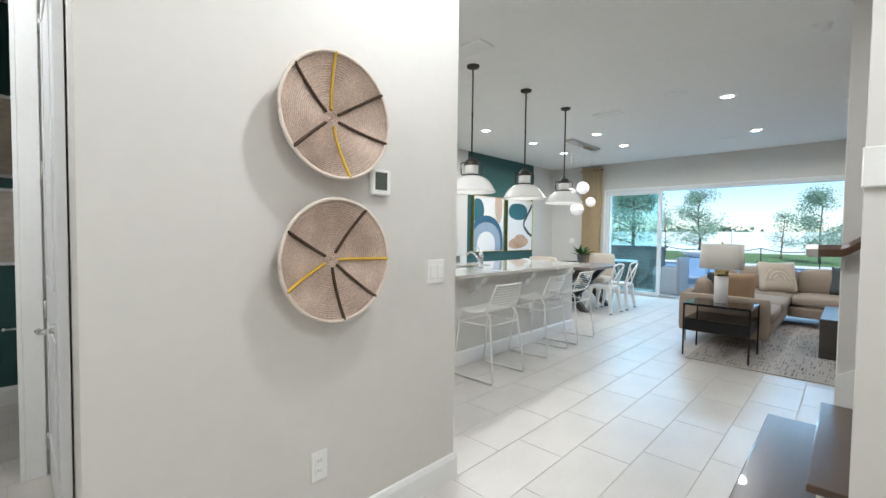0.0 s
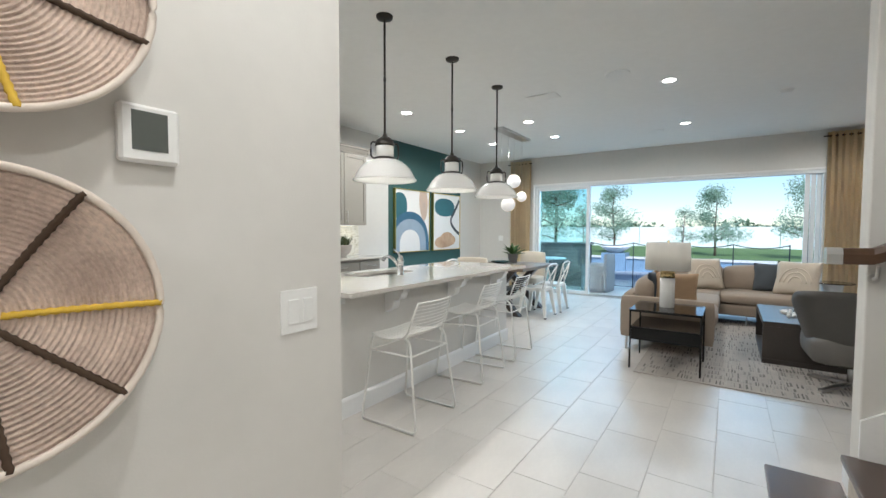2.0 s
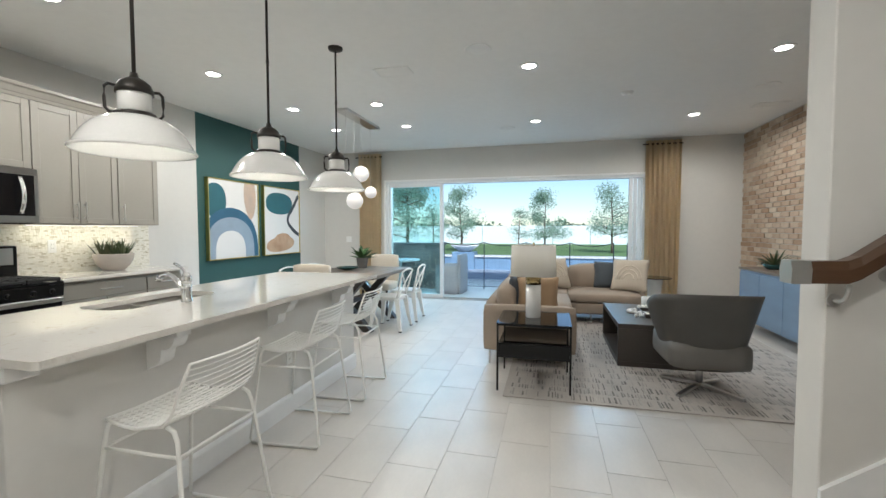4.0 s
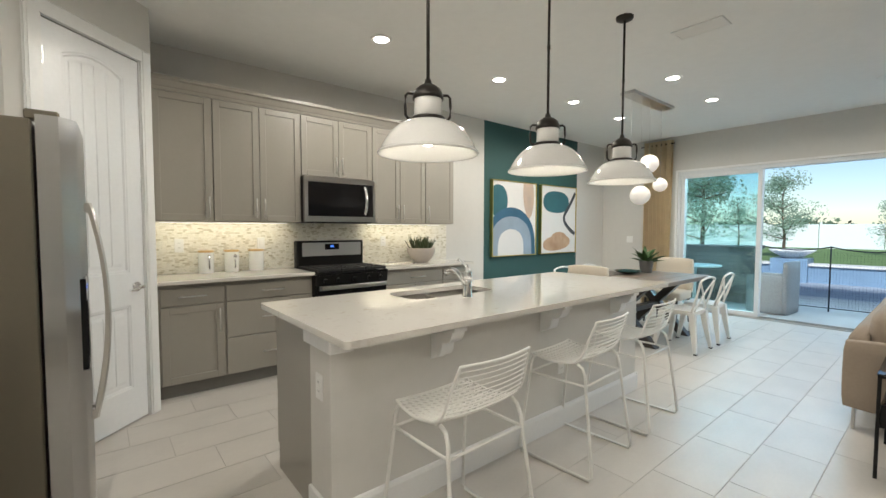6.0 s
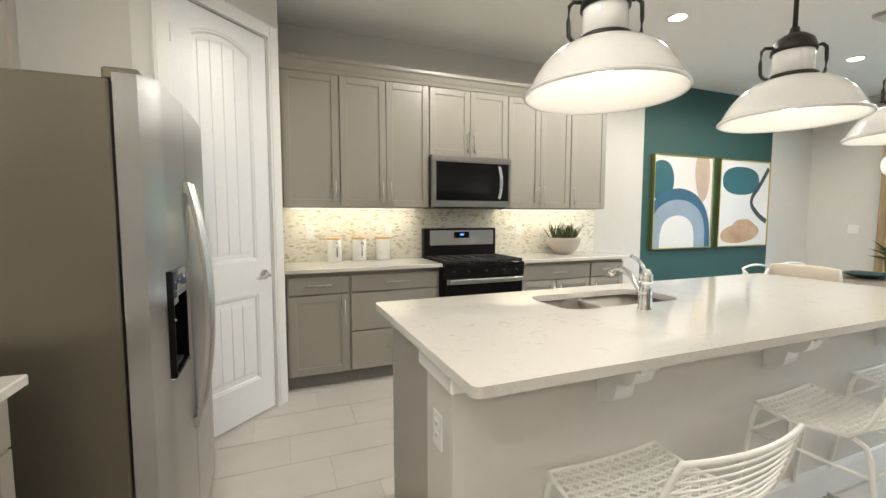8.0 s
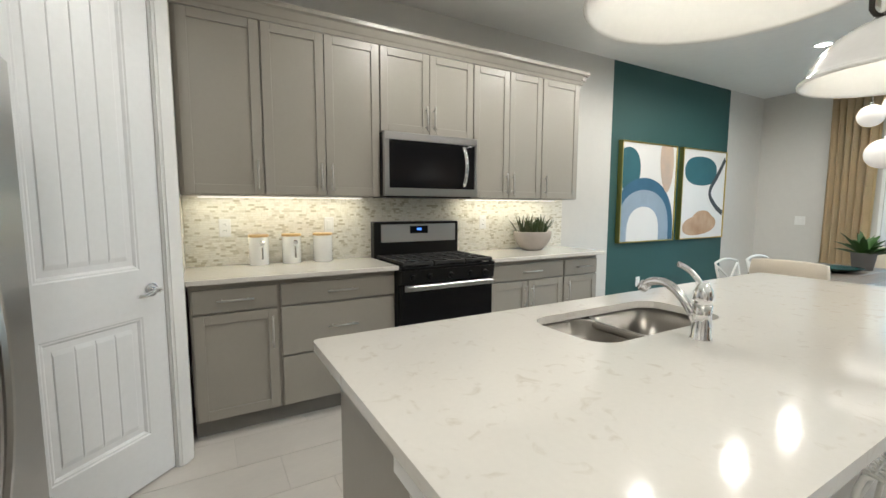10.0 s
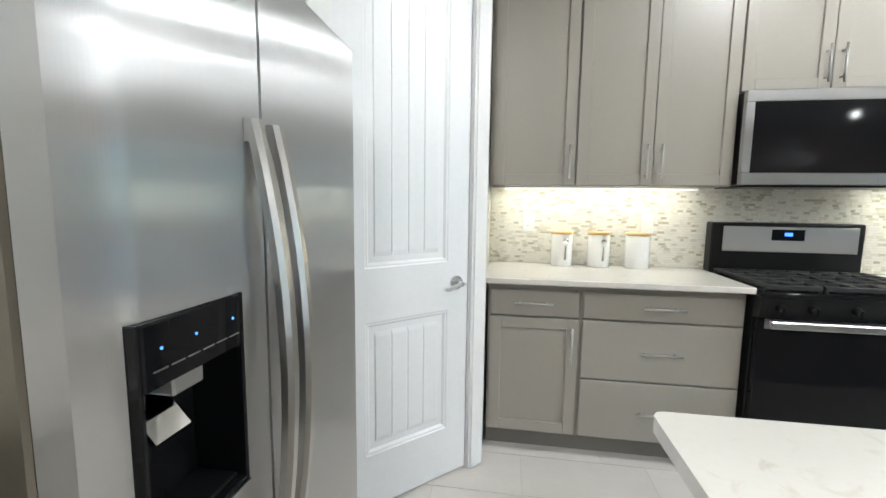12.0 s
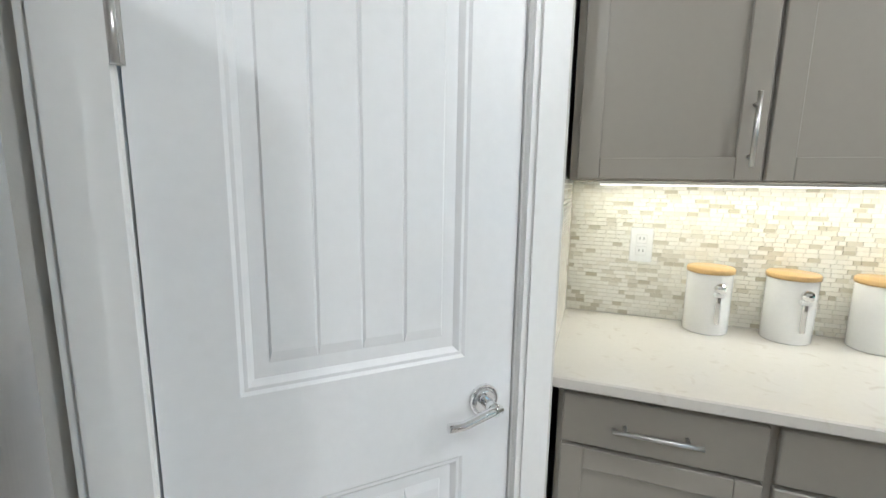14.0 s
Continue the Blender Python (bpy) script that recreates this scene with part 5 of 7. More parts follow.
for x, y, z, r in ((-3.37, 7.36, 2.1, 0.105), (-3.43, 7.8, 1.89, 0.085), (-3.41, 7.24, 1.73, 0.11), (-3.46, 7.1, 2.0, 0.08)):
    bm = mesh()
    bmesh.ops.create_uvsphere(bm, u_segments=28, v_segments=18, radius=r, matrix=Matrix.Translation((x, y, z)))
    for f in bm.faces:
        f.smooth = True
    g = part("globe", bm, GLOBE, ch, "white opal glass globe")
    part("cord", cyl(mesh(), (x, y, z + r), (x, y, CEIL - 0.03), 0.0016, n=6), NICKEL, g)
    part("collar", cyl(mesh(), (x, y, z + r - 0.004), (x, y, z + r + 0.018), 0.012, n=12), NICKEL, g)


# ---- pictures ----
def picture(y0, y1, z0, z1, shapes, label):
    p = thing("framed_picture", (KX, (y0 + y1) / 2, (z0 + z1) / 2), label, "picture", "pictures on the green wall")
    bm = mesh()
    f = 0.014
    for b in ((y0, z0, y0 + f, z1), (y1 - f, z0, y1, z1), (y0 + f, z0, y1 - f, z0 + f), (y0 + f, z1 - f, y1 - f, z1)):
        box(bm, KX, b[0], b[1], KX + 0.058, b[2], b[3], 0.002)
    part("frame", bm, GOLD, p, "thin gold frame")
    part("canvas", box(mesh(), KX + 0.004, y0 + f, z0 + f, KX + 0.046, y1 - f, z1 - f), CANVAS, p)
    w, h = y1 - y0, z1 - z0
    for k, (outline, mat) in enumerate(shapes):
        pts = [(min(y1 - f - 0.001, max(y0 + f + 0.001, y0 + u * w)), min(z1 - f - 0.001, max(z0 + f + 0.001, z0 + v * h))) for u, v in outline]
        part("painted_shape", prism(mesh(), pts, "x", KX + 0.0462 + 0.0006 * k, KX + 0.0467 + 0.0006 * k), mat, p)


def blob(cu, cv, ru, rv, turn=0, power=2.0, n=40):
    pts = []
    for k in range(n):
        a = 2 * math.pi * k / n
        c, s = math.cos(a), math.sin(a)
        u, v = math.copysign(abs(c) ** (2 / power), c) * ru, math.copysign(abs(s) ** (2 / power), s) * rv
        t = radians(turn)
        pts.append((cu + u * math.cos(t) - v * math.sin(t), cv + u * math.sin(t) + v * math.cos(t)))
    return pts


def arch(cu, half, top, shoulder=1.7, n=30):
    """An arch that stands on the picture's lower edge."""
    return [(cu + half, 0)] + [(cu + half * math.cos(math.pi * k / n), top * max(0, math.sin(math.pi * k / n)) ** (1 / shoulder)) for k in range(1, n)] + [(cu - half, 0)]


def stroke(pts, w):
    out, back = [], []
    for i, (u, v) in enumerate(pts):
        a, b = pts[max(0, i - 1)], pts[min(len(pts) - 1, i + 1)]
        d = Vector((b[0] - a[0], b[1] - a[1])).normalized()
        out.append((u - d.y * w, v + d.x * w))
        back.append((u + d.y * w, v - d.x * w))
    return out + back[::-1]


picture(6.785, 7.795, 0.925, 2.06, [(blob(0.13, 0.73, 0.2, 0.21, 0, 2.2), TEAL), (arch(0.42, 0.56, 0.65, 1.5), BLUE), (arch(0.42, 0.47, 0.53, 1.7), PALEBLUE), (arch(0.42, 0.36, 0.38, 1.9), PALEBLUE),
                                    (arch(0.41, 0.29, 0.36, 1.9), CANVAS), (blob(0.81, 0.83, 0.13, 0.32, 3, 1.8), GREIGE)], "framed abstract painting of blue arches and a tan drop")
squiggle = [tuple(p)[:2] for p in arc((0.97, 0.92, 0), (0.86, 0.78, 0), (0.74, 0.66, 0), 8)] + [tuple(p)[:2] for p in arc((0.74, 0.66, 0), (0.55, 0.52, 0), (0.72, 0.42, 0), 8)][1:] + [tuple(p)[:2] for p in arc((0.72, 0.42, 0), (0.82, 0.34, 0), (0.97, 0.29, 0), 6)][1:]
picture(7.92, 8.91, 0.925, 2.06, [(blob(0.42, 0.76, 0.36, 0.16, 0, 2.4), TEAL), (blob(0.38, 0.42, 0.17, 0.12, 0, 2.2), CANVAS), (stroke(squiggle, 0.03), CHARCOAL), (blob(0.44, 0.155, 0.38, 0.11, 4, 2.3) , TERRACOTTA), (blob(0.5, 0.2, 0.24, 0.12, 0, 2.1), TERRACOTTA)],
        "framed abstract painting of a teal oval and terracotta stone")


# ---- curtains ----
def curtain(x0, x1, label):
    c = thing("curtain", ((x0 + x1) / 2, WY - 0.09, 0), label, "curtain", "curtains of the sliding door")
    bm = mesh()
    n, rows = 110, 14
    grid = []
    for j in range(rows + 1):
        z = 0.015 + (2.83 - 0.015) * j / rows
        row = []
        for i in range(n + 1):
            u = i / n
            ph = u * 2 * math.pi * 6.5
            amp = 0.042 + 0.008 * math.sin(3 * u * math.pi)
            drift = 0.012 * math.sin(5 * u + 0.9 * z)
            row.append(bm.verts.new((x0 + (x1 - x0) * u + 0.016 * math.sin(2 * ph + 1) + drift, WY - 0.09 + amp * math.sin(ph + 0.25 * math.sin(1.3 * z)), z)))
        grid.append(row)
    for a, b in zip(grid, grid[1:]):
        for i in range(n):
            bm.faces.new((a[i], a[i + 1], b[i + 1], b[i])).smooth = True
    got = list(bm.faces)
    bmesh.ops.solidify(bm, geom=got, thickness=0.003)
    part("drape", bm, CURTAIN, c)
    part("rod", tube(mesh(), [(x0 - 0.04, WY - 0.09, 2.77), (x1 + 0.04, WY - 0.09, 2.77)], 0.011, n=12), BRONZE, c, "short dark rod")
    for k in range(7):
        x = x0 + (x1 - x0) * (k + 0.5) / 7
        bm = mesh()
        tube(bm, [(x, WY - 0.09 + 0.024 * math.cos(2 * math.pi * q / 16), 2.77 + 0.024 * math.sin(2 * math.pi * q / 16)) for q in range(16)], 0.004, n=6, closed=True)
        part("grommet", bm, BRASS, c)


curtain(-4.6, -4.12, "tan linen curtain with grommets, drawn beside the dining table")
curtain(0.66, 1.19, "tan linen curtain with grommets, drawn beside the sofa")


# ---- bar stools ----
def bar_stool():
    """A white wire stool on two sled frames; it faces -x, its back towards +x."""
    s = thing("bar_stool", (0, 0, 0), "white wire counter stool with a woven seat and sled base", "bar stool", "stools along the island")
    W = 0.215
    for sy in (-1, 1):
        y = sy * W
        pts = [(-0.14, y * 0.94, 0.594), (-0.158, y * 0.95, 0.58), (-0.168, y * 0.96, 0.545), (-0.225, y * 1.13, 0.03), (-0.213, y * 1.15, 0.009), (0.225, y * 1.15, 0.009), (0.238, y * 1.13, 0.03), (0.172, y * 0.96, 0.545), (0.155, y * 0.95, 0.585), (0.125, y * 0.95, 0.6)]
        part("sled_frame", tube(mesh(), pts, 0.0085, n=10), STOOLWHITE, s)
    for pts in ([(-0.174, -W * 0.98, 0.49), (-0.174, W * 0.98, 0.49)], [(0.179, -W * 0.98, 0.49), (0.179, W * 0.98, 0.49)],
                [(-0.174, -W * 0.98, 0.49), (0.179, -W * 0.98, 0.49)], [(-0.174, W * 0.98, 0.49), (0.179, W * 0.98, 0.49)]):
        part("stretcher", tube(mesh(), pts, 0.0065, n=8), STOOLWHITE, s)

    def shell(u, v):
        """u across, -1 to 1; v from the seat's front, 0, over the bend to the back's top, 1."""
        L = v * 0.575
        if L < 0.25:
            x, z = -0.165 + L, 0.595 - 0.018 * math.sin(math.pi * L / 0.25)
        elif L < 0.40:
            a = (L - 0.25) / 0.15 * radians(72)
            r = 0.15 / radians(72)
            x, z = 0.085 + r * math.sin(a), 0.595 + r * (1 - math.cos(a))
        else:
            r, a = 0.15 / radians(72), radians(72)
            d = L - 0.40
            x, z = 0.085 + r * math.sin(a) + d * math.cos(a), 0.595 + r * (1 - math.cos(a)) + d * math.sin(a)
        half = 0.205 + 0.015 * math.sin(math.pi * v) - 0.02 * max(0, v - 0.8) * 3
        bend = 0.028 * u * u * (1 if v > 0.5 else 0.3)
        return (x - (bend if v > 0.5 else 0), u * half, z + (bend if v <= 0.5 else 0.0))
    bm = mesh()
    n = 20
    loop = [shell(-1, k / n) for k in range(n + 1)] + [shell(-1 + 2 * k / 10, 1) for k in range(1, 10)] + [shell(1, 1 - k / n) for k in range(n + 1)] + [shell(1 - 2 * k / 10, 0) for k in range(1, 10)]
    tube(bm, loop, 0.0065, n=8, closed=True)
    part("rim", bm, STOOLWHITE, s)
    rows = 23
    for k in range(1, rows):
        part("cross_wire", tube(mesh(), [shell(-1 + 2 * q / 8, k / rows) for q in range(9)], 0.0032, n=5), STOOLWHITE, s)
    cols = 13
    for k in range(1, cols):
        u = -1 + 2 * k / cols
        for sgn in (-1, 1):
            pts = [shell(max(-1, min(1, u + sgn * 0.075 * (1 if (q % 2) else -1))), 0.61 * q / 14) for q in range(15)]
            part("woven_wire", tube(mesh(), pts, 0.0028, n=4), STOOLWHITE, s)
    return s


stool = bar_stool()
for k, (x, y, turn) in enumerate(((-2.4, 3.53, 1), (-2.49, 4.55, 4), (-2.52, 5.29, 3))):
    m = pose(x, y, 0, 0, 0, turn)
    if k == 0:
        stool.matrix_basis = m
    else:
        copy_thing(stool, m)

# ---- dining set ----
tb = thing("dining_table", (-3.55, 7.6, 0), "grey-brown wooden dining table on a dark cross base", "table")
for k in range(6):
    x0 = -4.1 + k * 0.1835
    part("plank", box(mesh(), x0 + 0.0008, 6.9, 0.715, x0 + 0.1827, 8.3, 0.76, 0.003), TABLEWOOD, tb)
for y in (7.15, 8.05):
    for s in (-1, 1):
        bm = mesh()
        prism(bm, [(-3.55 + s * 0.42, 0.0), (-3.55 + s * 0.3, 0.0), (-3.55 - s * 0.36, 0.715), (-3.55 - s * 0.24, 0.715)], "y", y - 0.05 + 0.004 * s, y + 0.05 + 0.004 * s)
        part("leg", bm, DARKWOOD, tb)
part("stretcher", box(mesh(), -3.6, 7.15, 0.33, -3.5, 8.05, 0.39, 0.004), DARKWOOD, tb)


def metal_chair():
    """A white pressed-metal chair facing -x: splayed legs, a rounded seat and an open bent back with a cross."""
    c = thing("metal_chair", (0, 0, 0), "white metal dining chair with an open cross back", "chair", "chairs round the dining table")
    bm = mesh()
    prism(bm, rounded(-0.18, -0.18, 0.18, 0.18, 0.05), "z", 0.435, 0.452)
    prism(bm, rounded(-0.17, -0.17, 0.17, 0.17, 0.045), "z", 0.405, 0.434)
    part("seat", bm, STOOLWHITE, c)
    for sx in (-1, 1):
        for sy in (-1, 1):
            bm = mesh()
            rings = []
            for z, o, w in ((0.43, 0.155, 0.032), (0.2, 0.185, 0.024), (0.012, 0.215, 0.016)):
                rings.append([bm.verts.new((sx * o + a * w, sy * o + b * w, z)) for a, b in ((-1, -1), (1, -1), (1, 1), (-1, 1))])
            for a, b in zip(rings, rings[1:]):
                for k in range(4):
                    bm.faces.new((a[k], a[(k + 1) % 4], b[(k + 1) % 4], b[k]))
            bm.faces.new(rings[0]), bm.faces.new(rings[-1])
            leg = part("leg", bm, STOOLWHITE, c)
            part("foot", box(mesh(), sx * 0.217 - 0.018, sy * 0.217 - 0.018, 0, sx * 0.217 + 0.018, sy * 0.217 + 0.018, 0.016, 0.003), BLACK, leg)
    pts = [(0.15, -0.175, 0.44), (0.2, -0.19, 0.6), (0.235, -0.2, 0.75)] + [tuple(p) for p in arc((0.245, -0.2, 0.79), (0.265, 0, 0.85), (0.245, 0.2, 0.79), 8)] + [(0.235, 0.2, 0.75), (0.2, 0.19, 0.6), (0.15, 0.175, 0.44)]
    part("back_frame", tube(mesh(), pts, 0.012, n=10), STOOLWHITE, c)
    for s in (-1, 1):
        part("cross_bar", tube(mesh(), arc((0.17, s * 0.15, 0.45), (0.2, s * 0.02, 0.62), (0.24, -s * 0.19, 0.77), 6), 0.01, n=8), STOOLWHITE, c)
    return c


mc = metal_chair()
for k, (x, y, turn) in enumerate(((-2.98, 7.42, 0), (-2.98, 8.06, 3), (-4.2, 7.25, 180), (-4.2, 7.85, 178))):
    m = pose(x, y, 0, 0, 0, turn)
    if k == 0:
        mc.matrix_basis = m
    else:
        copy_thing(mc, m)


def host_chair():
    """A cream upholstered chair facing +y."""
    c = thing("upholstered_chair", (0, 0, 0), "cream upholstered dining chair with a low square back", "chair", "chairs at the table ends")
    part("seat", soft_box(mesh(), -0.25, -0.22, 0.34, 0.25, 0.25, 0.47, 0.03, 0.012), CREAM, c)
    part("backrest", soft_box(mesh(), -0.25, -0.28, 0.42, 0.25, -0.2, 0.91, 0.025, 0.01), CREAM, c)
    for x in (-0.21, 0.21):
        for y in (-0.2, 0.21):
            part("leg", cyl(mesh(), (x * 1.05, y * 1.08, 0), (x, y, 0.35), 0.014, 0.02, n=10), DARKWOOD, c)
    return c


hc = host_chair()
hc.matrix_basis = pose(-3.74, 6.95, 0, 0, 0, 0)
copy_thing(hc, pose(-3.68, 8.7, 0, 0, 0, 180))

bowl = thing("serving_bowl", (-3.72, 7.62, 0.76), "wide dark teal glazed bowl on the dining table", "bowl")
part("body", lathe(mesh(), [(0.0, 0.0), (0.06, 0.0), (0.08, 0.008), (0.14, 0.028), (0.168, 0.045), (0.172, 0.046), (0.165, 0.04), (0.13, 0.02), (0.07, 0.01), (0.0, 0.009)], (-3.72, 7.62, 0.76), 40), TEALDISH, bowl)


def blades(bm, centre, count, length, width, lean, seed, droop=0.4, thick=0.004):
    """Pointed, channelled leaves rising from a centre."""
    rng = random.Random(seed)
    for k in range(count):
        a = 2 * math.pi * k / count * 2.4 + rng.uniform(-0.4, 0.4)
        tilt = rng.uniform(*lean)
        L = length * rng.uniform(0.7, 1.1)
        w = width * rng.uniform(0.8, 1.15)
        out = Vector((math.cos(a), math.sin(a), 0))
        side = Vector((-math.sin(a), math.cos(a), 0))
        rows = []
        segs = 6
        p = Vector(centre) + out * rng.uniform(0, 0.03)
        ang = tilt
        for q in range(segs + 1):
            u = q / segs
            half = w * (0.75 + 0.5 * u) * (1 - u ** 2.4) + 0.0006
            up = Vector((0, 0, 1)) * math.cos(ang) - out * math.sin(ang) * -1
            d = out * math.sin(ang) + Vector((0, 0, 1)) * math.cos(ang)
            nrm = out * -math.cos(ang) + Vector((0, 0, 1)) * math.sin(ang)
            rows.append([bm.verts.new(p - side * half + nrm * half * 0.5), bm.verts.new(p - nrm * thick * (1 - u)), bm.verts.new(p + side * half + nrm * half * 0.5)])
            p = p + d * (L / segs)
            ang += droop / segs
        for r0, r1 in zip(rows, rows[1:]):
            for c in range(2):
                bm.faces.new((r0[c], r0[c + 1], r1[c + 1], r1[c])).smooth = True
    return bm


pot = thing("potted_plant", (-3.66, 7.98, 0.76), "green succulent rosette in a grey pot on the dining table", "plant")
part("pot", lathe(mesh(), [(0.0, 0.0), (0.065, 0.0), (0.07, 0.004), (0.09, 0.155), (0.092, 0.16), (0.084, 0.16), (0.08, 0.14), (0.0, 0.138)], (-3.66, 7.98, 0.76), 32), POTGREY, pot)
part("leaves", blades(mesh(), (-3.66, 7.98, 0.885), 30, 0.24, 0.036, (0.25, 1.25), 5, 0.35), LEAF, pot)

# ---- worktop things ----
PX, PY = -5.2, 5.4
pot = thing("planter_bowl", (PX, PY, KCT), "round greige concrete bowl with spiky green aloes", "plant")
part("bowl", lathe(mesh(), [(0.0, 0.0), (0.075, 0.0), (0.09, 0.006), (0.135, 0.05), (0.165, 0.11), (0.172, 0.16), (0.172, 0.17), (0.162, 0.17), (0.155, 0.15), (0.0, 0.148)], (PX, PY, KCT), 40), CONCRETE, pot)
bm = mesh()
rng = random.Random(11)
for k in range(11):
    a, r = rng.uniform(0, 6.28), 0.115 * math.sqrt(rng.random())
    blades(bm, (PX + r * math.cos(a), PY + r * math.sin(a), KCT + 0.145), 8, 0.17, 0.011, (0.05, 0.65), 20 + k, 0.15, 0.006)
part("leaves", bm, ALOE, pot)
for k, y in enumerate((3.095, 3.305, 3.52)):
    r, x = (0.062, 0.062, 0.066)[k], -5.312
    c = thing("canister", (x, y, KCT), "white ceramic canister with a bamboo lid" + (" and a steel scoop" if k < 2 else ""), "canister", "canisters on the worktop")
    part("jar", lathe(mesh(), [(0.0, 0.0), (r - 0.004, 0.0), (r, 0.004), (r, 0.184), (r - 0.003, 0.188), (0.0, 0.188)], (x, y, KCT), 36), CERAMIC, c)
    part("lid", lathe(mesh(), [(0.0, 0.188), (r + 0.002, 0.188), (r + 0.003, 0.192), (r + 0.003, 0.2), (r, 0.204), (0.0, 0.204)], (x, y, KCT), 36), BAMBOO, c, "pale bamboo lid")
    if k < 2:
        bm = mesh()
        xx, yy = x + r * 0.96, y + 0.014
        box(bm, xx, yy - 0.007, KCT + 0.04, xx + 0.012, yy + 0.007, KCT + 0.13, 0.003)
        bmesh.ops.create_uvsphere(bm, u_segments=14, v_segments=10, radius=0.017, matrix=Matrix.Translation((xx + 0.012, yy, KCT + 0.15)))
        sc = part("scoop", bm, CHROME, c, "small steel scoop hung on the jar")
        part("holder", box(mesh(), xx - 0.002, yy - 0.014, KCT + 0.122, xx + 0.014, yy + 0.014, KCT + 0.136, 0.003), CERAMIC, c)

# ---- living room ----
rug = thing("area_rug", (0.1, 7.0, 0), "cream rug with broken charcoal dashes", "rug")
part("ground", box(mesh(), -1.24, 5.42, 0.0005, 1.55, 8.75, 0.011, 0.003), RUG, rug)
bm = mesh()
rng = random.Random(3)
verts, faces = [], []
y = 5.47
while y < 8.7:
    x = -1.2 + rng.uniform(0, 0.05)
    h = rng.uniform(0.08, 0.17)
    while x < 1.5:
        w = rng.uniform(0.006, 0.02)
        if rng.random() < 0.74 + 0.25 * noise.noise(Vector((x * 2, y * 2, 0))):
            y0, y1 = y + rng.uniform(-0.012, 0.012), y + h * rng.uniform(0.6, 1.0)
            n = len(verts)
            for px, py in ((x, y0), (x + w, y0 + 0.004), (x + w * 0.9, y1), (x + 0.002, y1)):
                verts.append((px, py, 0.0108))
            for px, py in ((x + 0.002, y0 + 0.002), (x + w - 0.002, y0 + 0.006), (x + w * 0.88, y1 - 0.002), (x + 0.004, y1 - 0.002)):
                verts.append((px, py, 0.0132))
            faces += [(n + 4, n + 5, n + 6, n + 7)] + [(n + k, n + (k + 1) % 4, n + 4 + (k + 1) % 4, n + 4 + k) for k in range(4)]
        x += w + rng.uniform(0.004, 0.016)
    y += h + rng.uniform(0.008, 0.03)
data = bpy.data.meshes.new("dash_field")
data.from_pydata(verts, [], faces)
data.materials.append(RUGDARK)
dashes = new("dash_field", data)
dashes.parent = rug
dashes.matrix_parent_inverse = Matrix.Translation(-Vector(rug.location))
tagged(dashes, "charcoal woven dashes", kind="stuff")

sofa = thing("sectional_sofa", (-0.3, 7.7, 0), "beige linen L-shaped sectional sofa with loose cushions", "sofa")
SX0, SX1, SY0, SY1 = -1.52, -0.63, 6.2, 9.25
part("base", soft_box(mesh(), SX0, SY0 + 0.1, 0.14, SX1 - 0.02, SY1, 0.3, 0.02), SOFA, sofa)
part("base", soft_box(mesh(), SX1 - 0.02, 8.3, 0.14, 0.42, SY1, 0.3, 0.02), SOFA, sofa)
part("arm", soft_box(mesh(), SX0, SY0, 0.14, SX1, SY0 + 0.11, 0.6, 0.03, 0.004), SOFA, sofa)
part("arm", soft_box(mesh(), 0.35, 8.5, 0.14, 0.44, SY1, 0.56, 0.03, 0.004), SOFA, sofa)
part("back_panel", soft_box(mesh(), SX0, SY0 + 0.11, 0.3, SX0 + 0.12, SY1, 0.62, 0.03, 0.004), SOFA, sofa)
part("back_panel", soft_box(mesh(), SX0 + 0.12, SY1 - 0.12, 0.3, 0.36, SY1, 0.62, 0.03, 0.004), SOFA, sofa)
for y0, y1 in ((6.32, 7.28), (7.29, 8.28)):
    part("seat_cushion", soft_box(mesh(), SX0 + 0.13, y0, 0.3, SX1 + 0.01, y1, 0.445, 0.045, 0.015), SOFA, sofa)
for x0, x1 in ((SX0 + 0.13, -0.62), (-0.61, 0.36)):
    part("seat_cushion", soft_box(mesh(), x0, 8.29, 0.3, x1, SY1 - 0.13, 0.445, 0.045, 0.015), SOFA, sofa)
for y0, y1 in ((6.36, 7.26), (7.28, 8.2)):
    cm = soft_box(mesh(), SX0 + 0.11, y0, 0.42, SX0 + 0.31, y1, 0.77, 0.07, 0.03)
    part("back_cushion", cm, SOFA, sofa)
for x0, x1 in ((-1.35, -0.6), (-0.58, 0.33)):
    part("back_cushion", soft_box(mesh(), x0, SY1 - 0.3, 0.42, x1, SY1 - 0.1, 0.79, 0.07, 0.03), SOFA, sofa)
for x, y in ((SX0 + 0.06, SY0 + 0.06), (SX1 - 0.08, SY0 + 0.06), (SX0 + 0.06, SY1 - 0.06), (-0.3, 8.38), (0.36, 8.4), (0.36, SY1 - 0.06)):
    part("leg", box(mesh(), x - 0.009, y - 0.025, 0, x + 0.009, y + 0.025, 0.15, 0.002), NICKEL, sofa)


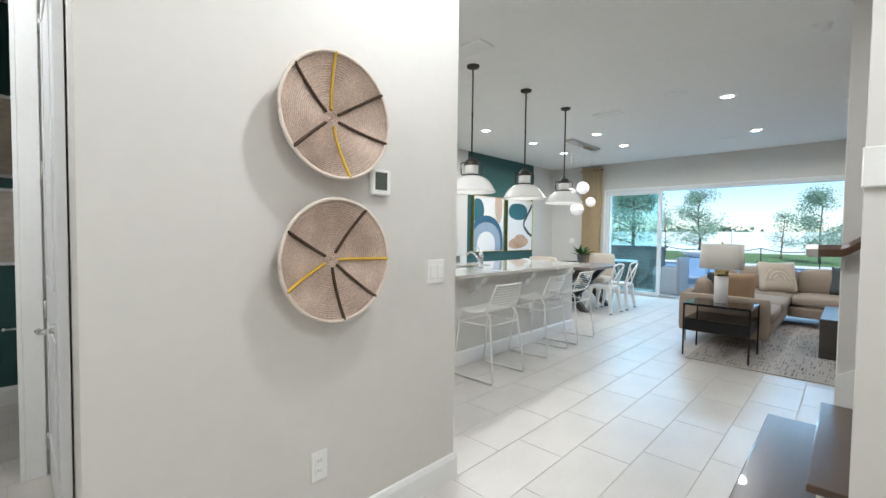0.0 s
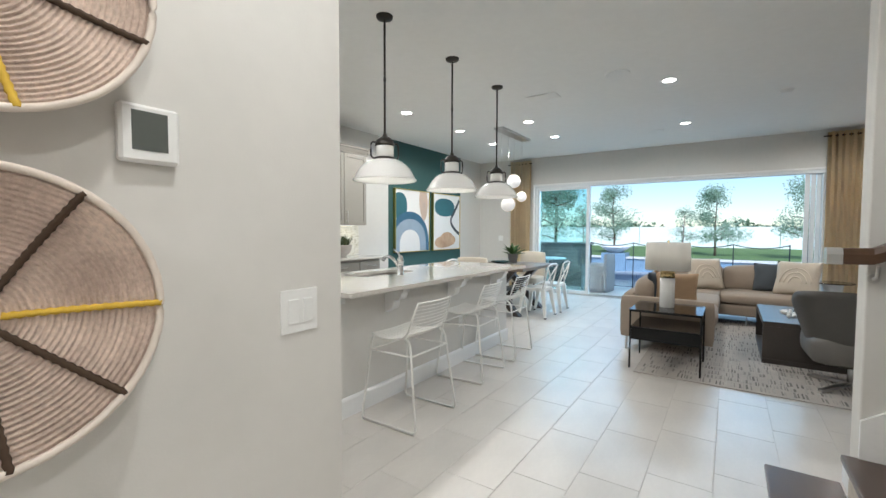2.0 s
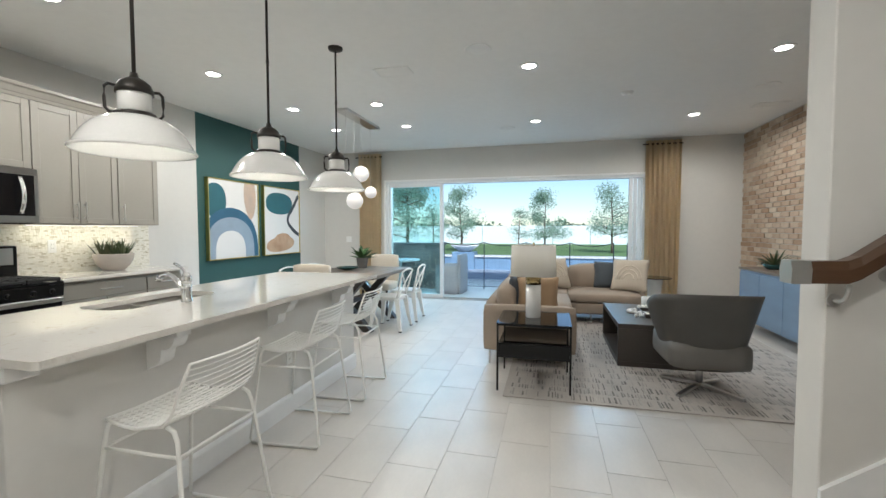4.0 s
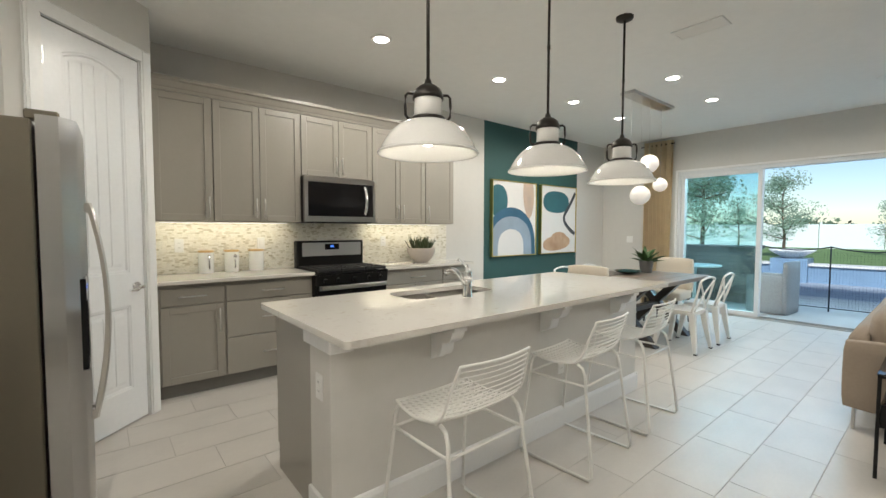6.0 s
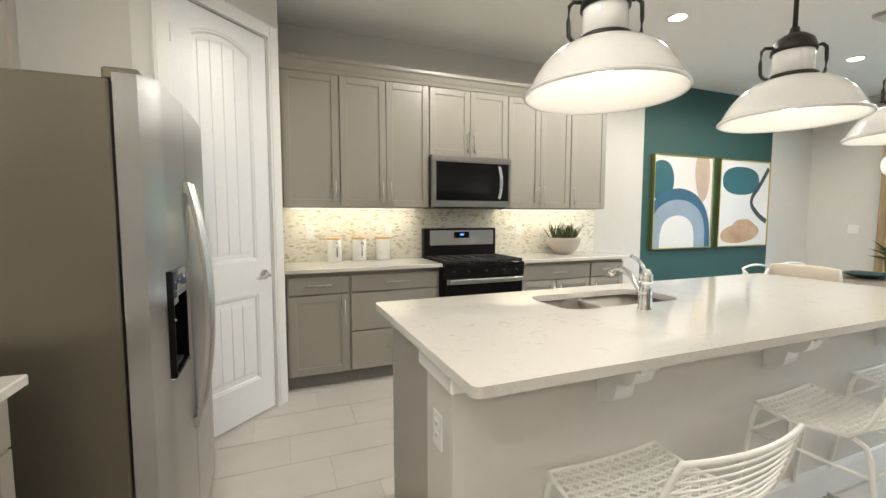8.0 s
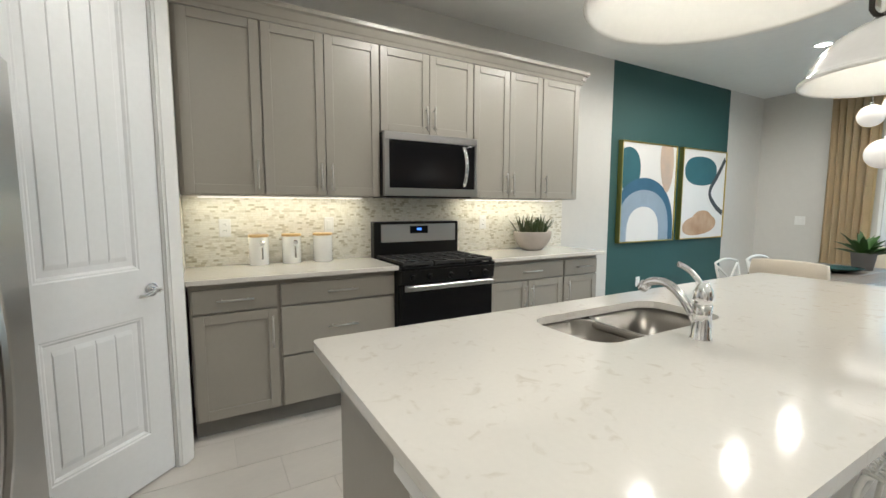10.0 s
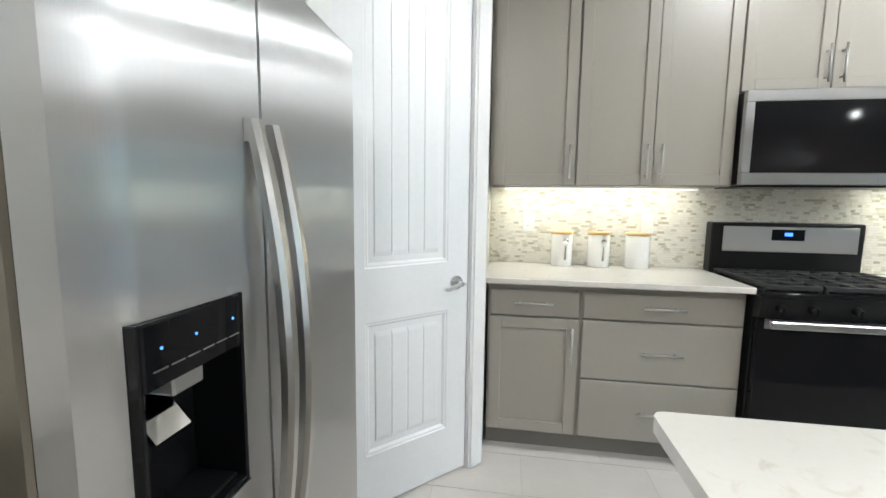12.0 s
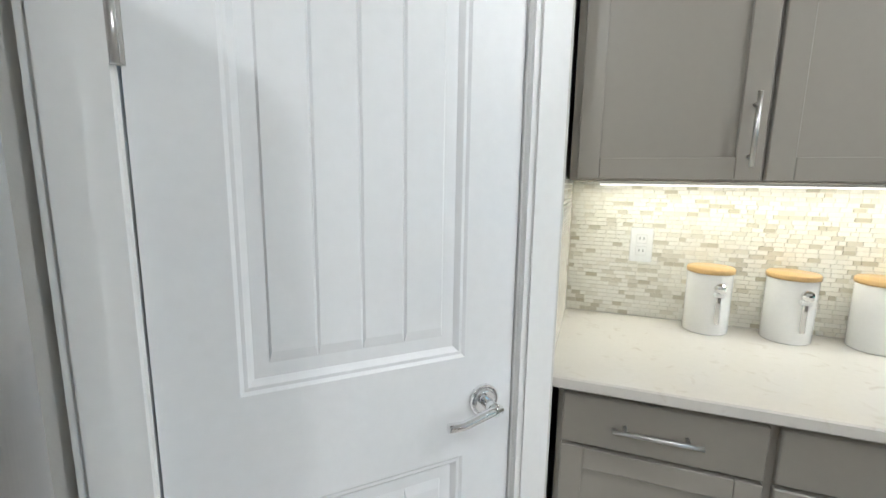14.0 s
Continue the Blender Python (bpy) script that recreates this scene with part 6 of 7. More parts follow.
def throw_pillow(place, turn, mat, label, size=0.46, thick=0.14, lean=-18, stripes=False):
    p = thing("throw_pillow", (0, 0, 0), label, "pillow", "pillows on the sofa")
    bm = mesh()
    n = 14
    grid = {}
    for s in (-1, 1):
        for i in range(n + 1):
            for j in range(n + 1):
                u, v = -1 + 2 * i / n, -1 + 2 * j / n
                if s == 1 and max(abs(u), abs(v)) > 0.999:
                    grid[s, i, j] = grid[-1, i, j]
                    continue
                pinch = 1 - 0.07 * (1 - abs(u)) * abs(v) ** 3 - 0.07 * (1 - abs(v)) * abs(u) ** 3
                t = thick / 2 * ((1 - u ** 4) * (1 - v ** 4)) ** 0.55 * (1 + 0.1 * noise.noise(Vector((u * 2, v * 2, s * 3 + turn))))
                grid[s, i, j] = bm.verts.new((u * size / 2 * pinch, s * t, v * size / 2 * pinch + size / 2))
    for s in (-1, 1):
        for i in range(n):
            for j in range(n):
                f = bm.faces.new((grid[s, i, j], grid[s, i + 1, j], grid[s, i + 1, j + 1], grid[s, i, j + 1]))
                f.smooth = True
    part("cover", bm, mat, p)
    if stripes:
        for k, r in enumerate((0.07, 0.12, 0.17)):
            pts = []
            for q in range(13):
                a = math.pi * q / 12
                x, z = r * math.cos(a), size * 0.32 + r * 1.25 * math.sin(a)
                u, v = x / (size / 2), (z - size / 2) / (size / 2)
                t = thick / 2 * ((1 - min(1, abs(u)) ** 4) * (1 - min(1, abs(v)) ** 4)) ** 0.55
                pts.append((x, -t - 0.001, z))
            part("tufted_arch", tube(mesh(), pts, 0.008, n=6), CREAM, p, "cream tufted arch")
    p.matrix_basis = pose(*place) @ pose(0, 0, 0, 0, 0, turn) @ pose(0, 0, 0, lean, 0, 0)
    return p


throw_pillow((-1.0, 6.42, 0.45), 0, PILLOWTAN, "tan square pillow leaning on the sofa arm", 0.42, 0.15, -12)
throw_pillow((-1.12, 6.62, 0.45), 78, PILLOWSLATE, "dark slate pillow on the sofa", 0.42, 0.13, -16)
throw_pillow((-0.78, 8.62, 0.45), 25, PILLOW, "sand pillow with tufted cream arches", 0.5, 0.15, -24, True)
throw_pillow((0.22, 8.56, 0.45), -20, PILLOW, "sand pillow with tufted cream arches", 0.5, 0.15, -24, True)
throw_pillow((-0.02, 8.84, 0.45), -8, PILLOWSLATE, "dark slate pillow in the sofa corner", 0.42, 0.12, -16)
throw_pillow((-1.13, 7.35, 0.45), 80, PILLOWTAN, "tan pillow against the sofa back", 0.44, 0.15, -18)

ct = thing("coffee_table", (0.12, 7.02, 0.012), "dark wooden open box coffee table", "table")
for b in ((-0.23, 6.42, 0.38, 0.5, 7.62, 0.43), (-0.23, 6.42, 0.012, 0.5, 7.62, 0.06)):
    part("board", box(mesh(), *b, 0.004), DARKWOOD, ct)
for y in (6.42, 7.58):
    part("side", box(mesh(), -0.23, y, 0.06, 0.5, y + 0.04, 0.38, 0.003), DARKWOOD, ct)
part("middle_panel", box(mesh(), 0.11, 6.46, 0.06, 0.15, 7.58, 0.38), DARKWOOD, ct)
tray = thing("tray", (0.25, 6.95, 0.43), "dark tray on the coffee table", "tray")
bm = mesh()
box(bm, 0.08, 6.75, 0.43, 0.42, 7.15, 0.437)
for b in ((0.08, 6.75, 0.42, 6.765), (0.08, 7.135, 0.42, 7.15), (0.08, 6.765, 0.095, 7.135), (0.405, 6.765, 0.42, 7.135)):
    box(bm, b[0], b[1], 0.437, b[2], b[3], 0.47, 0.003)
part("body", bm, DARKWOOD, tray)
bd = thing("bead_garland", (0.0, 6.95, 0.43), "string of white wooden beads on the coffee table", "beads")
for k in range(18):
    a = k * 0.42
    bm = mesh()
    bmesh.ops.create_uvsphere(bm, u_segments=12, v_segments=8, radius=0.02, matrix=Matrix.Translation((0.0 + 0.1 * math.sin(a) + 0.006 * k, 6.78 + 0.024 * k, 0.45 + (0.03 if k > 14 else 0))))
    for f in bm.faces:
        f.smooth = True
    part("bead", bm, CERAMIC, bd)
sp = thing("potted_plant", (0.3, 7.05, 0.437), "small leafy green plant on the coffee table tray", "plant")
part("pot", lathe(mesh(), [(0.0, 0.0), (0.045, 0.0), (0.055, 0.07), (0.05, 0.07), (0.0, 0.06)], (0.3, 7.05, 0.437), 24), POTGREY, sp)
part("leaves", blades(mesh(), (0.3, 7.05, 0.49), 34, 0.1, 0.02, (0.2, 1.3), 9, 0.5), LEAF, sp)
gl = thing("drinking_glass", (0.38, 6.84, 0.437), "clear drinking glass on the tray", "glass")
part("body", lathe(mesh(), [(0.0, 0.0), (0.03, 0.0), (0.036, 0.1), (0.033, 0.1), (0.028, 0.008), (0.0, 0.008)], (0.38, 6.84, 0.437), 24), CLEAR, gl)
cd = thing("candle", (0.2, 7.35, 0.43), "white pillar candle on the coffee table", "candle")
part("wax", lathe(mesh(), [(0.0, 0.0), (0.045, 0.0), (0.045, 0.13), (0.038, 0.136), (0.0, 0.13)], (0.2, 7.35, 0.43), 24), CERAMIC, cd)
part("wick", cyl(mesh(), (0.2, 7.35, 0.56), (0.2, 7.35, 0.575), 0.0015, n=6), BLACK, cd)

st = thing("side_table", (-1.0, 5.83, 0), "black metal side table with a glass top", "table")
TX0, TX1, TY0, TY1 = -1.305, -0.705, 5.54, 6.12
for x in (TX0, TX1 - 0.016):
    for y in (TY0, TY1 - 0.016):
        part("leg", box(mesh(), x, y, 0, x + 0.016, y + 0.016, 0.56, 0.002), BLACK, st)
bm = mesh()
for z in (0.548,):
    for b in ((TX0, TY0, TX1, TY0 + 0.014), (TX0, TY1 - 0.014, TX1, TY1), (TX0, TY0 + 0.014, TX0 + 0.014, TY1 - 0.014), (TX1 - 0.014, TY0 + 0.014, TX1, TY1 - 0.014)):
        box(bm, b[0], b[1], z, b[2], b[3], z + 0.014)
part("top_frame", bm, BLACK, st)
part("glass_top", box(mesh(), TX0 - 0.004, TY0 - 0.004, 0.5625, TX1 + 0.004, TY1 + 0.004, 0.5715, 0.002), SMOKED, st, "smoked glass top")
part("lower_shelf", box(mesh(), TX0 + 0.016, TY0 + 0.004, 0.4, TX1 - 0.016, TY1 - 0.004, 0.41), SMOKED, st)
bm = mesh()
box(bm, TX0 + 0.016, TY0 + 0.006, 0.28, TX1 - 0.016, TY1 - 0.006, 0.4, 0.003)
part("drawer_box", bm, BLACK, st)

lp = thing("table_lamp", (-1.02, 5.85, 0.572), "white marble table lamp with a brass neck and linen shade", "lamp")
LX, LY, LZ = -1.02, 5.85, 0.572
part("column", lathe(mesh(), [(0.0, 0.0), (0.062, 0.0), (0.066, 0.004), (0.066, 0.29), (0.0, 0.292)], (LX, LY, LZ), 40), MARBLE, lp)
part("neck", lathe(mesh(), [(0.0, 0.29), (0.066, 0.29), (0.066, 0.35), (0.062, 0.354), (0.012, 0.356), (0.012, 0.41), (0.0, 0.41)], (LX, LY, LZ), 40), BRASS, lp, "brushed brass neck")
bm = mesh()
loops = []
for z, k in ((0.37, 1.0), (0.635, 0.96), (0.635, 0.945), (0.37, 0.985)):
    loops.append([bm.verts.new((LX + x * k, LY + y * k, LZ + z)) for x, y in rounded(-0.195, -0.175, 0.195, 0.175, 0.11, 8)])
for a, b in zip(loops, loops[1:] + loops[:1]):
    for k in range(len(a)):
        bm.faces.new((a[k], a[(k + 1) % len(a)], b[(k + 1) % len(a)], b[k])).smooth = True
part("shade", bm, SHADE, lp, "off-white linen shade")
part("finial", lathe(mesh(), [(0.0, 0.66), (0.012, 0.655), (0.008, 0.64), (0.012, 0.636), (0.0, 0.63)], (LX, LY, LZ), 14), BRASS, lp)
bm = mesh()
for a in (0, 1.571):
    tube(bm, [(LX + 0.182 * math.cos(a), LY + 0.163 * math.sin(a), LZ + 0.63), (LX - 0.182 * math.cos(a), LY - 0.163 * math.sin(a), LZ + 0.63)], 0.002, n=5)
cyl(bm, (LX, LY, LZ + 0.41), (LX, LY, LZ + 0.635), 0.004, n=8)
part("harp", bm, BRASS, lp)

ac = thing("swivel_armchair", (0, 0, 0), "dark grey leather swivel armchair with a wrapped shell", "armchair")
bm = mesh()
rows, cols = 10, 26
grid = []
for j in range(rows + 1):
    v = j / rows
    row = []
    for i in range(cols + 1):
        a = radians(-112 + 224 * i / cols)
        top = 0.84 - 0.16 * (abs(a) / radians(112)) ** 3
        z = 0.22 + (top - 0.22) * v
        r = (0.25 + 0.14 * v) * (1 + 0.1 * math.sin(2 * a) ** 2)
        row.append(bm.verts.new((r * math.sin(a) * 1.02, -r * math.cos(a) * 0.95, z)))
    grid.append(row)
for a, b in zip(grid, grid[1:]):
    for i in range(cols):
        bm.faces.new((a[i], a[i + 1], b[i + 1], b[i])).smooth = True
bmesh.ops.solidify(bm, geom=list(bm.faces), thickness=0.05)
part("shell", bm, ARMCHAIR, ac)
part("seat", soft_box(mesh(), -0.29, -0.27, 0.22, 0.29, 0.36, 0.45, 0.06, 0.02), ARMCHAIR, ac)
part("column", cyl(mesh(), (0, 0, 0.04), (0, 0, 0.23), 0.026, n=18), NICKEL, ac)
for k in range(4):
    a = radians(45 + 90 * k)
    bm = mesh()
    prism(bm, [(0.0, 0.035), (0.0, 0.06), (0.33, 0.022), (0.33, 0.0)], "y", -0.018, 0.018)
    bmesh.ops.rotate(bm, verts=bm.verts, matrix=Matrix.Rotation(a, 3, "Z"))
    part("foot", bm, NICKEL, ac)
ac.matrix_basis = pose(0.34, 5.96, 0.013, 0, 0, 2)

pf = thing("side_stool", (0.68, 9.1, 0), "small round accent table with a dark glass top", "table")
part("top", cyl(mesh(), (0.68, 9.1, 0.6), (0.68, 9.1, 0.612), 0.24, n=32), SMOKED, pf)
part("pedestal", lathe(mesh(), [(0.0, 0.0), (0.16, 0.0), (0.17, 0.02), (0.09, 0.3), (0.12, 0.58), (0.0, 0.6)], (0.68, 9.1, 0.0), 28), CERAMIC, pf)

ot = thing("ottoman", (0.76, 8.45, 0), "white upholstered ottoman beside the sofa", "ottoman")
part("cushion", soft_box(mesh(), 0.48, 8.15, 0.1, 1.05, 8.72, 0.4, 0.06, 0.02), CANVAS, ot)
for x in (0.54, 0.99):
    for y in (8.21, 8.66):
        part("leg", cyl(mesh(), (x, y, 0.011), (x, y, 0.12), 0.014, 0.018, n=10), DARKWOOD, ot)
cs = thing("console_cabinet", (1.9, 7.0, 0), "long washed-blue console cabinet under the television", "cabinet")
CX0, CX1, CY0, CY1 = 1.68, 2.13, 5.3, 8.7
part("body", box(mesh(), CX0, CY0, 0.13, CX1, CY1, 0.8, 0.004), CONSOLE, cs)
part("top", box(mesh(), CX0 - 0.02, CY0 - 0.02, 0.8, CX1, CY1 + 0.02, 0.83, 0.004), TABLEWOOD, cs)
for k in range(6):
    y0 = CY0 + 0.02 + k * (CY1 - CY0 - 0.04) / 6
    d = part("door", box(mesh(), CX0 - 0.018, y0 + 0.004, 0.16, CX0, y0 + (CY1 - CY0 - 0.04) / 6 - 0.004, 0.77, 0.004), CONSOLE, cs)
    yk = y0 + ((CY1 - CY0 - 0.04) / 6 - 0.05 if k % 2 == 0 else 0.05)
    part("knob", lathe(mesh(), [(0.0, 0.02), (0.014, 0.018), (0.016, 0.01), (0.008, 0.0)], (0, 0, 0), 12), NICKEL, d)
    bpy.data.objects[d.children[0].name].matrix_basis = pose(CX0 - 0.018, yk, 0.47, 0, -90, 0)
for y in (CY0 + 0.08, CY1 - 0.08):
    for x in (CX0 + 0.05, CX1 - 0.05):
        part("leg", box(mesh(), x - 0.02, y - 0.02, 0, x + 0.02, y + 0.02, 0.13), DARKWOOD, cs)
tv = thing("television", (2.12, 7.0, 1.15), "large flat black television on the brick wall", "television")
part("screen", box(mesh(), 2.07, 6.15, 1.05, 2.1, 7.85, 2.0, 0.004), BLACKGLOSS, tv)
part("mount", box(mesh(), 2.1, 6.8, 1.3, 2.15, 7.2, 1.7), BLACK, tv)
dc = thing("branch_decor", (1.9, 8.3, 0.83), "dark leafy branches in a low bowl on the console", "decoration")
part("bowl", lathe(mesh(), [(0.0, 0.0), (0.08, 0.0), (0.14, 0.07), (0.135, 0.07), (0.0, 0.03)], (1.9, 8.3, 0.83), 24), TEALDISH, dc)
part("leaves", blades(mesh(), (1.9, 8.3, 0.87), 26, 0.26, 0.018, (0.4, 1.4), 15, 0.3), ALOE, dc)

# ---- outside ----
bm = mesh()
box(bm, -400, WY + 0.15, -0.3, 400, 700, -0.12)
structure("ground", bm, GRASS, "green lawn running to the horizon")
bm = mesh()
box(bm, -9, WY + 0.18, -0.14, 6, 13.6, -0.03)
structure("patio", bm, PAVER, "pale paved covered patio")
bm = mesh()
box(bm, -14, 13.6, -0.14, 14, 19.5, -0.08)
structure("pavement", bm, DECKBLUE, "grey-blue paved pool deck")
lan = mesh()
box(lan, -9, WY + 0.15, 3.05, 6, 12.65, 3.15)
box(lan, -9, 12.45, 2.7, 6, 12.65, 3.05)
structure("patio_roof", lan, CEILING, "white patio soffit with an edge beam")
wall("patio_wall", "white outer walls beside the patio", WALL, (-9, WY + 0.15, -0.1, -8.8, 12.6, 3.05), (5.8, WY + 0.15, -0.1, 6, 12.6, 3.05), (-9, WY + 0.15, CEIL, 6, WY + 0.25, 3.05))
for x, y in ((-5.4, 12.5), (3.6, 12.5)):
    structure("patio_column", box(mesh(), x - 0.18, y - 0.1, -0.03, x + 0.18, y + 0.1, 2.7), TRIM, "square white patio column")
hw = thing("stone_half_wall", (-4.6, 11.6, 0), "grey stacked stone half wall of the patio", "wall")
rng = random.Random(8)
z = -0.03
while z < 0.98:
    h = 0.085
    x = -5.9 - rng.uniform(0, 0.2)
    while x < -3.32:
        w = rng.uniform(0.22, 0.5)
        part("stone", box(mesh(), max(x, -5.9) + 0.003, 11.5 - rng.uniform(0, 0.015), z + 0.003, min(x + w, -3.3) - 0.003, 11.75, z + h - 0.003), STONE, hw)
        x += w
    z += h
part("cap", box(mesh(), -5.95, 11.46, z, -3.26, 11.8, z + 0.045, 0.006), STONE, hw)
ot = thing("patio_table", (-4.1, 10.9, -0.03), "round white patio pedestal table", "table")
part("top", cyl(mesh(), (-4.1, 10.9, 0.66), (-4.1, 10.9, 0.69), 0.42, n=36), ALUMINIUM, ot)
part("pedestal", cyl(mesh(), (-4.1, 10.9, 0.0), (-4.1, 10.9, 0.66), 0.03, n=14), ALUMINIUM, ot)
for k in range(4):
    a = radians(20 + 90 * k)
    part("foot", tube(mesh(), [(-4.1, 10.9, 0.05), (-4.1 + 0.3 * math.cos(a), 10.9 + 0.3 * math.sin(a), -0.015)], 0.015), ALUMINIUM, ot)


def patio_chair():
    c = thing("patio_chair", (0, 0, 0), "grey wicker patio armchair", "chair", "patio chairs")
    part("seat", soft_box(mesh(), -0.28, -0.28, 0.18, 0.28, 0.28, 0.42, 0.03), WICKER, c)
    part("backrest", soft_box(mesh(), -0.3, 0.2, 0.0, 0.3, 0.28, 0.85, 0.03), WICKER, c)
    for s in (-1, 1):
        part("arm", soft_box(mesh(), s * 0.27 - 0.04, -0.28, 0.0, s * 0.27 + 0.04, 0.22, 0.62, 0.03), WICKER, c)
    return c


pc = patio_chair()
pc.matrix_basis = pose(-2.95, 11.0, -0.03, 0, 0, -95)
copy_thing(pc, pose(1.6, 12.9, -0.03, 0, 0, 120))
fence = thing("pool_fence", (-1.3, 11.7, -0.03), "black mesh pool safety fence with a sagging top cord", "fence")
posts = [-3.3, -2.35, -1.4, -0.45, 0.45, 0.72, 1.65, 2.6, 3.5]
for x in posts:
    part("post", cyl(mesh(), (x, 11.7, -0.03), (x, 11.7, 1.06), 0.011, n=8), NETTING, fence)
for a, b in zip(posts, posts[1:]):
    if b - a < 0.4:
        continue
    part("cord", tube(mesh(), [(a + (b - a) * k / 10, 11.7, 1.05 - 0.07 * (1 - (k / 5 - 1) ** 2)) for k in range(11)], 0.011, n=6), NETTING, fence)
    part("hem", tube(mesh(), [(a, 11.7, 0.03), (b, 11.7, 0.03)], 0.007, n=6), NETTING, fence)
    bm = mesh()
    for k in range(1, 24):
        x = a + (b - a) * k / 24
        top = 1.04 - 0.07 * (1 - (k / 12 - 1) ** 2)
        box(bm, x - 0.0008, 11.699, 0.03, x + 0.0008, 11.701, top)
    for k in range(1, 24):
        box(bm, a, 11.699, 0.03 + 0.96 * k / 24 - 0.0008, b, 11.701, 0.03 + 0.96 * k / 24 + 0.0008)
    part("netting", bm, NETTING, fence)
pw = thing("pool_wall", (0, 17.5, -0.1), "blue tiled raised pool wall with a pale coping", "pool wall")
part("wall", box(mesh(), -7, 17.0, -0.1, 9, 17.4, 0.36), POOLTILE, pw)
part("coping", box(mesh(), -7.05, 16.94, 0.36, 9.05, 17.46, 0.42, 0.01), PAVER, pw)
for x in (-3.9, 3.6):
    fb = thing("fire_bowl", (x, 17.2, 0.4), "white bowl on a blue tiled pedestal by the pool", "planter", "bowls by the pool")
    part("pedestal", box(mesh(), x - 0.4, 16.8, -0.1, x + 0.4, 17.6, 0.55, 0.01), POOLTILE, fb)
    part("bowl", lathe(mesh(), [(0.0, 0.0), (0.2, 0.0), (0.5, 0.2), (0.52, 0.24), (0.46, 0.22), (0.0, 0.1)], (x, 17.2, 0.55), 28), CERAMIC, fb)
vf = thing("vinyl_fence", (0, 46, 0), "long white vinyl fence beyond the lawn", "fence")
for k in range(32):
    x = -58 + k * 3.6
    part("panel", box(mesh(), x, 46, -0.12, x + 3.4, 46.06, 1.75), VINYL, vf)
    part("post", box(mesh(), x - 0.15, 45.95, -0.12, x, 46.1, 1.9), VINYL, vf)
pole = thing("utility_pole", (5.9, 52, 0), "tall grey utility pole far behind the fence", "pole")
part("mast", cyl(mesh(), (8.6, 58, -0.12), (8.6, 58, 9.5), 0.16, 0.1, n=10), BARK, pole)
part("crossarm", box(mesh(), 7.7, 57.9, 8.7, 9.5, 58.1, 8.85), BARK, pole)


def leafy(bm_lists, centre, radii, count, size, rng):
    """Loose small leaves, thrown unevenly round a centre."""
    verts, faces = bm_lists
    for k in range(count):
        while True:
            d = Vector((rng.uniform(-1, 1), rng.uniform(-1, 1), rng.uniform(-1, 1)))
            if d.length < 1:
                break
        p = Vector(centre) + Vector((d.x * radii[0], d.y * radii[1], d.z * radii[2]))
        a = Vector((rng.gauss(0, 1), rng.gauss(0, 1), rng.gauss(0, 0.7))).normalized()
        b = a.cross(Vector((rng.gauss(0, 1), rng.gauss(0, 1), rng.gauss(0, 1)))).normalized()
        s = size * rng.uniform(0.6, 1.4)
        n = len(verts)
        verts += [tuple(p - a * s), tuple(p + b * s * 0.45), tuple(p + a * s), tuple(p - b * s * 0.45)]
        faces.append((n, n + 1, n + 2, n + 3))


def tree(x, y, height, spread, seed, leaves, label, size=0.055):
    rng = random.Random(seed)
    t = thing("tree", (x, y, -0.12), label, "tree", "trees beyond the pool")
    bm = mesh()
    bend = [rng.uniform(-0.15, 0.15) for _ in range(5)]
    spine = [(x + bend[k] * k * 0.25, y + bend[-k] * k * 0.2, -0.12 + height * 0.92 * k / 4) for k in range(5)]
    for k in range(4):
        cyl(bm, spine[k], spine[k + 1], height * 0.018 * (1 - k * 0.22), height * 0.018 * (1 - (k + 1) * 0.22), n=8)
    tips = []
    for k in range(26):
        u = rng.uniform(0.2, 0.97)
        seg = min(3, int(u * 4))
        f = u * 4 - seg
        base = Vector(spine[seg]).lerp(Vector(spine[seg + 1]), f)
        a = rng.uniform(0, 6.28)
        reach = spread * (1.05 - u) ** 0.7 * rng.uniform(0.5, 1.15) + 0.1
        tip = base + Vector((math.cos(a) * reach, math.sin(a) * reach, reach * rng.uniform(0.1, 0.6)))
        cyl(bm, base, tip, height * 0.006, height * 0.002, n=5)
        tips += [tip, base.lerp(tip, 0.62)]
    part("trunk", bm, BARK, t)
    lists = ([], [])
    for tip in tips:
        r = spread * rng.uniform(0.24, 0.42)
        leafy(lists, tip, (r, r, r * 0.9), int(0.6 * leaves / len(tips) * rng.uniform(0.4, 1.6)), size, rng)
    data = bpy.data.meshes.new("crown")
    data.from_pydata(lists[0], [], lists[1])
    data.materials.append(HAZED_FOLIAGE)
    crown = new("crown", data)
    crown.parent = t
    crown.matrix_parent_inverse = Matrix.Translation(-Vector(t.location))


tree(-7.8, 22, 5.6, 1.9, 1, 15000, "dense green tree near the patio", 0.06)
tree(-6.7, 30, 4.6, 1.7, 2, 10000, "young green tree on the lawn")
tree(-1.2, 31, 4.2, 1.5, 3, 9000, "young green tree on the lawn")
tree(2.9, 30, 4.4, 1.9, 4, 9000, "spreading young tree on the lawn")
tree(-3.3, 36, 3.2, 1.1, 5, 2500, "small young tree on the lawn")
tree(-9.8, 34, 3.6, 1.2, 6, 2500, "small young tree on the lawn")
tree(8.5, 33, 4.6, 1.7, 7, 4000, "young green tree on the lawn")
lists = ([], [])
rng = random.Random(21)
for k in range(150):
    x = -120 + 240 * rng.random()
    leafy(lists, (x, 105 + rng.uniform(-6, 6), 1.2), (4.5, 2, rng.uniform(1.2, 3.2)), 90, 0.5, rng)
data = bpy.data.meshes.new("far_woods")
data.from_pydata(lists[0], [], lists[1])
data.materials.append(FARWOOD)
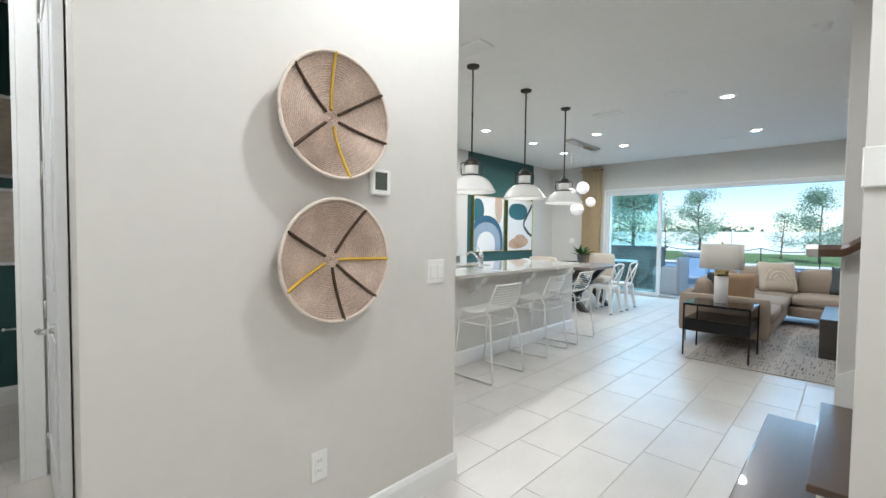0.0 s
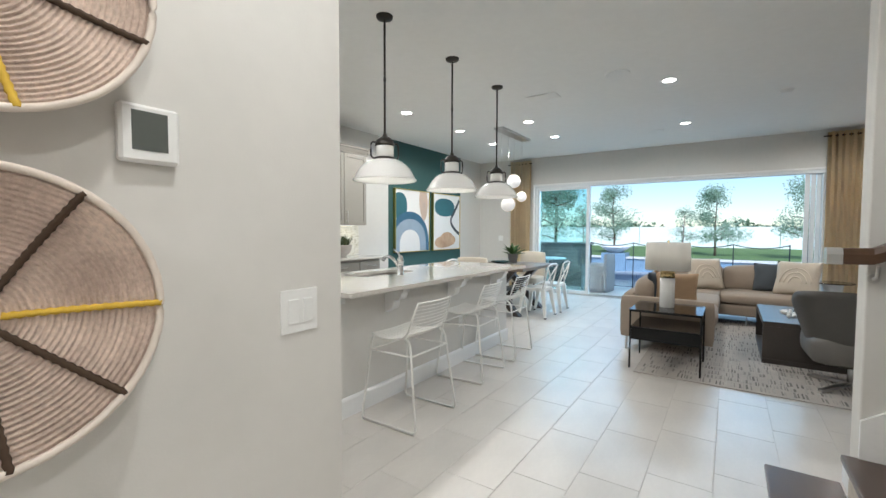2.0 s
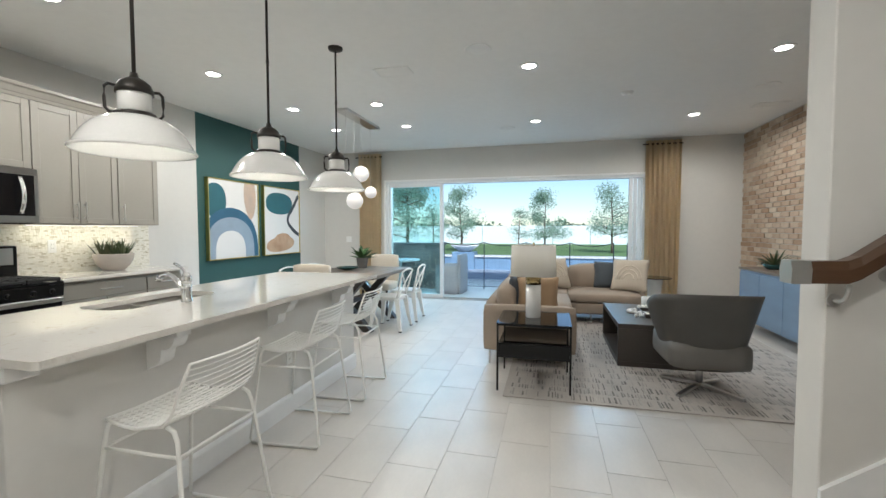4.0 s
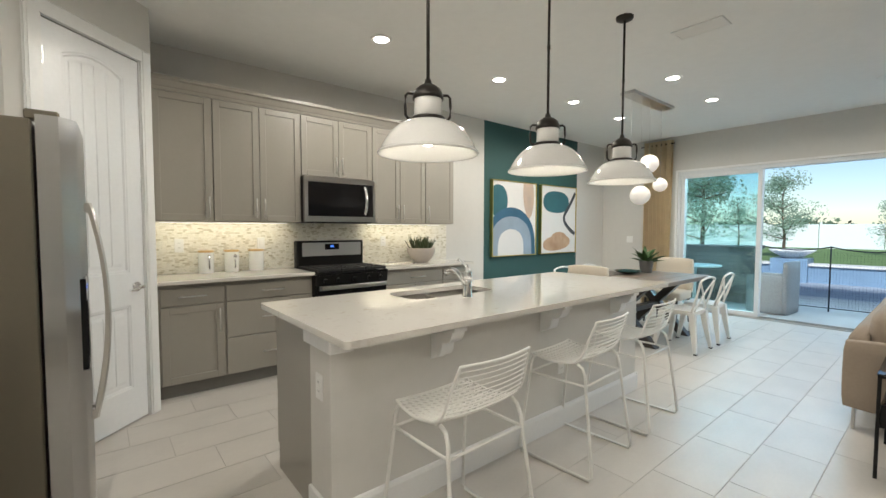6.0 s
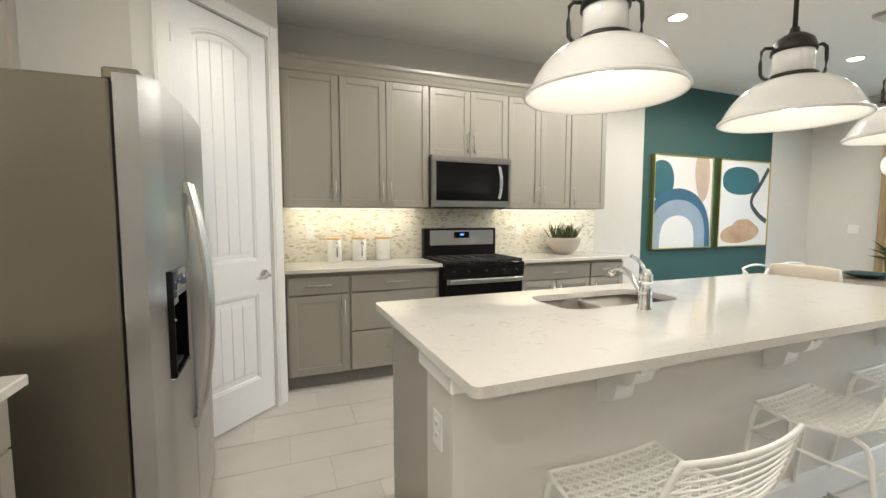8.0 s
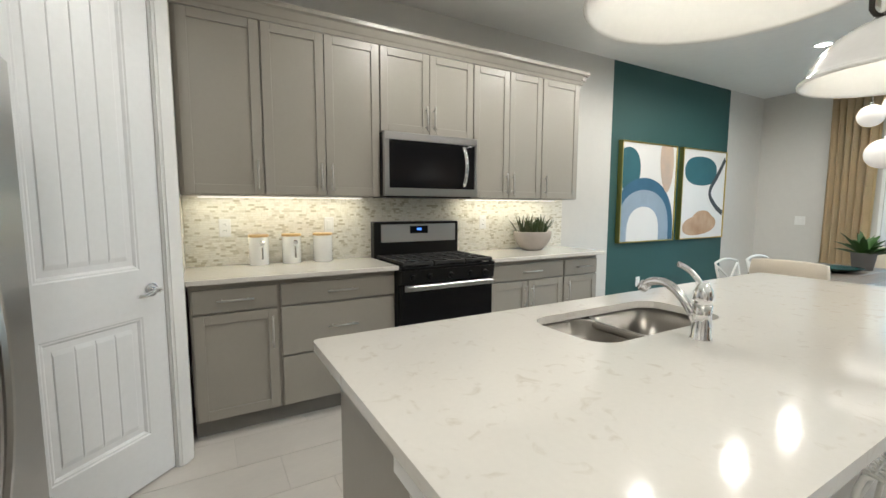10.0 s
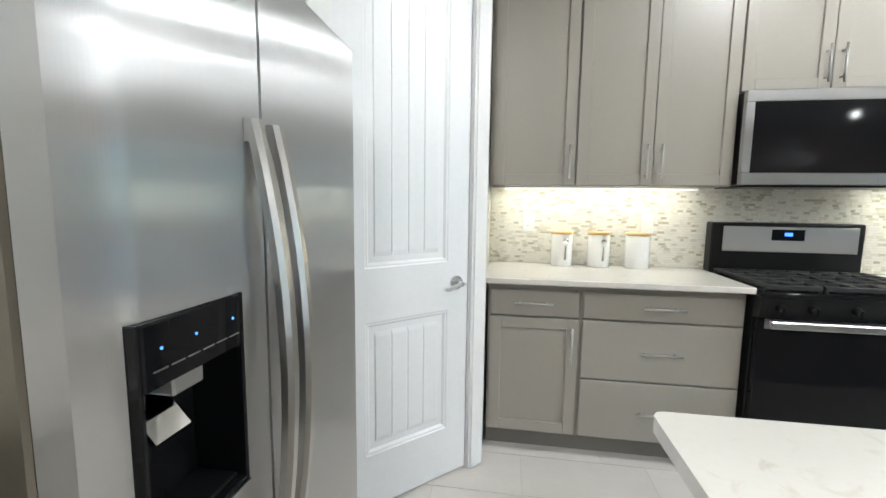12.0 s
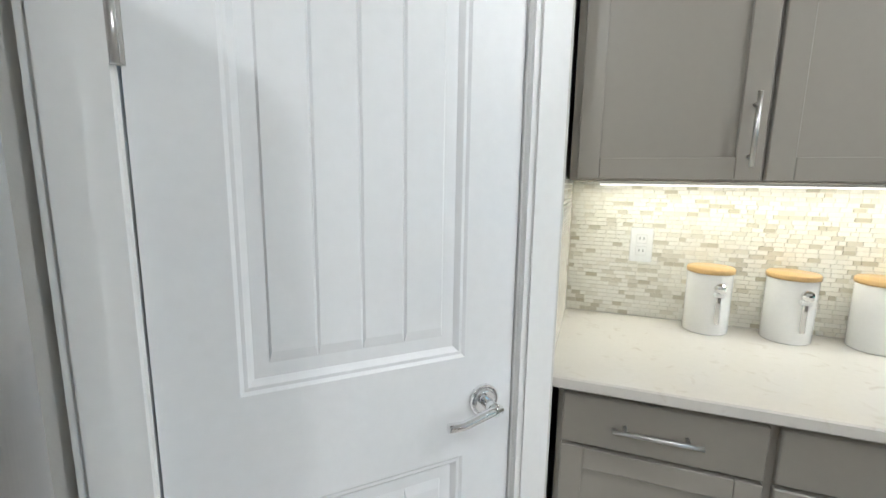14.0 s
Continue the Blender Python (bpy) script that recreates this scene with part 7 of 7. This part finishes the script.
tagged(new("far_woods", data), "low line of distant green woods", "trees", "", "stuff")

# ---- brick wall ----
BX = 2.15
wall("wall_brick", "brown brick accent wall behind the television", MORTAR, (BX, 5.2, 0, BX + 0.15, WY, CEIL))
brick_wall = bpy.data.objects["wall_brick"]


def piece_mesh(name, sx, sy, sz, e, mat):
    """A block with eased front edges, its back open, made once and shared. It faces -x, or +z for floors."""
    bm = mesh()
    box(bm, -sx / 2, -sy / 2, -sz / 2, sx / 2, sy / 2, sz / 2, e)
    data = bpy.data.meshes.new(name)
    bm.to_mesh(data)
    bm.free()
    data.materials.append(mat)
    return data


BL, BH = 0.203, 0.062
BRICKDATA = piece_mesh("brick", 0.02, BL, BH, 0.004, BRICK)
restv, restf = [], []


def add_box(verts, faces, x0, y0, z0, x1, y1, z1):
    n = len(verts)
    verts += [(x0, y0, z0), (x1, y0, z0), (x1, y1, z0), (x0, y1, z0), (x0, y0, z1), (x1, y0, z1), (x1, y1, z1), (x0, y1, z1)]
    faces += [(n, n + 3, n + 2, n + 1), (n + 4, n + 5, n + 6, n + 7), (n, n + 1, n + 5, n + 4), (n + 1, n + 2, n + 6, n + 5), (n + 2, n + 3, n + 7, n + 6), (n + 3, n, n + 4, n + 7)]


rng = random.Random(31)
count = 0
row = 0
z = 0.0
while z < CEIL - 0.02:
    y = 5.2 - (BL + 0.01) / 2 * (row % 2)
    while y < WY:
        y0, y1 = max(y, 5.2), min(y + BL, WY)
        off = rng.uniform(-0.004, 0.004)
        z1 = min(z + BH, CEIL)
        if y1 - y0 > 0.05:
            if count < 300 and y > 7.4 and 0.8 < z < 2.75 and y1 - y0 > 0.2:
                ob = new("brick", BRICKDATA)
                ob.parent = brick_wall
                ob.location = (BX - 0.004 + off, (y0 + y1) / 2, z + BH / 2)
                count += 1
            else:
                add_box(restv, restf, BX - 0.013 + off, y0, z, BX + 0.004, y1, z1)
        y += BL + 0.01
    z += BH + 0.01
    row += 1
data = bpy.data.meshes.new("brick_field")
data.from_pydata(restv, [], restf)
data.materials.append(BRICKREST)
field = new("brick_field", data)
field.parent = brick_wall
tagged(field, "brown bricks in running bond", kind="stuff")

# ---- mosaic backsplash ----
bm = mesh()
box(bm, KX, 2.662, KCT, KX + 0.004, 5.95, UZ0 + 0.01)
box(bm, KX, 2.66, KCT, -4.83, 2.664, UZ0 + 0.01)
splash = structure("backsplash", bm, MGROUT, "cream and taupe glass mosaic backsplash")
MW, MH = 0.031, 0.014
MOSDATA = piece_mesh("mosaic_tile", 0.006, MW - 0.002, MH - 0.002, 0.0008, MOSAIC)
restv, restf = [], []
count = 0
rng = random.Random(41)
row = 0
z = KCT + 0.001
while z < UZ0:
    y = 2.666 - rng.uniform(0, MW)
    while y < 5.95:
        w = MW * rng.choice((1, 1, 1, 0.62, 1.25))
        y0, y1 = max(y, 2.668), min(y + w, 5.95)
        if y1 - y0 > 0.01:
            if w == MW and y1 - y0 > MW - 0.001 and count < 300 and y0 < 3.2 and z > 1.06:
                ob = new("mosaic_tile", MOSDATA)
                ob.parent = splash
                ob.location = (KX + 0.0045, (y0 + y1) / 2, z + MH / 2)
                count += 1
            else:
                add_box(restv, restf, KX + 0.003, y0 + 0.001, z + 0.001, KX + 0.0075, y1 - 0.001, z + MH - 0.001)
        y += w
    x = KX + 0.01
    while x < -4.84:
        w = MW * rng.choice((1, 1, 0.62))
        add_box(restv, restf, x + 0.001, 2.663, z + 0.001, min(x + w, -4.83) - 0.001, 2.6675, z + MH - 0.001)
        x += w
    z += MH
    row += 1
data = bpy.data.meshes.new("mosaic_field")
data.from_pydata(restv, [], restf)
data.materials.append(MOSAICREST)
field = new("mosaic_field", data)
field.parent = splash
tagged(field, "narrow glass mosaic tiles", kind="stuff")

# ---- floor tiles ----
TW, TL = 0.305, 0.61
TILEDATA = piece_mesh("floor_tile", TW - 0.0035, TL - 0.0035, 0.012, 0.001, FLOORTILE)
restv, restf = [], []
spots = []
for i in range(-12, 20):
    x = -0.565 - TW * i
    off = (4.5 - 0.2033 * i) % TL
    for j in range(-6, 18):
        y = off + TL * j
        if -5.45 < x < 2.2 and -3.2 < y < WY + 0.05:
            spots.append((x, y))


def seen_stretch(x, y):
    return (-2.6 < x < 0.1 and 2.0 < y < 9.4) or (-4.7 < x < -3.3 and 2.3 < y < 4.2)


count = 0
for x, y in spots:
    if seen_stretch(x, y) and count < 300 and y + TL < WY:
        ob = new("floor_tile", TILEDATA)
        ob.parent = floor
        ob.location = (x + TW / 2, y + TL / 2, -0.006)
        count += 1
    else:
        add_box(restv, restf, x + 0.0018, y + 0.0018, -0.01, x + TW - 0.0018, min(y + TL, WY) - 0.0018, 0.0)
data = bpy.data.meshes.new("floor_tile_field")
data.from_pydata(restv, [], restf)
data.materials.append(FLOORREST)
field = new("floor_tile_field", data)
field.parent = floor
tagged(field, "pale stone-look porcelain tiles", kind="stuff")
